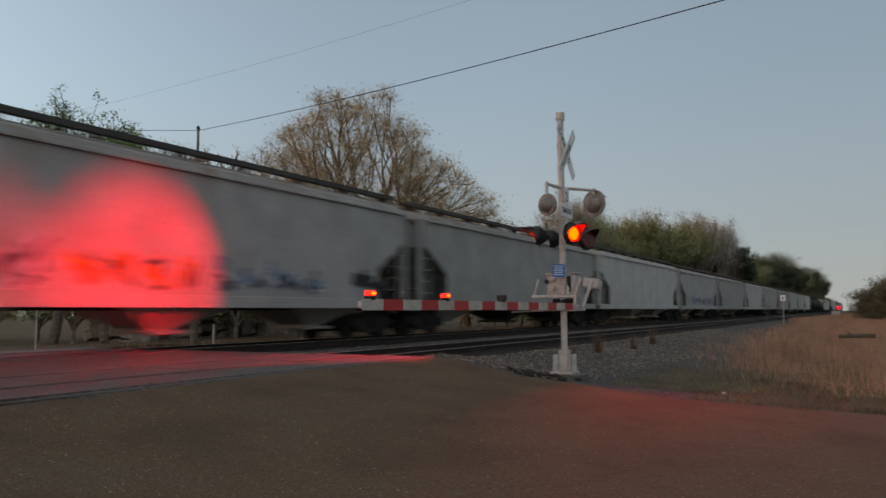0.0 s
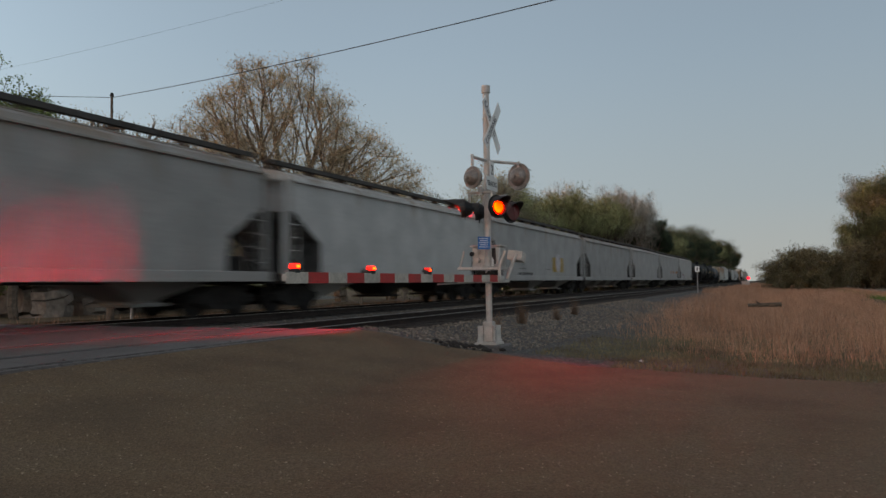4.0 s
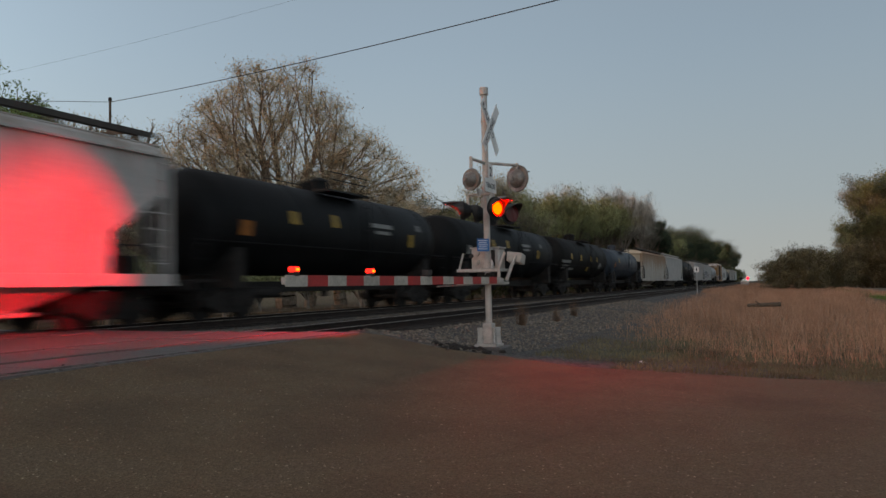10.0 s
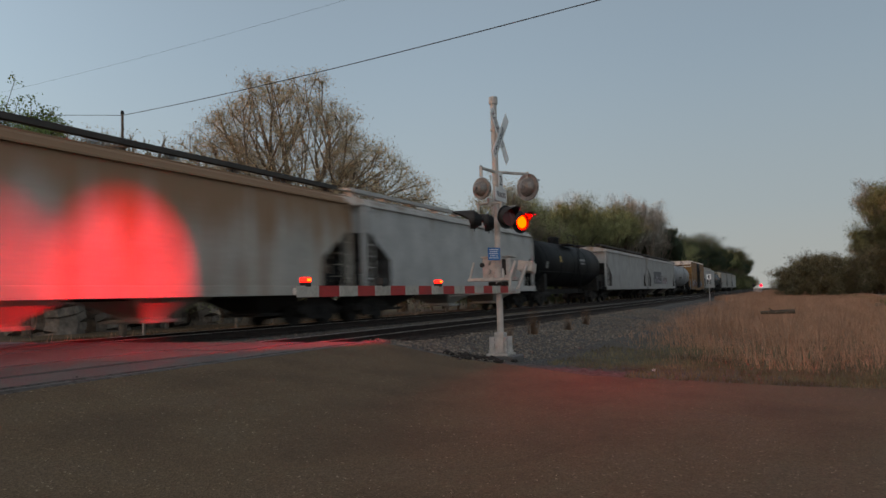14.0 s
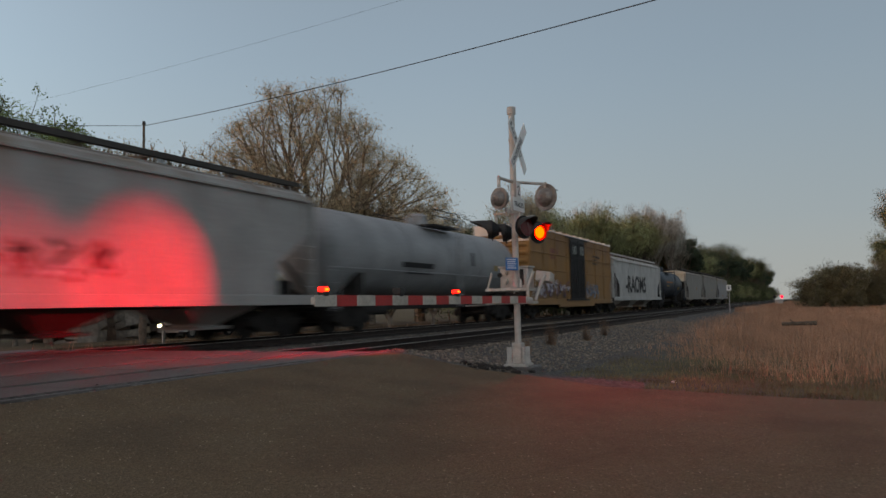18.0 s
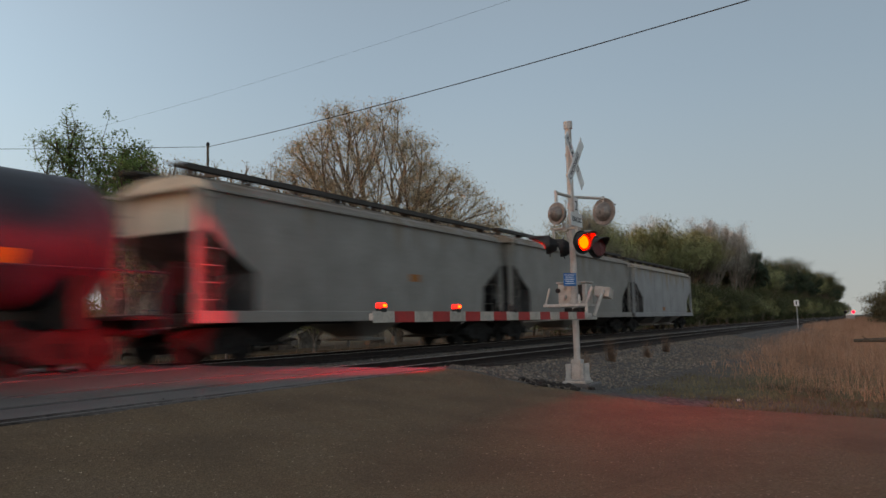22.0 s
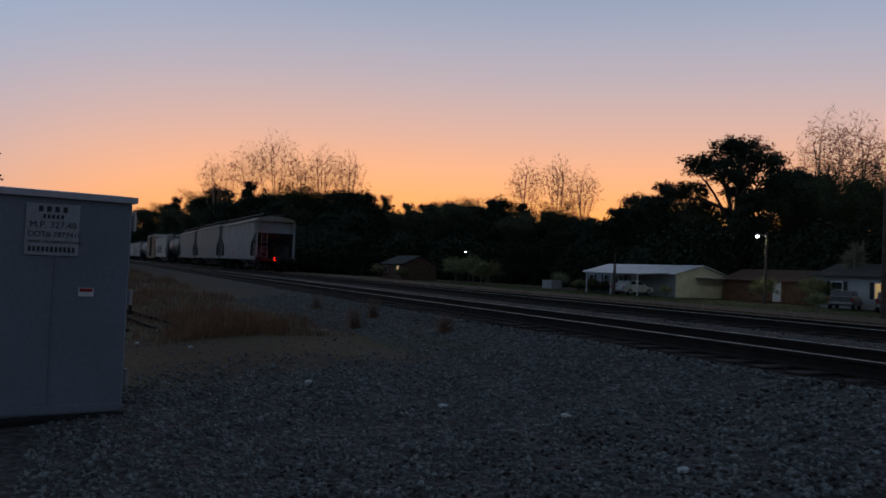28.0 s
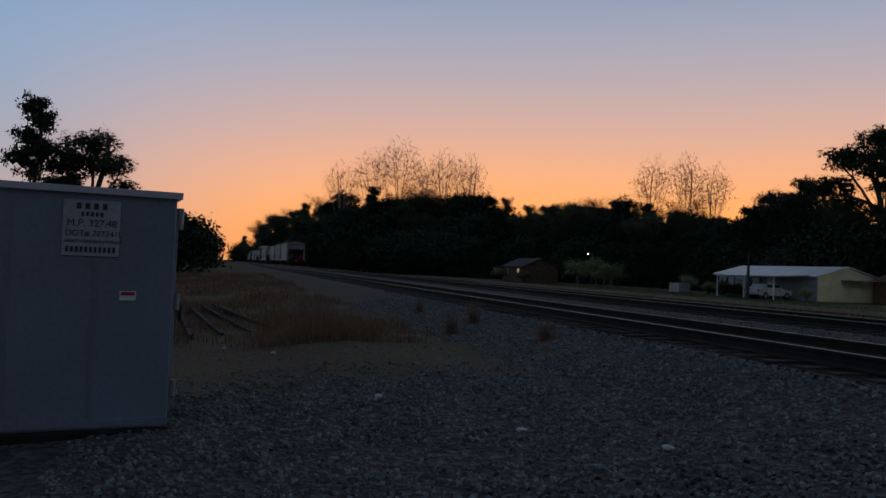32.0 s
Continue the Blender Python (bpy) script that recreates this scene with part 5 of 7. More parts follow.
for x in (-7.15, -5.5, -3.8):
    bm = bmesh.new()
    box(bm, (x, gy0, gz0 + 0.075), (0.1, 0.09, 0.05), bev=0.01)
    h = part("lamp_holder", bm, BLACK, gate)
    bm = bmesh.new()
    box(bm, (x, gy0, gz0 + 0.12), (0.11, 0.09, 0.058), bev=0.014)
    part("gate_lamp", bm, GATE_RED, h, "small lit red lamp")
    bm = bmesh.new()
    box(bm, (x, gy0 - 0.046, gz0 + 0.12), (0.066, 0.008, 0.028))
    box(bm, (x, gy0 + 0.046, gz0 + 0.12), (0.066, 0.008, 0.028))
    tagged(part("bulb", bm, GATE_BULB, h), kind="stuff")
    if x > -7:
        # an added dark cap slides over these lamps to make them flash
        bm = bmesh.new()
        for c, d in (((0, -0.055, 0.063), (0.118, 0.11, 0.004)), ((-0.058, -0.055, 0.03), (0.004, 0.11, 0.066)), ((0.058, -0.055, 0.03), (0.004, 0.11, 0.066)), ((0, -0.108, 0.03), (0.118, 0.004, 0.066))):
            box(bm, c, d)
        cap = part("blink_cap", bm, HOOD, h, "added dark cap that makes the lamp flash")
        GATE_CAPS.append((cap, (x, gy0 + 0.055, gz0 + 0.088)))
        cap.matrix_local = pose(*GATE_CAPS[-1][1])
for z in (-0.06,):
    bm = bmesh.new()
    rod(bm, (-0.4, gy0, gz0 - 0.05), (-3.4, gy0 + 0.02, gz0 - 0.09), 0.012, 5)
    part("stay_wire", bm, GALV, gate)

# the same signal and gate on the far side of the tracks, for traffic from the north
turned = pose(-1.1, 19.06, -0.42, 0, 0, 180)
copy_thing(signal, turned)
copy_thing(gate, turned)

# ---- poles and wires ----
POLE = mat("weathered_pole", (0.11, 0.085, 0.065), 0.9, 0, 0.25, 3, 25, 0.4)


def utility_pole(x, y, z0, top, arms, label):
    p = thing("utility_pole", label, "utility pole", pose(x, y, z0))
    bm = bmesh.new()
    rod(bm, (0, 0, -0.5), (0, 0, top - z0 - 1.3), 0.17, 10, 0.13)
    rod(bm, (0, 0, top - z0 - 1.3), (0, 0, top - z0), 0.055, 8)
    part("pole", bm, POLE, p)
    for dz, tilt, az in arms:
        bm = bmesh.new()
        box(bm, (0, 0.14, 0), (2.5, 0.1, 0.13), bev=0.01)
        a = part("crossarm", bm, POLE, p, "wooden crossarm")
        a.matrix_local = pose(0, 0, top - z0 - dz, 0, tilt, az)
        for u in (-1.15, -0.75, 0.75, 1.15):
            bm = bmesh.new()
            rod(bm, (u, 0.14, 0.06), (u, 0.14, 0.13), 0.02, 6)
            rod(bm, (u, 0.14, 0.13), (u, 0.14, 0.22), 0.05, 8, 0.035)
            part("insulator", bm, GALV, a)
    bm = bmesh.new()
    rod(bm, (0, 0, top - z0 - 0.05), (0, 0, top - z0 + 0.1), 0.09, 10, 0.06)
    part("pole_cap", bm, BLACK, p)
    return p


PX, PY = 24.6, 26.2
utility_pole(PX, PY, -0.9, 9.2, [(1.5, 0, 103), (2.55, 4, 103)], "tall weathered utility pole with two crossarms")


def wire(p, q, sag, r, label):
    bm = bmesh.new()
    pts = []
    for i in range(25):
        f = i / 24
        v = Vector(p).lerp(Vector(q), f)
        v.z -= sag * 4 * f * (1 - f)
        pts.append(v)
    rings = []
    for i, v in enumerate(pts):
        d = (pts[min(i + 1, 24)] - pts[max(i - 1, 0)]).normalized()
        u = d.orthogonal().normalized()
        w = d.cross(u)
        rings.append([v + (u * math.cos(t) + w * math.sin(t)) * r for t in (0, 1.2566, 2.5133, 3.7699, 5.0265)])
    loft(bm, rings)
    return solid("overhead_wire", bm, BLACK, label, "cable")


wire((PX, PY, 9.1), (13.2, -6.0, 6.78), 0.275, 0.014, "black overhead cable from the utility pole")
wire((20.5, 34.0, 9.4), (15.3, -8.0, 9.6), 0.6, 0.003, "thin black overhead cable above the road")
wire((PX, PY, 9.1), (-8, 60, 8.6), 0.5, 0.012, "black overhead cable that runs on beyond the track")
utility_pole(13.2, -6.0, -0.9, 6.9, [], "weathered utility pole beside the road")

# white post of a far marker and the small square sign beside the track
sp = thing("milepost_sign", "small white square sign on a thin post beside the track", "sign", pose(74.5, 6.6, -0.5))
bm = bmesh.new()
rod(bm, (0, 0, 0), (0, 0, 2.3), 0.04, 8)
part("post", bm, GALV, sp)
bm = bmesh.new()
box(bm, (-0.05, 0, 2.4), (0.02, 0.4, 0.5), bev=0.004)
pl = part("plate", bm, WHITE, sp)
bm = bmesh.new()
box(bm, (-0.064, 0, 2.4), (0.006, 0.12, 0.3))
part("figure", bm, LETTER, pl)
tp = thing("delineator_post", "short weathered post beside the track", "post", pose(18.6, 18.9, -0.72))
bm = bmesh.new()
box(bm, (0, 0, 0.55), (0.09, 0.06, 1.3), bev=0.01)
box(bm, (0.0, -0.034, 1.0), (0.07, 0.01, 0.2))
part("post", bm, GALV, tp)

# the next crossing down the line with its lit signal
far = thing("far_crossing_signal", "distant crossing signal with a lit red lamp", "railway signal", pose(175, 5.9, -1.5))
bm = bmesh.new()
rod(bm, (0, 0, 0), (0, 0, 4.6), 0.07, 8)
box(bm, (0, 0, 3.0), (0.1, 1.6, 0.08))
part("mast", bm, GALV, far)
for y in (-0.7, 0.7):
    bm = bmesh.new()
    rod(bm, (-0.1, y, 2.7), (0, y, 2.7), 0.3, 14)
    h = part("background_disc", bm, BLACK, far)
    if y < 0:
        bm = bmesh.new()
        rod(bm, (-0.2, y, 2.7), (-0.11, y, 2.7), 0.24, 14)
        part("lens", bm, glow("far_red_lens", (1.0, 0.0, 0.012), 9.0), h, "lit red lens")
bm = bmesh.new()
box(bm, (0, 1.0, 0.9), (1.6, 1.6, 1.8), bev=0.05)
solid("far_signal_cabinet", bm, GALV, "distant white signal cabinet", "cabinet", pose(178, 4.9, -1.2))

# ---- signal hut ----
hut = thing("signal_hut", "grey metal railway signal hut with white notice", "equipment hut", pose(-8.27, 1.22, -0.72, 0, 0, 8) @ pose(0, 0, 0, 0, 0.8, 0))
HUT = mat("hut_grey_paint", (0.245, 0.27, 0.30), 0.55, 0.15, 0.08, 0.9, 25, 0.05)
HW, HD, HH = 2.5, 1.9, 1.955
bm = bmesh.new()
box(bm, (-HD / 2, -HW / 2, HH / 2 + 0.04), (HD, HW, HH), bev=0.012)
part("body", bm, HUT, hut)
bm = bmesh.new()
loft(bm, [[(x, y, z) for x, z in ((0.05, HH + 0.03), (0.05, HH + 0.085), (-HD / 2, HH + 0.15), (-HD - 0.05, HH + 0.085), (-HD - 0.05, HH + 0.03))] for y in (0.04, -HW - 0.04)])
part("roof", bm, mat("hut_roof_paint", (0.55, 0.56, 0.57), 0.4, 0.2, 0.06, 2, 30, 0.03), hut, "pale folded sheet-metal roof")
bm = bmesh.new()
for y in (-0.62, -1.25, -1.88):
    box(bm, (0.004, y, HH / 2), (0.012, 0.014, HH - 0.12))
box(bm, (0.006, -HW / 2, 0.1), (0.02, HW, 0.06))
part("panel_seam", bm, HUT, hut)
bm = bmesh.new()
box(bm, (-HD / 2, 0.016, HH / 2 + 0.02), (HD - 0.3, 0.03, HH - 0.25), bev=0.01)
door = part("door", bm, HUT, hut, "grey door in the end wall")
bm = bmesh.new()
rod(bm, (-0.3, 0.03, 1.05), (-0.3, 0.09, 1.05), 0.02, 8)
box(bm, (-0.3, 0.09, 1.0), (0.03, 0.025, 0.16), bev=0.006)
part("door_handle", bm, BLACK, door)
for z in (0.35, 1.1, 1.8):
    bm = bmesh.new()
    rod(bm, (-0.12, 0.045, z - 0.07), (-0.12, 0.045, z + 0.07), 0.022, 8)
    part("hinge", bm, GALV, door)
bm = bmesh.new()
box(bm, (-0.35, 0.05, 1.84), (0.3, 0.06, 0.16), bev=0.01)
part("vent_hood", bm, GALV, hut, "small bright vent hood")
bm = bmesh.new()
box(bm, (-HD / 2, -HW / 2, -0.05), (HD + 0.1, HW + 0.1, 0.18), bev=0.02)
part("skid", bm, DARK, hut)
NY, NZ = -0.66, 1.70
bm = bmesh.new()
box(bm, (0.008, NY, NZ), (0.012, 0.43, 0.46), bev=0.003)
notice = part("notice", bm, mat("notice_white", (0.42, 0.42, 0.42), 0.5, 0, 0.1, 4, 30, 0.03), hut, "white notice with dark lettering")
text_part("lettering", "M.P. 327.48", 0.08, pose(0.0155, NY - 0.185, NZ + 0.015, 90, 0, 90), LETTER, notice)
text_part("lettering", "DOT# 787741L", 0.066, pose(0.0155, NY - 0.195, NZ - 0.065, 90, 0, 90), LETTER, notice)
text_part("lettering", "GRADE CROSSING HOTLINE", 0.034, pose(0.0155, NY - 0.2, NZ - 0.12, 90, 0, 90), LETTER, notice)
bm = bmesh.new()
for k in range(4):
    box(bm, (0.0155, NY - 0.1 + k * 0.065, NZ + 0.18), (0.003, 0.036, 0.05))
for k in range(5):
    box(bm, (0.0155, NY - 0.07 + k * 0.036, NZ + 0.115), (0.003, 0.022, 0.036))
for k in range(11):
    box(bm, (0.0155, NY - 0.175 + k * 0.035, NZ - 0.175), (0.003, 0.022, 0.046))
tagged(part("writing", bm, LETTER, notice, "dark bars of small writing"), kind="stuff")
bm = bmesh.new()
box(bm, (0.008, -0.36, 1.15), (0.01, 0.127, 0.078), bev=0.002)
w = part("warning_label", bm, WHITE, hut, "small faded red and white warning label")
bm = bmesh.new()
box(bm, (0.0145, -0.36, 1.17), (0.003, 0.11, 0.03))
part("red_band", bm, REDP, w)

# a pile of old rails behind the hut
for k in range(5):
    a = bmesh.new()
    prof = [(-0.07, 0.0), (0.07, 0.0), (0.07, 0.02), (0.012, 0.045), (0.012, 0.12), (0.036, 0.135), (0.036, 0.165), (-0.036, 0.165), (-0.036, 0.135), (-0.012, 0.12), (-0.012, 0.045), (-0.07, 0.02)]
    loft(a, [[(x, y, z) for y, z in prof] for x in (-4.2, 4.2)])
    solid("loose_rail", a, RUST, "rusty spare rail that lies on the ground", "rail", pose(-19.5 - 0.4 * k, 0.4 + 0.42 * k, -0.78 + 0.01 * k, 0, 0, 3 + 1.5 * k), group="pile of spare rails")

# ---- houses beyond the tracks ----
SIDING = mat("white_siding", (0.36, 0.37, 0.38), 0.6, 0, 0.1, 1, 20, 0.05)
CREAMW = mat("cream_siding", (0.62, 0.58, 0.42), 0.6, 0, 0.08, 1, 20, 0.05)
ROOFW = mat("pale_metal_roof", (0.55, 0.56, 0.56), 0.4, 0.3, 0.12, 1, 15, 0.05)
ROOFD = mat("dark_shingles", (0.05, 0.048, 0.046), 0.9, 0, 0.25, 2, 25, 0.2)
WOOD = mat("brown_boards", (0.14, 0.075, 0.045), 0.85, 0, 0.25, 2, 20, 0.2)
WOOD_ROOF = mat("rusty_brown_roof", (0.09, 0.05, 0.032), 0.85, 0, 0.25, 2, 20, 0.1)
PANE = glass("window_glass")
LIT_WIN = glow("lit_window", (1.0, 0.62, 0.22), 1.1)


def house(at, lx, ly, h, rise, wall, roof, windows, label, door_x=None, end_wall=None):
    """A low house; lx along its front (which faces -y), gables at both ends."""
    t = thing("house", label, "house", at)
    bm = bmesh.new()
    box(bm, (0, 0, h / 2), (lx, ly, h))
    part("wall", bm, wall, t)
    for x in (-lx / 2 + 0.06, lx / 2 - 0.06):
        bm = bmesh.new()
        loft(bm, [[(x + d, y, z) for y, z in ((-ly / 2, h - 0.01), (ly / 2, h - 0.01), (0, h + rise - 0.05))] for d in (-0.06, 0.06)])
        part("gable", bm, end_wall or wall, t)
    if end_wall:
        bm = bmesh.new()
        box(bm, (lx / 2 + 0.012, 0, h / 2), (0.024, ly, h - 0.02))
        part("end_wall", bm, end_wall, t)
    o = 0.35
    for s in (-1, 1):
        bm = bmesh.new()
        loft(bm, [[(x, s * (ly / 2 + o), h - o * rise / (ly / 2)), (x, 0, h + rise), (x, 0, h + rise + 0.1), (x, s * (ly / 2 + o), h - o * rise / (ly / 2) + 0.1)] for x in (-lx / 2 - 0.3, lx / 2 + 0.3)])
        part("roof", bm, roof, t)
    for x, w, z0, z1, lit in windows:
        bm = bmesh.new()
        for dx in (-w / 2 - 0.04, w / 2 + 0.04):
            box(bm, (x + dx, -ly / 2 - 0.03, (z0 + z1) / 2), (0.08, 0.06, z1 - z0 + 0.16))
        for z in (z0 - 0.04, z1 + 0.04, (z0 + z1) / 2):
            box(bm, (x, -ly / 2 - 0.03, z), (w, 0.06, 0.08 if z != (z0 + z1) / 2 else 0.04))
        f = part("window_frame", bm, WHITE, t)
        bm = bmesh.new()
        box(bm, (x, -ly / 2 - 0.008, (z0 + z1) / 2), (w, 0.012, z1 - z0))
        part("pane", bm, LIT_WIN if lit else PANE, f, "lit window" if lit else "")
        if lit is not None and w < 1.4:
            for s in (-1, 1):
                bm = bmesh.new()
                box(bm, (x + s * (w / 2 + 0.28), -ly / 2 - 0.02, (z0 + z1) / 2), (0.36, 0.04, z1 - z0 + 0.15))
                part("shutter", bm, BLACK, f)
    if door_x is not None:
        bm = bmesh.new()
        box(bm, (door_x, -ly / 2 - 0.025, 1.1), (0.95, 0.05, 2.0), bev=0.01)
        d = part("door", bm, WHITE, t)
        bm = bmesh.new()
        rod(bm, (door_x + 0.36, -ly / 2 - 0.05, 1.05), (door_x + 0.36, -ly / 2 - 0.11, 1.05), 0.035, 8)
        part("door_handle", bm, GALV, d)
    return t


h1 = house(pose(-67.4, 58.1, -1.0), 15.0, 6.8, 2.35, 0.9, SIDING, ROOFW, [(-6.4, 0.9, 0.95, 1.95, False), (-3.6, 0.9, 0.95, 1.95, False), (-1.0, 0.9, 0.95, 1.95, False)],
           "long white mobile home with a pale metal roof and carport", 1.2, CREAMW)
bm = bmesh.new()
box(bm, (2.2, -5.3, 2.3), (9.0, 4.4, 0.1), Euler((radians(3), 0, 0)).to_matrix(), 0.02)
cp = part("carport_roof", bm, ROOFW, h1, "flat pale carport roof")
for x in (-2.0, 2.2, 6.4):
    bm = bmesh.new()
    box(bm, (x, -7.3, 1.1), (0.1, 0.1, 2.2))
    part("carport_post", bm, WHITE, cp)
bm = bmesh.new()
box(bm, (8.3, 0.5, 2.1), (1.5, 2.6, 0.08))
part("side_awning", bm, ROOFW, h1)
house(pose(-54.0, 63.5, -1.0), 10.5, 6.0, 2.1, 1.0, WOOD, WOOD_ROOF, [], "low brown wooden shed with a rusty roof", 1.4)
h3 = house(pose(-38.9, 61.5, -1.0, 0, 0, 3), 15.0, 6.5, 2.7, 1.0, SIDING, ROOFD, [(-5.6, 0.95, 0.95, 2.15, False), (-1.8, 0.95, 0.95, 2.15, True), (4.4, 0.95, 0.95, 2.15, False)],
           "white mobile home with shuttered windows, one lit", 1.3)
bm = bmesh.new()
loft(bm, [[(0.2, y, z) for y, z in ((-4.6, 2.6), (-3.0, 2.6), (-3.0, 3.3), (-4.6, 3.3))], [(3.6, y, z) for y, z in ((-4.6, 2.6), (-3.0, 2.6), (-3.0, 3.3), (-4.6, 3.3))]])
part("porch_gable", bm, SIDING, h3)
for x in (0.4, 3.4):
    bm = bmesh.new()
    box(bm, (x, -4.5, 1.3), (0.12, 0.12, 2.6))
    part("porch_post", bm, WHITE, h3)
house(pose(-16.0, 57.0, -1.0, 0, 0, -4), 12.0, 6.5, 2.6, 1.1, SIDING, ROOFD, [(-3.6, 1.0, 1.0, 2.1, False), (3.0, 1.0, 1.0, 2.1, False)], "white house half hidden by trees", 0.2)
house(pose(-117.5, 50.0, -1.0), 9.0, 6.0, 2.5, 1.3, WOOD, ROOFD, [(-2.5, 0.9, 1.0, 2.0, None), (2.6, 0.9, 0.9, 2.1, True)], "dark distant house with one lit window")
bm = bmesh.new()
box(bm, (0, 0, 0.5), (2.1, 1.5, 1.0), bev=0.04)
box(bm, (0, 0, 1.03), (2.2, 1.6, 0.08), bev=0.02)
solid("white_tank_shed", bm, GALV, "small white shed on the grass", "shed", pose(-81, 54, -1.0))


def yard_light(x, y, z0, h, arm, strength):
    t = thing("yard_light", "wooden pole with a lit yard lamp", "street lamp", pose(x, y, z0))
    bm = bmesh.new()
    rod(bm, (0, 0, -0.3), (0, 0, h + 0.3), 0.13, 8, 0.09)
    part("pole", bm, POLE, t)
    bm = bmesh.new()
    rod(bm, (0, 0, h), (arm, -0.5, h + 0.15), 0.03, 6)
    part("bracket", bm, GALV, t)
    bm = bmesh.new()
    rod(bm, (arm, -0.5, h + 0.02), (arm, -0.5, h + 0.2), 0.2, 12, 0.1)
    head = part("lamp_head", bm, GALV, t)
    bm = bmesh.new()
    bmesh.ops.create_uvsphere(bm, u_segments=12, v_segments=8, radius=0.14, matrix=Matrix.Translation((arm, -0.5, h - 0.05)))
    part("bulb", bm, glow("yard_lamp_glow", (1.0, 0.93, 0.70), strength), head, "glowing bulb")
    return t


yard_light(-49.6, 55.6, -1.0, 6.0, -0.6, 26.0)
yard_light(-114.4, 59.6, -1.0, 5.0, -0.6, 26.0)
utility_pole(-63.6, 50.0, -1.0, 3.4, [], "short dark pole in front of the house")
utility_pole(-30.5, 44.0, -1.0, 8.0, [], "dark utility pole in front of the mobile home")

# ---- vehicles ----
CAR_WHITE = mat("white_car_paint", (0.62, 0.62, 0.61), 0.28, 0, 0.04, 2, 20, 0.0, None, 0.6)
TYRE = mat("tyre_rubber", (0.018, 0.018, 0.018), 0.85)
HEAD_LIT = glow("lit_headlamp", (1.0, 0.86, 0.5), 10.0)
TAIL_LIT = glow("lit_tail_lamp", (1.0, 0.03, 0.03), 5.0)


CAR_GREY = mat("silver_grey_car_paint", (0.11, 0.115, 0.12), 0.3, 0.3, 0.05, 2, 20, 0.0, None, 0.5)


def vehicle(kind, label, lights, paint=CAR_WHITE):
    """A pickup or a car that faces +x, wheels on z = 0."""
    t = thing("pickup_truck" if kind == "pickup" else "car", label, "vehicle")
    L, W = (5.8, 1.95) if kind == "pickup" else (4.6, 1.8)
    if kind == "pickup":
        prof = [(-2.9, 0.55), (-2.9, 1.22), (-1.05, 1.24), (-1.0, 1.24), (0.95, 1.25), (1.2, 1.2), (2.7, 1.12), (2.88, 0.95), (2.9, 0.5), (2.3, 0.42), (-2.4, 0.42)]
        cab = [(-1.05, 1.23), (-0.85, 1.86), (-0.6, 1.92), (0.35, 1.92), (1.15, 1.22)]
    else:
        prof = [(-2.3, 0.45), (-2.28, 1.0), (-1.6, 1.06), (0.9, 1.0), (2.0, 0.85), (2.26, 0.7), (2.3, 0.42), (1.8, 0.32), (-1.9, 0.32)]
        cab = [(-1.75, 1.02), (-1.25, 1.42), (-0.8, 1.47), (0.2, 1.45), (1.05, 0.98)]
    bm = bmesh.new()
    loft(bm, [[(x, y, z if abs(y) < W / 2 - 0.01 or z < 0.9 else z - 0.05) for x, z in prof] for y in (-W / 2, -W / 2 + 0.09, W / 2 - 0.09, W / 2)])
    body = part("body", bm, paint, t)
    bm = bmesh.new()
    loft(bm, [[(x, y * (1.0 - 0.13 * (z - 1.0)), z) for x, z in cab] for y in (-W / 2 + 0.07, W / 2 - 0.07)])
    c = part("cab", bm, paint, t)
    x0, x1, zt, zb = cab[1][0], cab[3][0], cab[2][1], cab[0][1]
    for s in (-1, 1):
        mid = (x0 + x1) / 2 + 0.1
        for a, b in ((x0 + 0.05, mid - 0.05), (mid + 0.05, x1 + 0.15)):
            bm = bmesh.new()
            yb, yt = s * ((W / 2 - 0.07) * (1 - 0.13 * (zb + 0.08 - 1.0)) + 0.006), s * ((W / 2 - 0.07) * (1 - 0.13 * (zt - 0.1 - 1.0)) + 0.006)
            loft(bm, [[(a, yb + d, zb + 0.08), (b + (0.35 if b > mid + 0.1 else 0), yb + d, zb + 0.08), (b, yt + d, zt - 0.1), (a + 0.02, yt + d, zt - 0.1)] for d in (-0.004, 0.004)])
            part("side_window", bm, PANE, c)
    bm = bmesh.new()
    (ax, az), (bx, bz) = cab[3], cab[4]
    loft(bm, [[(ax + (bx - ax) * f + 0.012, s * (W / 2 - 0.22 - 0.04 * (1 - f)), az + (bz - az) * f + 0.012) for f in (0.08, 0.92)] + [(ax + (bx - ax) * f + 0.004, s * (W / 2 - 0.22), az + (bz - az) * f + 0.004) for f in (0.92, 0.08)] for s in (-1, 1)])
    part("windscreen", bm, PANE, c)
    wb = L * 0.31
    for x in (-wb, wb):
        for s in (-1, 1):
            r = 0.39 if kind == "pickup" else 0.33
            bm = bmesh.new()
            rod(bm, (x, s * (W / 2 - 0.2), r), (x, s * (W / 2 + 0.01), r), r, 18)
            w = part("wheel", bm, TYRE, t)
            bm = bmesh.new()
            rod(bm, (x, s * (W / 2 + 0.005), r), (x, s * (W / 2 + 0.022), r), r * 0.62, 12)
            part("rim", bm, GALV, w)
    fx, bx2, hz = prof[7][0] if kind == "pickup" else 2.2, prof[0][0], 0.86 if kind == "pickup" else 0.68
    for s in (-1, 1):
        bm = bmesh.new()
        box(bm, (fx + 0.015, s * (W / 2 - 0.26), hz), (0.08, 0.36, 0.17), bev=0.02)
        part("headlamp", bm, HEAD_LIT if lights else glass("clear_lamp", (0.3, 0.3, 0.3)), t, "lit headlamp" if lights else "")
        bm = bmesh.new()
        box(bm, (bx2 - 0.01, s * (W / 2 - 0.1), hz + 0.12), (0.05, 0.16, 0.3), bev=0.015)
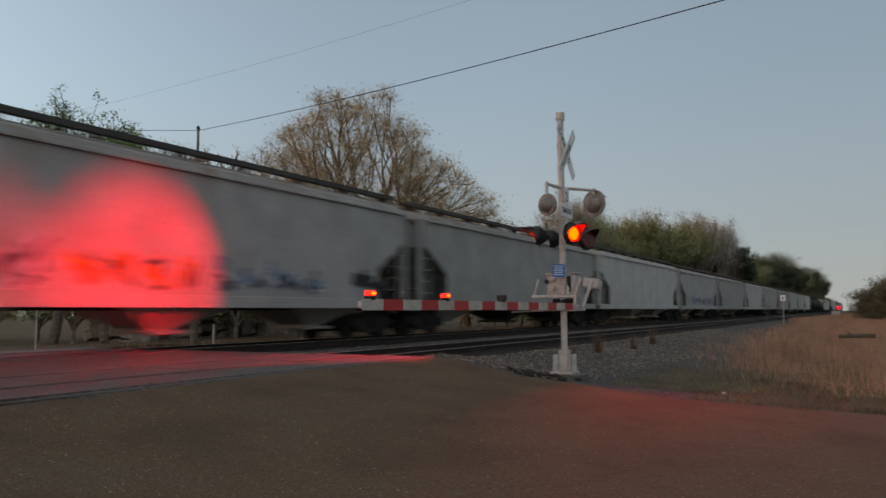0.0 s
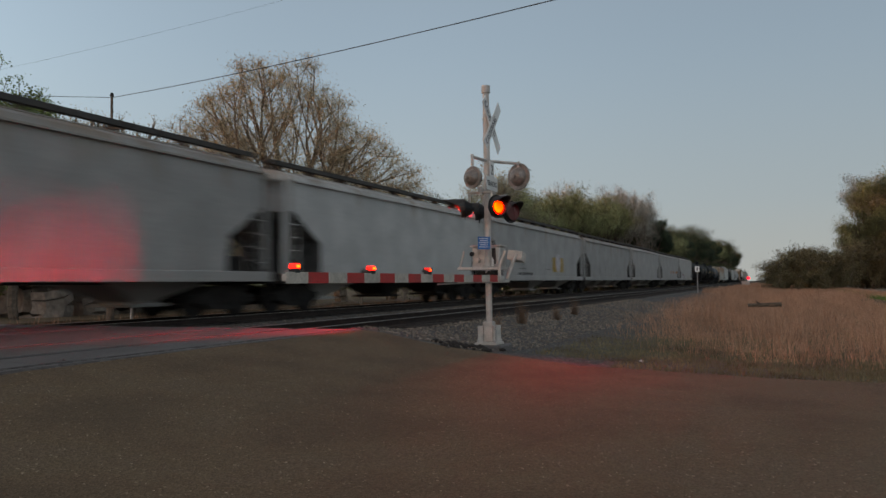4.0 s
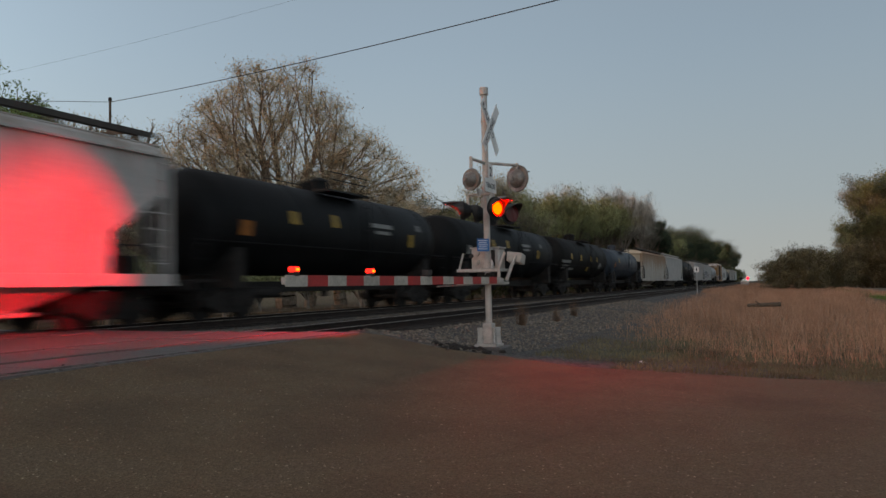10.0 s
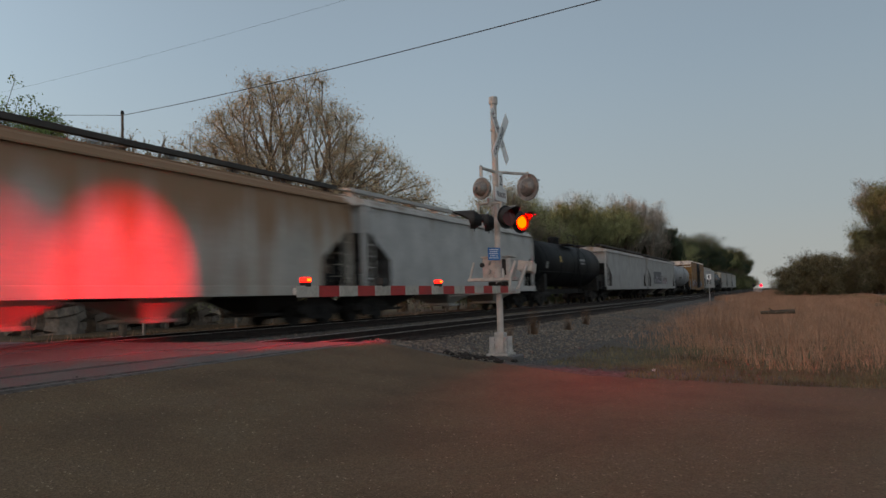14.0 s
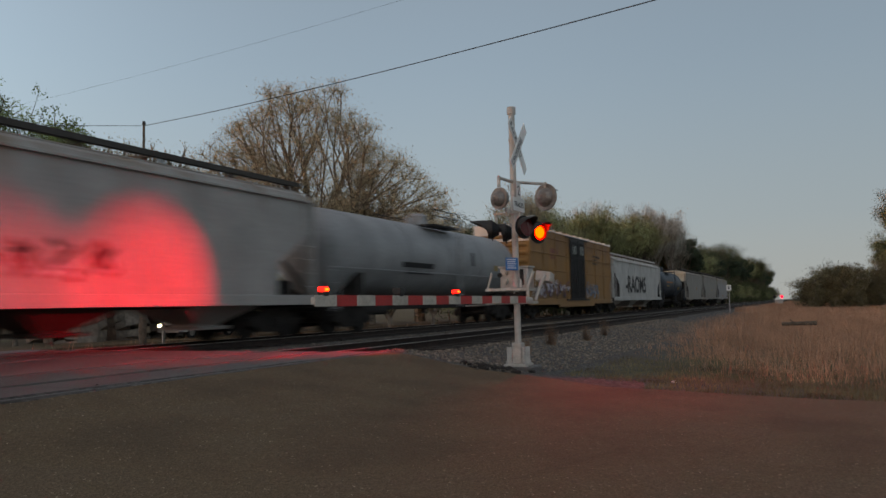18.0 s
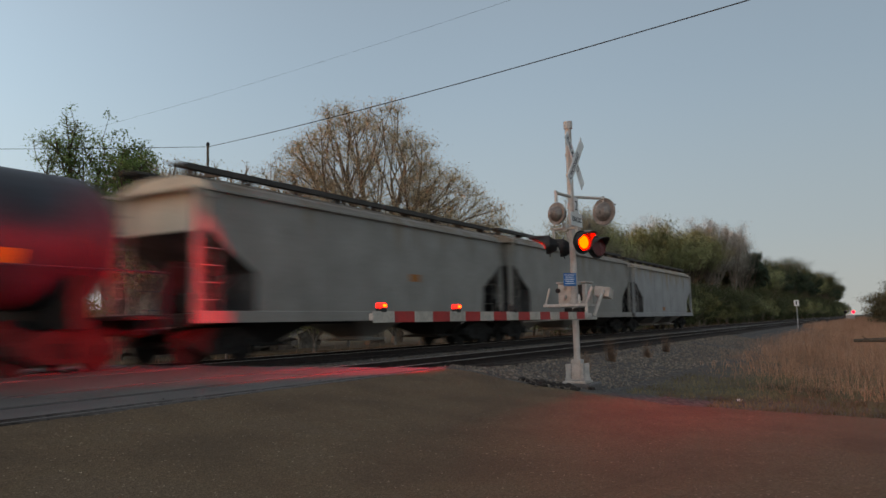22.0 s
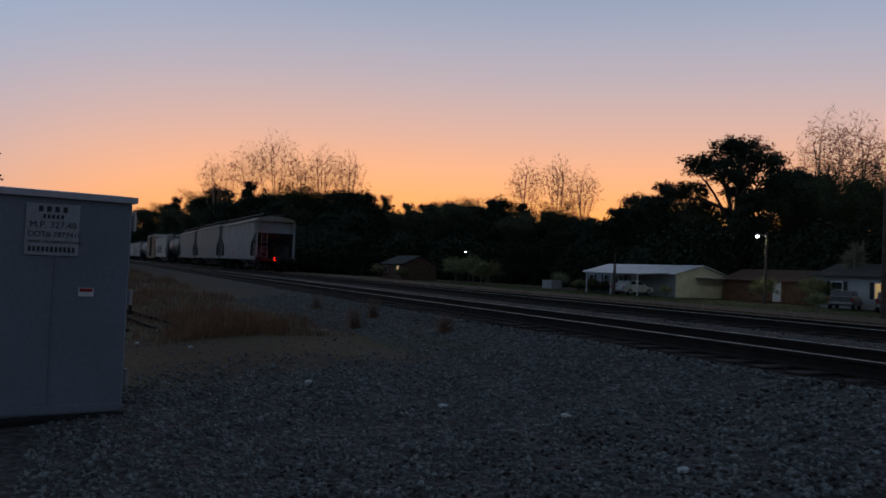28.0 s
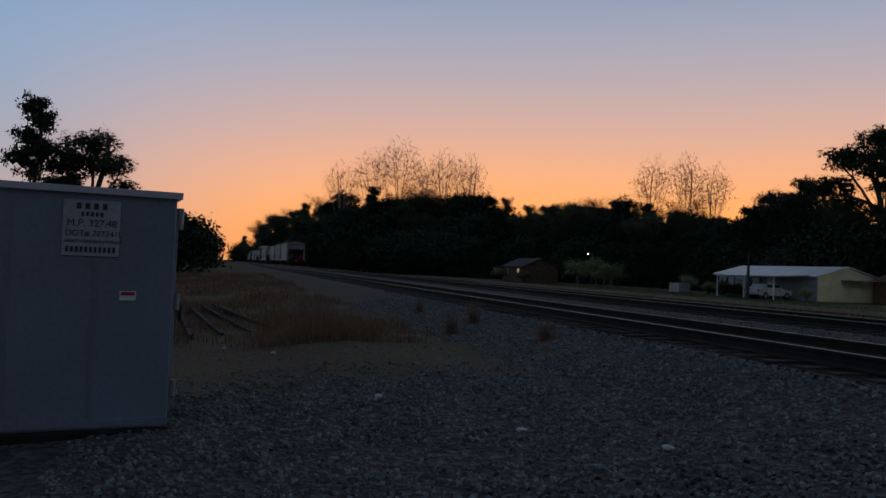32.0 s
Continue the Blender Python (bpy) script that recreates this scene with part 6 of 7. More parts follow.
        part("tail_lamp", bm, TAIL_LIT if lights else REDP, t, "lit red tail lamp" if lights else "")
    bm = bmesh.new()
    box(bm, (L / 2, 0, 0.5), (0.12, W - 0.1, 0.22), bev=0.03)
    box(bm, (-L / 2, 0, 0.52), (0.12, W - 0.1, 0.2), bev=0.03)
    part("bumper", bm, GALV, t)
    bm = bmesh.new()
    box(bm, (L / 2 - 0.01, 0, 0.78), (0.06, W * 0.45, 0.2), bev=0.01)
    part("grille", bm, BLACK, t)
    return t


pickup = vehicle("pickup", "white crew-cab pickup with lit headlamps on the side road", True)
v = vehicle("car", "pale car parked under the carport", False)
v.matrix_world = pose(-63.6, 52.4, -0.98, 0, 0, 100)
v = vehicle("car", "silver-grey car parked before the mobile home", False, CAR_GREY)
v.matrix_world = pose(-41.6, 55.4, -0.98, 0, 0, 118)
v = vehicle("car", "silver-grey car parked beside another before the mobile home", False, CAR_GREY)
v.matrix_world = pose(-37.6, 55.0, -0.98, 0, 0, 124)
st = thing("stop_sign", "back of a stop sign on a thin post", "sign", pose(22.5, 34.3, -1.0))
bm = bmesh.new()
rod(bm, (0, 0, 0), (0, 0, 2.3), 0.035, 8)
part("post", bm, GALV, st)
bm = bmesh.new()
rod(bm, (0.0, 0, 2.65), (0.012, 0, 2.65), 0.4, 8)
part("plate", bm, GALV, st)

# ---- trees and plants ----


def leaf_mat(name, color, var=0.35):
    m = mat(name, color, 0.8, 0, var, 0.9, 12, 0.0, None, 0.2)
    return m


L_GREEN = leaf_mat("spring_green_leaves", (0.15, 0.21, 0.07))
L_OLIVE = leaf_mat("olive_buds", (0.42, 0.33, 0.21))
L_BROWN = leaf_mat("brown_buds", (0.30, 0.26, 0.17))
L_PALE = leaf_mat("pale_blossom_twigs", (0.44, 0.41, 0.36))
L_DARK = leaf_mat("dark_pine_needles", (0.035, 0.05, 0.028))
L_MIX = leaf_mat("dull_green_leaves", (0.24, 0.245, 0.115))
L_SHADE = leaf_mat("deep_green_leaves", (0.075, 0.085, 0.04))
OAK_BARK = mat("grey_brown_limb_bark", (0.21, 0.16, 0.118), 0.95, 0, 0.25, 4, 30, 0.5)
L_THICKET = leaf_mat("brown_olive_leaves", (0.125, 0.108, 0.06))
TWIG = mat("grey_twigs", (0.2, 0.165, 0.135), 0.95, 0, 0.25, 3, 30, 0.2)


def tube(vs, fs, pts, rads, n):
    k0 = len(vs)
    for i, (p, r) in enumerate(zip(pts, rads)):
        d = (pts[min(i + 1, len(pts) - 1)] - pts[max(i - 1, 0)]).normalized()
        a = d.orthogonal().normalized()
        b = d.cross(a)
        for k in range(n):
            t = 2 * math.pi * k / n
            vs.append(p + (a * math.cos(t) + b * math.sin(t)) * r)
    for i in range(len(pts) - 1):
        for k in range(n):
            fs.append((k0 + i * n + k, k0 + i * n + (k + 1) % n, k0 + (i + 1) * n + (k + 1) % n, k0 + (i + 1) * n + k))


def skeleton(rnd, h, trunk, lean, split, levels, spread, kids, ratio, up=0.25):
    """Branches of a broadleaf tree: returns the wood's mesh and the places of the twigs' ends."""
    vs, fs, tips = [], [], []

    def grow(p, d, length, rad, lev):
        seg = 3 if lev else 4
        pts, rads = [p], [rad]
        for i in range(seg):
            j = Vector((rnd.gauss(0, 1), rnd.gauss(0, 1), rnd.gauss(0, 0.6))) * (0.13 if lev else 0.05)
            d = (d + j + Vector((0, 0, up * 0.2 if lev else 0))).normalized()
            p = p + d * length / seg
            pts.append(p)
            rads.append(rad * (1 - 0.42 * (i + 1) / seg))
        tube(vs, fs, pts, rads, 8 if lev == 0 else 5 if lev < 3 else 3)
        if lev == levels:
            tips.append((pts[-1], d))
            tips.append((pts[-2], d))
            return
        for k in range(kids[min(lev, len(kids) - 1)]):
            f = rnd.uniform(0.45, 1.0) if lev else rnd.uniform(0.75, 1.0)
            q = pts[0].lerp(pts[-1], f) if lev == 0 else pts[min(seg, max(1, round(f * seg)))]
            a = rnd.uniform(0, 2 * math.pi) if lev else 2 * math.pi * (k + rnd.uniform(-0.25, 0.25)) / kids[0]
            o = d.orthogonal().normalized()
            o = (Matrix.Rotation(a, 3, d) @ o)
            s = rnd.uniform(0.6, 1.25) * spread
            nd = (d + o * s + Vector((0, 0, up))).normalized()
            grow(q, nd, length * ratio * rnd.uniform(0.75, 1.15), rad * rnd.uniform(0.45, 0.62), lev + 1)

    grow(Vector((0, 0, -0.3)), Vector((lean, 0, 1)).normalized(), h * split, trunk, 0)
    top = max(v.z for v in vs)
    k = h / top
    vs = [v * k for v in vs]
    tips = [(p * k, d) for p, d in tips]
    return vs, fs, tips


def leaves(rnd, tips, per, radius, size, flat=0.6):
    """Small four-sided leaves or tufts round the twig ends."""
    vs, fs = [], []
    for p, d in tips:
        for _ in range(per):
            c = p + Vector((rnd.gauss(0, radius), rnd.gauss(0, radius), rnd.gauss(0, radius * flat)))
            a = Vector((rnd.gauss(0, 1), rnd.gauss(0, 1), rnd.gauss(0, 1))).normalized()
            b = a.orthogonal().normalized()
            s = size * rnd.uniform(0.6, 1.4)
            k = len(vs)
            vs += [c - a * s, c + b * s * 0.55, c + a * s, c - b * s * 0.55]
            fs.append((k, k + 1, k + 2, k + 3))
    return vs, fs


def make_tree(name, label, wood, leaf_m, seed, h, trunk=0.25, split=0.34, levels=4, spread=0.75, kids=(5, 4, 3, 3), ratio=0.68, per=6, radius=0.5, size=0.12, up=0.25, lean=0.0):
    rnd = random.Random(seed)
    vs, fs, tips = skeleton(rnd, h, trunk, lean, split, levels, spread, kids, ratio, up)
    t = thing(name, label, "tree", pose(0, 0, -50))
    share("trunk", raw_mesh("trunk", vs, fs, wood), t)
    if per:
        lv, lf = leaves(rnd, tips, per, radius, size)
        share("crown", raw_mesh("crown", lv, lf, leaf_m), t)
    return t


def grown_tree(name, label, wood, leaf_m, seed, count, fork, trunk, lobes, per=6, radius=0.35, size=0.1, twigs=4, tip=0.012, rough=0.5, straight=0.15, reach=1.1, limbs=12, shell=0.42, bend=0.26):
    """A tree whose limbs grow towards points spread through its crown. lobes: ellipsoids (x, y, z, rx, ry, rz) that make up the crown."""
    rnd = random.Random(seed)
    pts = []
    while len(pts) < count:
        lx, ly, lz, ax, ay, az = rnd.choices(lobes, [q[3] * q[4] * q[5] for q in lobes])[0]
        v = Vector((rnd.gauss(0, 1), rnd.gauss(0, 1), rnd.gauss(0, 1))).normalized()
        k = rnd.random() ** shell * (1 - 0.5 * rough + rough * (0.5 + noise.noise(v * 2.3 + Vector((seed, lx, lz)))))
        p = Vector((lx + v.x * ax * k, ly + v.y * ay * k, lz + v.z * az * k))
        if p.z > fork * 0.8:
            pts.append(p)
    root = Vector((0, 0, fork))
    # the first limbs reach for the outer crown, later ones fill the space between them
    far = sorted(pts, key=lambda p: -(p - root).length)[:len(pts) // 3]
    first = [far.pop(rnd.randrange(len(far)))]
    while len(first) < limbs:
        first.append(max(rnd.sample(far, min(40, len(far))), key=lambda p: min((p - q).length for q in first)))
    rest = [p for p in pts if p not in first]
    pts = first + rest
    pos = np.zeros((count * 14 + 40, 3))
    path, parent, load = [], [], []
    n = 0
    for i in range(9):
        pos[n] = (0.1 * math.sin(i + seed), 0.1 * math.cos(1.3 * i + seed), -0.4 + (fork + 0.4) * i / 8)
        path.append(0.0 if i < 8 else 0.01)
        parent.append(n - 1)
        n += 1
    tips = []
    for order, p in enumerate(pts):
        k0, k1, w = (6, 9, 0.0) if order < limbs else (7, n, straight)
        d = np.linalg.norm(pos[k0:k1] - np.array(p), axis=1) + w * np.array(path[k0:k1])
        j = k0 + (int(d.argmin()) if order >= limbs else rnd.randrange(3))
        a = Vector(pos[j])
        L = (p - a).length
        k = max(1, min(12, round(L / reach)))
        ahead = Vector(pos[j] - pos[parent[j]]).normalized()
        bow = (ahead * bend + Vector((rnd.gauss(0, 0.05), rnd.gauss(0, 0.05), rnd.gauss(0, 0.05)))) * L
        for i in range(1, k + 1):
            f = i / k
            q = a.lerp(p, f) + bow * 2 * f * (1 - f)
            pos[n] = q
            path.append(path[j] + L * f)
            parent.append(j if i == 1 else n - 1)
            n += 1
        tips.append((p, (p - a).normalized()))
    load = [0] * n
    for i in range(n - 1, 0, -1):
        load[i] += 1
        load[parent[i]] += load[i]
    load[0] = max(load)
    kk = trunk / load[8] ** 0.46
    vs, fs = [], []
    for i in range(1, n):
        r = max(tip, kk * load[i] ** 0.46)
        r0 = max(tip, min(kk * load[parent[i]] ** 0.46, r * 1.35))
        tube(vs, fs, [Vector(pos[parent[i]]), Vector(pos[i])], [r0, r], 7 if r > 0.12 else 4 if r > 0.03 else 3)
    lv, lf = leaves(rnd, tips, per, radius, size, 0.8) if per else ([], [])
    wood_v, wood_f, vs, fs = vs, fs, lv, lf
    for p, d in tips:
        for _ in range(twigs):
            e = (d + Vector((rnd.gauss(0, 0.6), rnd.gauss(0, 0.6), rnd.gauss(0.2, 0.45)))).normalized() * rnd.uniform(0.4, 1.0) * max(0.5, radius * 1.6)
            o = e.orthogonal().normalized() * tip
            m = len(vs)
            vs += [p - o, p + o, p + e, p - d * 0.1 + e.cross(o).normalized() * tip]
            fs += [(m, m + 1, m + 2), (m, m + 2, m + 3)]
    t = thing(name, label, "tree", pose(0, 0, -50))
    share("trunk", raw_mesh("trunk", wood_v, wood_f, wood), t)
    share("crown", raw_mesh("crown", lv, lf, leaf_m), t)
    return t


def polar(az, dist, z=-1.0):
    return dist * math.cos(radians(az)), dist * math.sin(radians(az)), z


def plant(src, x, y, z, turn, k=1.0, kz=None):
    return copy_thing(src, pose(x, y, z, 0, 0, turn) @ Matrix.Diagonal((k, k, kz or k, 1)))


# the large tree behind the train and its neighbours
oak = grown_tree("large_tree", "large spreading tree with budding brown and olive twigs", OAK_BARK, L_OLIVE, 7, 1150, 5.6, 0.8, ((-0.6, 0, 15.0, 7.0, 7.0, 7.6), (-6.4, 0, 11.4, 4.8, 5.5, 5.6), (6.4, 0, 11.2, 4.8, 5.5, 5.4), (9.4, 0, 8.6, 3.4, 3.4, 4.2), (11.6, 0, 7.0, 2.6, 2.6, 3.2)), 115, 0.55, 0.066, 9, 0.006, 0.3, 0.8, 1.1, 12, 0.22, 0.1)
oak.matrix_world = pose(*polar(35.0, 75), 0, 0, -55) @ Matrix.Diagonal((1.13, 1.13, 1.05, 1))
small_oak = grown_tree("budding_tree", "smaller bare tree with olive buds", OAK_BARK, L_OLIVE, 9, 420, 4.0, 0.34, ((0, 0, 9.5, 4.2, 4.2, 5.6), (2.6, 0, 8.0, 3.0, 3.0, 4.0), (-2.8, 1, 7.5, 3.0, 3.0, 4.0)), 100, 0.5, 0.085, 4, 0.006, 0.6, 0.5, 1.1, 7)
small_oak.matrix_world = pose(*polar(31.0, 80), 0, 0, 60)
plant(small_oak, *polar(27.2, 92), 80, 0.85)
plant(small_oak, *polar(33.2, 82), 200, 0.9)
plant(small_oak, *polar(39.2, 86), 290, 0.85)
green_tree = grown_tree("leafy_tree", "slender tree in fresh green leaf", BARK, L_GREEN, 5, 420, 5.0, 0.22, ((0, 0, 10.5, 1.9, 1.9, 4.6), (0.8, 0.6, 8.0, 1.6, 1.6, 3.2), (-0.9, -0.5, 12.0, 1.2, 1.2, 2.6)), 34, 0.26, 0.075, 3, 0.011, 0.8, 0.5, 1.1, 7)
green_tree.matrix_world = pose(*polar(55.6, 50))
plant(green_tree, *polar(52.6, 49), 130, 0.93)
plant(green_tree, *polar(59.5, 56), 250, 0.62)
bare = grown_tree("bare_tree", "bare brown tree with fine twigs", TWIG, L_BROWN, 31, 300, 3.0, 0.18, ((0, 0, 8.0, 1.7, 1.7, 4.2), (0.9, 0.3, 6.0, 1.5, 1.5, 3.0), (-0.9, -0.4, 6.5, 1.4, 1.4, 3.2)), 46, 0.44, 0.056, 5, 0.009, 0.6, 0.5, 1.1, 6)
bare.matrix_world = pose(*polar(41.5, 62))
for az, d, k in ((39.6, 66, 0.85), (43.0, 63, 0.95), (44.2, 66, 1.1), (45.4, 60, 1.2), (46.4, 66, 1.25), (47.2, 64, 1.3), (48.2, 58, 1.2), (49.2, 66, 1.3), (50.0, 62, 1.3), (51.2, 57, 1.2), (47.5, 55, 1.0), (50.4, 53, 1.1), (52.6, 60, 1.2), (62, 70, 0.7), (66, 72, 0.75), (71, 70, 0.7), (76, 72, 0.8), (82, 66, 0.7), (88, 70, 0.75), (94, 68, 0.8), (100, 66, 0.8)):
    plant(bare, *polar(az, d), az * 37 % 360, k)
# undergrowth that hides the feet of the trees
bush = make_tree("bush", "dull green and brown bush", TWIG, L_MIX, 41, 4.6, 0.09, 0.2, 3, 0.9, (7, 5, 4), 0.75, 16, 0.4, 0.11, 0.2)
bush.matrix_world = pose(*polar(44, 56))
for k in range(26):
    az = 24 + k * 3.0
    plant(bush, *polar(az + 0.8 * math.sin(k * 5.1), 62 + 8 * math.sin(k * 2.3)), k * 67 % 360, 0.7 + 0.35 * ((k * 13) % 7) / 7)

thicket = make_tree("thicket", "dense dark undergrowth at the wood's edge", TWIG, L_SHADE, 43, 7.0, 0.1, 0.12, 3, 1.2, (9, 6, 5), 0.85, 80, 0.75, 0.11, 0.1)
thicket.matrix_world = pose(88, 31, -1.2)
evergreen = make_tree("thicket", "dark evergreen undergrowth beneath the pines", BARK, L_DARK, 47, 7.0, 0.1, 0.12, 3, 1.2, (9, 6, 5), 0.85, 14, 0.75, 0.22, 0.1)
evergreen.matrix_world = pose(*polar(150, 140, -1.4))
thicket_b = make_tree("thicket", "dense olive and brown bushes", TWIG, L_THICKET, 44, 6.0, 0.1, 0.12, 3, 1.2, (9, 6, 5), 0.85, 85, 0.45, 0.085, 0.1)
thicket_b.matrix_world = pose(122, -3, -1.2)
# woods along the far side of the line
wood_a = make_tree("woodland_tree", "dull green woodland tree", BARK, L_MIX, 51, 17.0, 0.22, 0.35, 4, 0.6, (6, 5, 4, 3), 0.66, 38, 0.7, 0.09, 0.35)
wood_b = make_tree("woodland_tree", "dark green woodland tree", BARK, L_SHADE, 52, 18.0, 0.24, 0.3, 4, 0.62, (6, 5, 4, 3), 0.68, 38, 0.75, 0.097, 0.3)
wood_c = make_tree("woodland_tree", "brown budding woodland tree", TWIG, L_BROWN, 53, 17.0, 0.2, 0.35, 4, 0.5, (6, 5, 4, 3), 0.66, 14, 0.6, 0.09, 0.4)
pale = make_tree("blossoming_tree", "pale bare tree among the woods", TWIG, L_PALE, 54, 19.0, 0.2, 0.35, 4, 0.45, (6, 5, 4, 3), 0.66, 16, 0.5, 0.08, 0.5)
PUFFS_A = ((0, 0, 18.4, 1.7, 1.7, 1.3), (1.3, 0.5, 16.6, 1.6, 1.4, 0.9), (-1.5, -0.4, 15.2, 1.8, 1.6, 1.0), (1.9, -0.6, 13.2, 1.9, 1.7, 0.9), (-2.2, 0.8, 11.8, 1.9, 1.7, 0.9), (0.4, -1.9, 12.6, 1.7, 1.7, 0.9), (2.4, 1.0, 10.0, 1.6, 1.5, 0.8), (-1.2, 1.6, 14.0, 1.6, 1.6, 0.8))
PUFFS_B = ((0, 0, 14.6, 2.6, 2.6, 1.7), (2.6, 0.4, 13.0, 2.2, 2.0, 1.2), (-2.8, -0.3, 12.6, 2.3, 2.2, 1.2), (0.6, 2.6, 12.4, 2.2, 2.0, 1.1), (-0.5, -2.6, 12.0, 2.2, 2.0, 1.1), (3.4, -0.8, 10.2, 1.9, 1.8, 0.9), (-3.3, 0.9, 9.6, 1.9, 1.8, 0.9))
pine_a = grown_tree("pine_tree", "tall dark pine tree", BARK, L_DARK, 61, 190, 9.0, 0.24, PUFFS_A, 42, 0.36, 0.17, 2, 0.02, 0.5, 0.4, 1.6, 8)
pine_b = grown_tree("pine_tree", "dark pine tree with a broad crown", BARK, L_DARK, 62, 230, 7.5, 0.28, PUFFS_B, 44, 0.4, 0.17, 2, 0.02, 0.5, 0.4, 1.6, 8)
for w, (x, y, k) in zip((wood_a, wood_b, wood_c, pale, pine_a, pine_b), ((102, 34, 0.95), (190, 31, 1.0), (92, 33, 0.9), (128, 33, 0.98), (230, 30, 0.9), (260, 29, 1.05))):
    w.matrix_world = pose(x, y, -1.0)
rnd = random.Random(7)
x = 84.0
while x < 470:
    y = lerp(x, [(84, 34), (130, 32), (300, 25), (470, 22)])
    if x < 112:
        src = rnd.choice((wood_a, wood_c, wood_a))
    elif x < 165:
        src = rnd.choice((wood_c, wood_a, wood_a))
    elif x < 202:
        src = pale
    else:
        src = rnd.choice((wood_b, wood_b, wood_a, pine_b, wood_b))
    k = lerp(x, [(84, 0.76), (110, 0.84), (125, 1.0), (150, 1.06), (180, 1.2), (200, 1.16), (214, 0.98), (300, 1.06), (470, 1.12)])
    plant(src, x, y + rnd.uniform(-1.5, 2.0), -1.0, rnd.uniform(0, 360), k * rnd.uniform(0.88, 1.06))
    plant(rnd.choice((wood_b, wood_c, wood_a)), x + rnd.uniform(1, 4), y + rnd.uniform(7, 13), -1.0, rnd.uniform(0, 360), k * rnd.uniform(0.85, 1.05))
    plant(bush, x + rnd.uniform(-2, 2), y - rnd.uniform(2.5, 4.5), -1.0, rnd.uniform(0, 360), rnd.uniform(0.8, 1.5))
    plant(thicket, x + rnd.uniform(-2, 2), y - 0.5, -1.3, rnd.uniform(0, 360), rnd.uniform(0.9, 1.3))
    x += lerp(x, [(84, 5.0), (200, 7.0), (470, 13.0)])
# bushes and woods on the near side of the line, in the east
for k, (az, d, h) in enumerate(((-1.3, 124, 5.6), (-1.9, 122, 6.6), (-2.4, 125, 6.2), (-0.3, 240, 5.0), (0.0, 255, 4.6), (-0.6, 230, 6.0), (-3.4, 148, 4.6), (-4.0, 148, 5.2), (-4.7, 148, 5.4), (-5.3, 146, 7.6), (-5.9, 143, 8.6), (-6.5, 145, 8.6), (-7.2, 142, 9.0), (-7.9, 144, 9.4), (-8.6, 142, 9.0), (-9.3, 136, 8.0), (-10.5, 134, 8.0), (-12, 132, 8.0))):
    plant(thicket_b, *polar(az, d, -1.2), k * 71, h / 6.0 * 0.8, h / 6.0)
for k, (az, d, h) in enumerate(((-5.5, 146, 11.0), (-6.1, 144, 12.5), (-6.8, 145, 13.0), (-7.5, 143, 12.0), (-8.3, 144, 13.5), (-3.0, 156, 6.6), (-3.8, 154, 7.4), (-4.5, 152, 10.0), (-5.1, 152, 13.0), (-5.6, 149, 18.0), (-6.3, 150, 20.5), (-7.1, 148, 20.0), (-7.8, 152, 21.5), (-8.6, 146, 20.0), (-9.5, 148, 21.0), (-10.6, 142, 20.0), (-11.8, 140, 21.0), (-13.2, 138, 20.0), (-15, 134, 20.0), (-17, 130, 20.0), (-19.5, 126, 20.0), (-22, 124, 20.0), (-25, 120, 20.0), (-28, 118, 20.0), (-2.6, 170, 7.0), (-5.9, 162, 20.0), (-7.4, 163, 21.0))):
    src = (wood_a, wood_b, wood_a, wood_c)[k % 4] if h != 18.0 else pale
    plant(src, *polar(az, d, -1.1), k * 53, h / 18.0 * 0.95, h / 17.5)

# dark woods against the sunset in the west
TOPS = [(177.6, 2.0), (176, 3.6), (172.4, 5.0), (166, 6.2), (158, 5.4), (150, 5.8), (146, 5.4), (143.6, 5.1), (140.4, 6.2), (138, 7.4), (134, 8.2), (131, 8.4), (127, 8.8), (122, 8.4), (115, 8.0), (106, 8.0)]
DIST = [(178.5, 420), (176, 330), (172, 240), (168, 200), (160, 178), (150, 150), (140, 122), (133, 104), (120, 92), (106, 88)]
az = 178.2
rnd = random.Random(19)
while az > 104:
    d = lerp(180 - az, [(180 - a, q) for a, q in DIST])
    h = d * math.tan(radians(lerp(180 - az, [(180 - a, q) for a, q in TOPS]))) + 1.7
    src, h0 = rnd.choice(((pine_a, 20.0), (pine_b, 17.0), (wood_b, 18.0), (wood_b, 18.0), (pine_b, 17.0)))
    plant(src, *polar(az, d * rnd.uniform(0.97, 1.05)), rnd.uniform(0, 360), h / h0 * rnd.uniform(0.84, 1.03))
    src, h0 = rnd.choice(((pine_b, 17.0), (wood_b, 18.0), (pine_a, 20.0)))
    plant(src, *polar(az + rnd.uniform(-0.4, 0.4), d * 0.93), rnd.uniform(0, 360), h / h0 * rnd.uniform(0.6, 0.8))
    plant(evergreen, *polar(az + rnd.uniform(-0.5, 0.5), d * 0.9, -1.4), rnd.uniform(0, 360), h / 15 * rnd.uniform(0.85, 1.15))
    plant(evergreen, *polar(az + rnd.uniform(-0.9, 0.2), d * 0.96, -1.4), rnd.uniform(0, 360), h / 12 * rnd.uniform(0.85, 1.15))
    az -= math.degrees(lerp(d, [(88, 5.2), (200, 6.5), (420, 10)]) / d)
az = 176.0
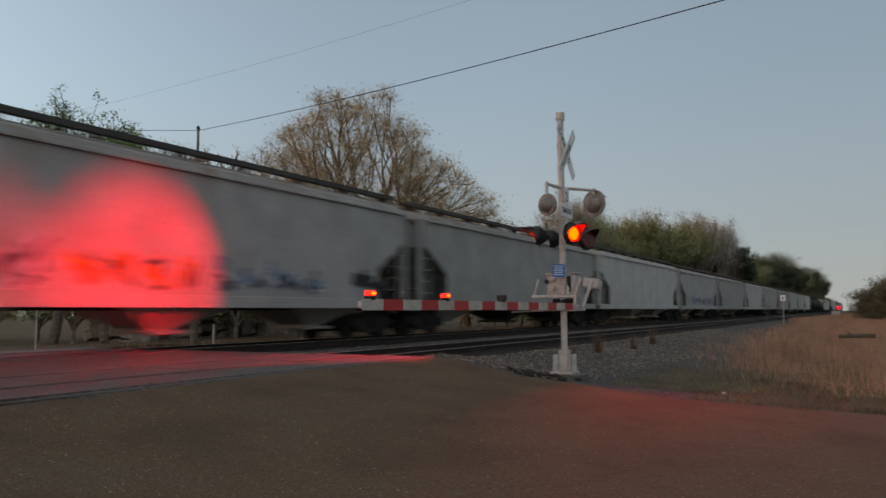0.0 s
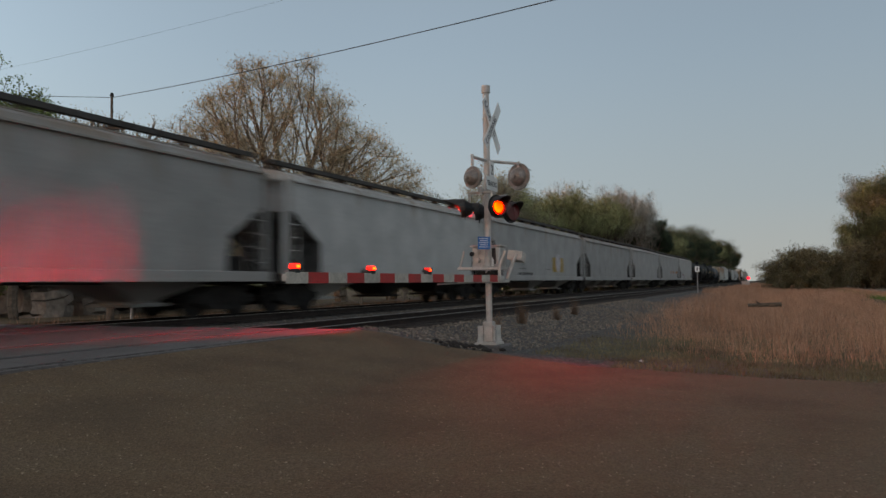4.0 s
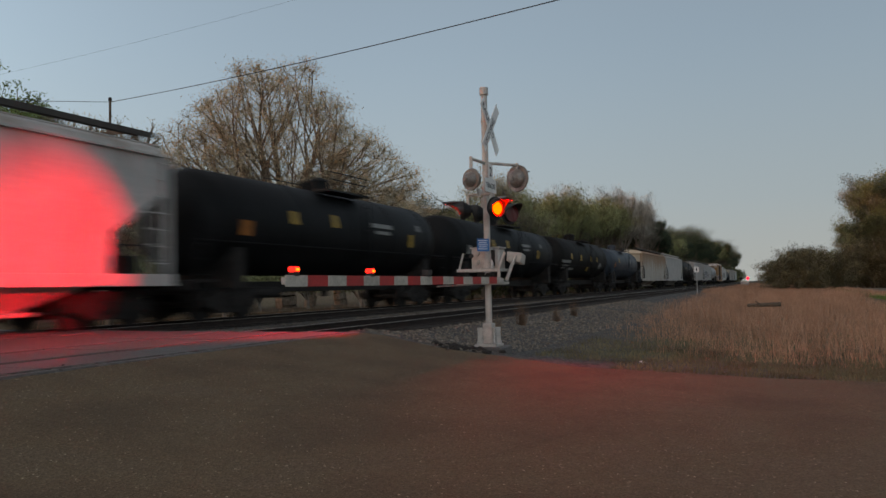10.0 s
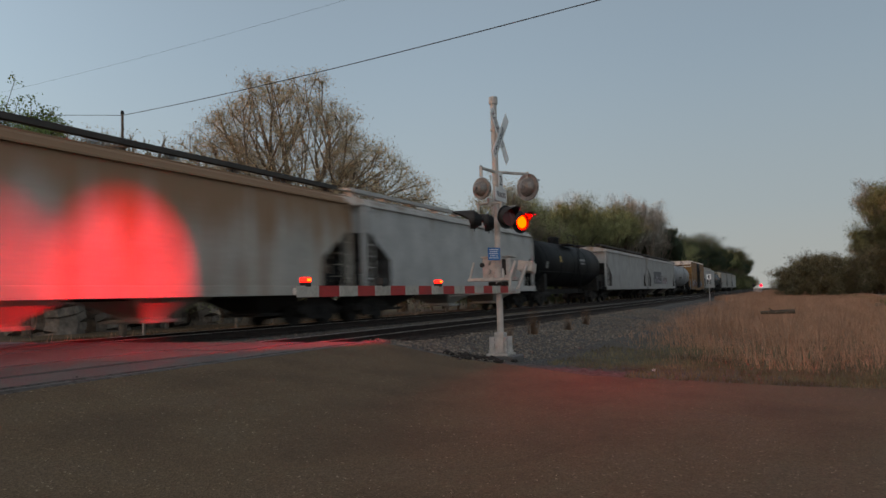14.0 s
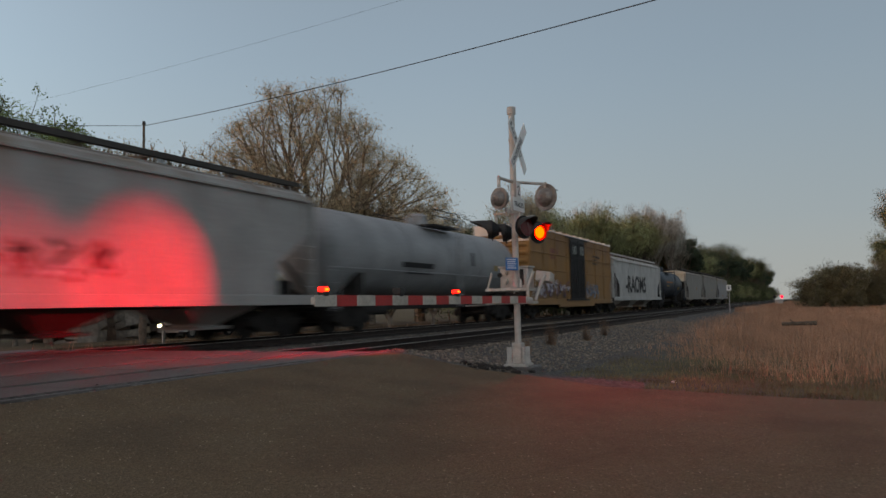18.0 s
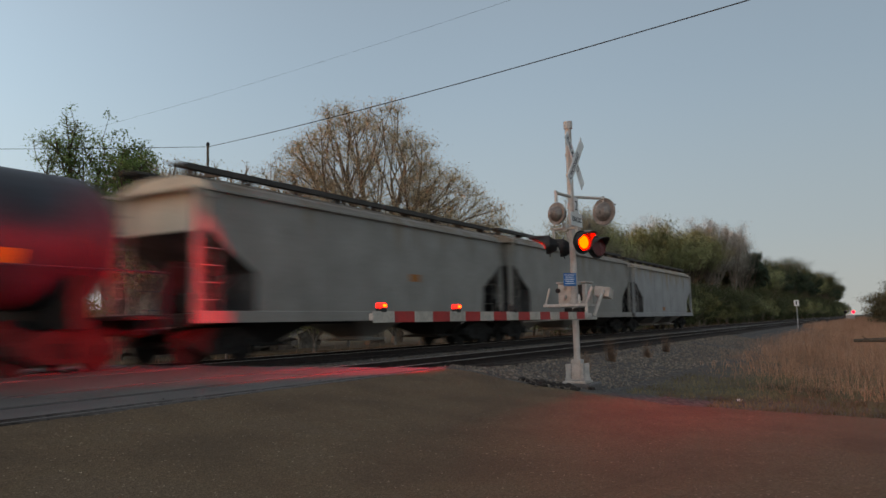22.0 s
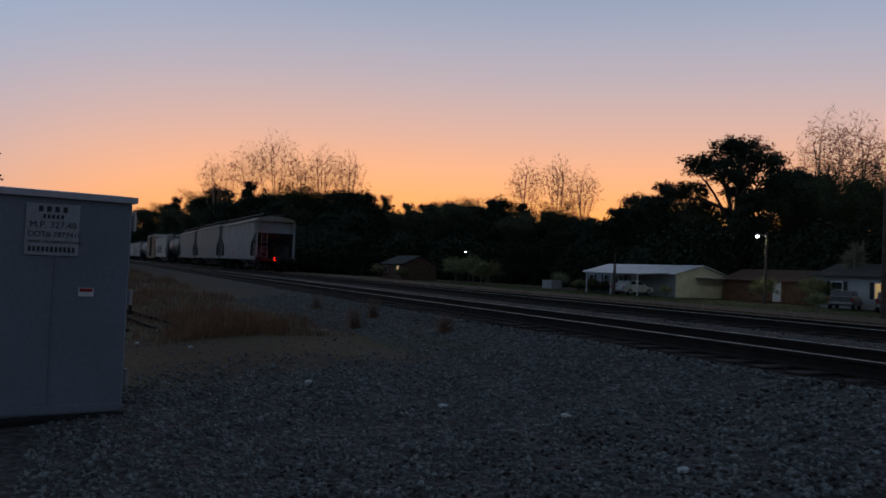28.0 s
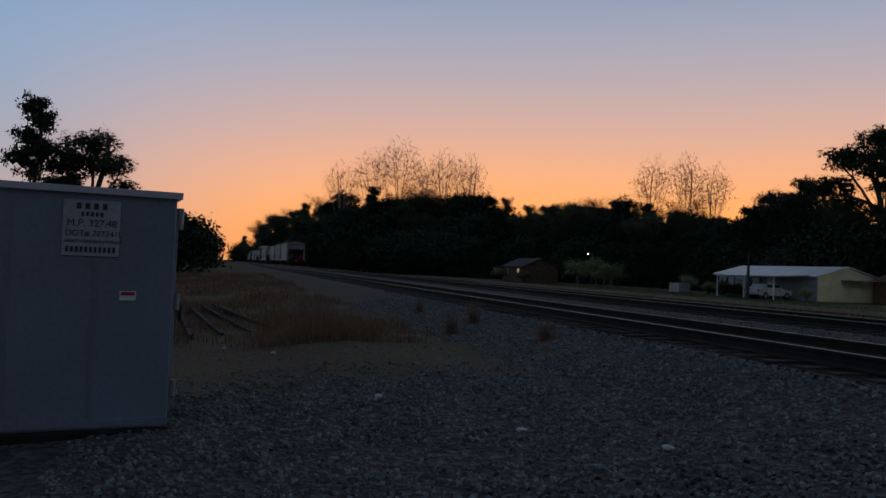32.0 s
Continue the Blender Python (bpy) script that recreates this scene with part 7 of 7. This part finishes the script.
while az > 138:
    d = lerp(180 - az, [(180 - a, q) for a, q in DIST])
    h = d * math.tan(radians(lerp(180 - az, [(180 - a, q) for a, q in TOPS]))) + 1.7
    src, h0 = rnd.choice(((pine_b, 16.5), (pine_a, 20.0), (pine_b, 16.5)))
    plant(src, *polar(az, d * rnd.uniform(1.03, 1.12)), rnd.uniform(0, 360), h / h0 * rnd.uniform(0.9, 1.08))
    plant(evergreen, *polar(az - 0.6, d * 1.02, -1.4), rnd.uniform(0, 360), h / 9.5 * rnd.uniform(0.85, 1.1))
    az -= 1.7
big_pine = grown_tree("large_pine", "large dark pine with spreading open limbs", BARK, L_DARK, 66, 330, 8.5, 0.42, ((0, 0, 18.6, 3.0, 3.0, 1.9), (3.2, 0.5, 17.0, 2.4, 2.2, 1.4), (-3.4, 0, 16.8, 2.6, 2.4, 1.4), (4.6, -1, 14.2, 2.2, 2.0, 1.1), (-5.2, 0.8, 13.6, 2.6, 2.2, 1.1), (0.8, 3.2, 16.0, 2.4, 2.2, 1.2), (-0.8, -3.4, 15.4, 2.4, 2.2, 1.2), (2.6, -2.4, 12.2, 2.2, 2.0, 1.0), (-6.4, -0.8, 11.4, 1.8, 1.8, 0.8)), 52, 0.4, 0.16, 2, 0.022, 0.5, 0.4, 1.6, 9)
big_pine.matrix_world = pose(-74.4, 77.6, -1.0, 0, 0, 40) @ Matrix.Diagonal((1.18, 1.18, 1.02, 1))
plant(pine_b, -72.0, 84.0, -1.0, 40, 1.05)
plant(pine_b, -66.5, 80.5, -1.0, 140, 0.98)
# far haze and sunset light are put into this lighter twig colour
HAZED_TWIG = mat("hazed_tan_twigs", (0.40, 0.29, 0.20), 0.95, 0, 0.2, 3, 30, 0.1)
winter = grown_tree("bare_tall_tree", "tall bare tree with fine twigs against the sky", HAZED_TWIG, HAZED_TWIG, 71, 620, 10.0, 0.16, ((0, 0, 20.5, 3.6, 3.6, 5.2), (-2.4, 0, 19.0, 2.4, 2.4, 4.2), (2.6, 0, 18.4, 2.2, 2.2, 4.4)), 0, 0.7, 0.08, 2, 0.007, 0.35, 0.35, 1.6, 9)
winter.matrix_world = pose(*polar(165.2, 212)) @ Matrix.Diagonal((1.3, 1.3, 1.22, 1))
for az, d, h in ((161.8, 215, 28), (163.6, 215, 29), (167.0, 214, 31), (169.0, 220, 29), (171.2, 224, 26), (148.6, 190, 25), (146.2, 192, 26), (144.4, 186, 23), (128.4, 112, 20.5), (126.4, 112, 20), (124.6, 110, 18), (119, 100, 18)):
    plant(winter, *polar(az, d), az * 91 % 360, h / 26)
plant(pine_a, *polar(190.4, 58, -0.9), 30, 0.52, 0.61)
plant(pine_b, *polar(187.0, 60, -0.9), 140, 0.66, 0.64)
plant(pine_a, *polar(188.6, 63, -0.9), 250, 0.42, 0.47)
plant(winter, *polar(197, 80), 20, 0.36)
plant(winter, *polar(194, 84), 90, 0.33)
for az, d, s in ((181.9, 92, 1.5), (182.7, 88, 1.5), (183.6, 94, 1.2), (185, 90, 1.1), (181.2, 120, 1.3), (187, 80, 1.0)):
    plant(evergreen, *polar(az, d, -1.0), az * 33 % 360, s * 0.62)
for x, y, s in ((-104, 52, 0.8), (-106, 56, 0.9), (-100, 55, 0.7), (-110, 46.5, 0.35), (-113, 46.8, 0.4), (-121, 46, 0.5), (-74, 53, 0.3), (-71.5, 53, 0.32), (-69, 52.8, 0.3), (-52, 58, 0.5), (-48, 60, 0.6), (-82, 56, 0.45), (-90, 50, 0.7), (-96, 52, 0.6), (-70, 51.6, 0.35), (-56, 50, 0.28), (-24, 43.0, 0.4), (-35, 44, 0.3), (-20, 44, 0.5), (-46, 58, 0.6)):
    plant(bush, x, y, -1.0, x * 17 % 360, s)
for x, y, k in ((-73.5, 53.4, 0.16), (-71.2, 53.2, 0.18), (-69.0, 53.0, 0.17), (-66.5, 53.0, 0.16)):
    plant(evergreen, x, y, -1.0, x * 37 % 360, k)
plant(bare, -44.5, 60.5, -1.0, 10, 0.5)
plant(wood_b, *polar(118.5, 60), 70, 0.72)
plant(wood_b, *polar(114.5, 58), 170, 0.7)
plant(wood_a, *polar(121.5, 74), 20, 0.74)
# woods to the south, behind the road
for k in range(14):
    a = 205 + k * 9.5
    plant((wood_a, wood_b, wood_c)[k % 3], *polar(a, 95 + 10 * (k % 3), -1.3), k * 77 % 360, 0.95)


def blades(name, count, spot, h0, h1, material, label, width=0.012, lean=0.35):
    """Grass as one mesh of narrow bent blades."""
    rnd = random.Random(hash(len(name)) % 97)
    vs, fs = [], []
    for _ in range(count):
        x, y, k = spot(rnd)
        z = ground_z(x, y) - 0.02
        h = rnd.uniform(h0, h1) * k
        a = rnd.uniform(0, 6.283)
        dx, dy = math.cos(a) * width, math.sin(a) * width
        b = rnd.uniform(0, 6.283)
        lx, ly = math.cos(b) * h * lean * rnd.random(), math.sin(b) * h * lean * rnd.random()
        n = len(vs)
        vs += [(x - dx, y - dy, z), (x + dx, y + dy, z), (x + dx * 0.7 + lx * 0.4, y + dy * 0.7 + ly * 0.4, z + h * 0.6), (x - dx * 0.7 + lx * 0.4, y - dy * 0.7 + ly * 0.4, z + h * 0.6), (x + lx, y + ly, z + h)]
        fs += [(n, n + 1, n + 2, n + 3), (n + 3, n + 2, n + 4)]
    return tagged(new(name, raw_mesh(name, vs, fs, material)), label, "grass", kind="stuff")


DRY = leaf_mat("dry_grass", (0.40, 0.23, 0.15), 0.3)
VERGE = leaf_mat("verge_grass_blades", (0.16, 0.135, 0.075), 0.35)
DRYW = leaf_mat("dry_brown_grass", (0.25, 0.14, 0.08), 0.3)
TURF = leaf_mat("green_grass", (0.12, 0.17, 0.05), 0.35)


def east_field(rnd):
    while True:
        x = 15.5 + 80 * rnd.random() ** 1.5
        y = rnd.uniform(-9.0, 6.9)
        edge = lerp(x, [(15, 0.6), (17, 3.0), (22, 4.5), (32, 5.6), (50, 6.5), (90, 6.8)]) + 0.7 * noise.noise((x * 0.6, 3.0, 0.0))
        low = lerp(x, [(15, -1.5), (22, -6.5), (90, -8.0)])
        clump = noise.noise((x * 0.5, y * 0.5, 1.0))
        inside = min(edge - y, y - low, (x - 15.2) * 0.8)
        if inside > 0 and rnd.random() < min(1.0, 0.12 + 0.28 * inside) * (0.7 + 0.9 * clump):
            return x, y, lerp(inside, [(0, 0.25), (1.0, 0.5), (3.0, 1.0)]) * (1 + 0.5 * clump)


def far_field(rnd):
    x = 78 + 230 * rnd.random() ** 1.6
    return x, rnd.uniform(-11.0, 6.6), 1.0


def east_edge(rnd):
    x = 12.9 + 6.5 * rnd.random() ** 1.4
    return x, rnd.uniform(-8, 4.3) if x > 14 else rnd.uniform(-8, 2.6), 1.0


def west_field(rnd):
    while True:
        x = -13.5 - 60 * rnd.random() ** 1.5
        y = rnd.uniform(-6, 5.4)
        clump = noise.noise((x * 0.45, y * 0.45, 7.0))
        if rnd.random() < 0.4 + clump * 1.2:
            return x, y, 0.8 + clump


def north_verge(rnd):
    x = rnd.uniform(-50, 60)
    while 2.0 < x < 13.5:
        x = rnd.uniform(-50, 60)
    return x, rnd.uniform(18.0, 24.0), 1.0


def lawn(rnd):
    return rnd.uniform(-105, -15), rnd.uniform(22, 56), 1.0


blades("dry_grass_field", 48000, east_field, 0.1, 0.66, DRY, "tall dry reddish-brown grass beside the track", 0.006, 0.9)
blades("far_dry_grass", 26000, far_field, 0.25, 0.6, DRY, "dry grass along the line towards the far crossing", 0.022, 0.6)
blades("verge_grass", 16000, east_edge, 0.04, 0.16, VERGE, "short green and brown grass along the road's edge", 0.006, 0.8)
blades("lane_verge_grass", 9000, lambda rnd: (rnd.uniform(38, 170), rnd.uniform(-9.4, -7.6), 1.0), 0.1, 0.35, TURF, "green grass between the dry field and the lane", 0.02, 0.8)
blades("dry_weeds_west", 30000, west_field, 0.08, 0.34, DRYW, "dry brown weeds beside the track", 0.009)
blades("far_verge_grass", 14000, north_verge, 0.2, 0.7, DRY, "pale dry grass along the far side of the track", 0.014)
blades("lawn_grass", 40000, lawn, 0.06, 0.18, TURF, "green lawn before the houses", 0.02, 0.8)


def tuft(x, y, h, n, seed):
    rnd = random.Random(seed)
    vs, fs = [], []
    for _ in range(n):
        a, r = rnd.uniform(0, 6.28), rnd.uniform(0, 0.13)
        bx, by = math.cos(a) * r, math.sin(a) * r
        hh = h * rnd.uniform(0.6, 1.05)
        lx, ly = bx * 0.8 + rnd.gauss(0, 0.06), by * 0.8 + rnd.gauss(0, 0.06)
        k = len(vs)
        vs += [(bx - 0.008, by, -0.03), (bx + 0.008, by, -0.03), (bx + lx, by + ly, hh)]
        fs.append((k, k + 1, k + 2))
    ob = new("grass_tuft", raw_mesh("grass_tuft", vs, fs, DRYW))
    ob.matrix_world = pose(x, y, ground_z(x, y))
    return tagged(ob, "upright tuft of dry brown grass on the gravel", "grass", group="tufts beside the track")


for k, (x, y, h) in enumerate(((-14.8, 5.7, 0.62), (-16.2, 6.6, 0.55), (-19.5, 6.3, 0.5), (20.5, 6.5, 0.75), (17.2, 6.1, 0.6), (23.5, 6.3, 0.6), (27.0, 6.6, 0.7), (-12.6, 6.6, 0.4))):
    tuft(x, y, h, 130, k)

# a fallen log in the dry field, bits of rubbish, a stick
bm = bmesh.new()
rod(bm, (-1.0, 0, 0.13), (0.95, 0.1, 0.1), 0.14, 10, 0.1)
rod(bm, (0.2, 0, 0.15), (0.5, 0.3, 0.35), 0.04, 6)
solid("fallen_log", bm, BARK, "dark fallen log in the dry grass", "log", pose(33.5, 0.45, -0.25, 0, 0, 100) @ Matrix.Diagonal((0.65, 0.65, 0.65, 1)))
bm = bmesh.new()
box(bm, (0, 0, 0.03), (0.6, 0.06, 0.05), bev=0.01)
solid("stick", bm, mat("pale_wood", (0.32, 0.27, 0.2), 0.85), "pale broken board on the gravel", "board", pose(-14.4, 4.75, ground_z(-14.4, 4.75) + 0.02, 0, 0, 60))
LITTER = mat("pale_litter", (0.6, 0.6, 0.58), 0.6)
for k, (x, y) in enumerate(((-14.0, 1.72), (-7.3, 4.08), (-4.56, 4.6), (-12.8, 2.4), (-6.4, 4.9), (14.5, 2.3), (-9.0, 3.2))):
    bm = bmesh.new()
    bmesh.ops.create_icosphere(bm, subdivisions=1, radius=0.045, matrix=Matrix.Diagonal((1.3, 0.9, 0.6, 1)))
    solid("litter", bm, LITTER, "small pale scrap on the gravel", "litter", pose(x, y, ground_z(x, y) + 0.02, 0, 0, k * 50))
rnd = random.Random(3)
for k in range(70):
    bm = bmesh.new()
    bmesh.ops.create_icosphere(bm, subdivisions=1, radius=1.0)
    for v in bm.verts:
        v.co *= 1 + 0.55 * noise.noise(v.co * 1.7 + Vector((k * 3.1, 0, 0)))
    s = 0.02 + 0.07 * rnd.random() ** 2
    x, y = 13.05 + rnd.gauss(0, 0.26), 5.2 + rnd.gauss(0, 0.22)
    solid("broken_asphalt", bm, TIE, "dark lump of broken asphalt beside the signal", "rubble", pose(x, y, ground_z(x, y) + 0.3 * s, 0, 0, k * 40) @ Matrix.Diagonal((s, s * 1.2, s * 0.6, 1)), group="rubble at the signal")


# ---- what moves ----
def motions():
    for car, x0 in CARS:
        walk(car, [(t, pose(x0 - SPEED * t, FAR_Y, 0)) for t in (0, 8, 16, 24, 32)])
    # the added marker cup turns its lens once in a second and a half
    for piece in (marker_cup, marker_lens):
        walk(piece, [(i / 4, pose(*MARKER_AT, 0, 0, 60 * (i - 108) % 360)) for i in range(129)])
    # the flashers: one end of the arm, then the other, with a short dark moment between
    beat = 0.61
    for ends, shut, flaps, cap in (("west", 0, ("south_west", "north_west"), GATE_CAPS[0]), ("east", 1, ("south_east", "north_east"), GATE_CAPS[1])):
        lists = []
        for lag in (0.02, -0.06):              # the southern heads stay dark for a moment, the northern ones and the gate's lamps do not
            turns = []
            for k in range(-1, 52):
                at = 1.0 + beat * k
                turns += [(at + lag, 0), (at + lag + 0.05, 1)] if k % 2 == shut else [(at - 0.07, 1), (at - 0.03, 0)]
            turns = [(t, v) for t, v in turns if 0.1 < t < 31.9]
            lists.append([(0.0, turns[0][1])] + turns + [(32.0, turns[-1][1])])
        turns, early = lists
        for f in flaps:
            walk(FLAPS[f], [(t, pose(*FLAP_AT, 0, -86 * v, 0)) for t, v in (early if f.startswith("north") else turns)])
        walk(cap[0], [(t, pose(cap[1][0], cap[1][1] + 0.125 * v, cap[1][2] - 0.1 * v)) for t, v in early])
    z = -0.88
    walk(pickup, [(t, pose(x, y, z, 0, 0, a)) for t, x, y, a in ((0, 128, 38, 180), (8, 98, 38, 180), (12.5, 71, 38, 180), (15, 57, 38, 180), (18.5, 38, 38, 180), (20.5, 27.5, 38, 180), (21, 25.2, 38, 180), (21.5, 23.1, 38, 180), (22.5, 19.5, 38, 180), (23.2, 16.4, 38, 180), (23.6, 14.7, 37.7, 190), (24, 13.0, 37.1, 206), (24.6, 10.9, 35.2, 238), (25.3, 9.6, 32.4, 262), (26.2, 9.3, 29.3, 269), (27.5, 9.3, 27.4, 270), (32, 9.3, 27.4, 270))])



motions()
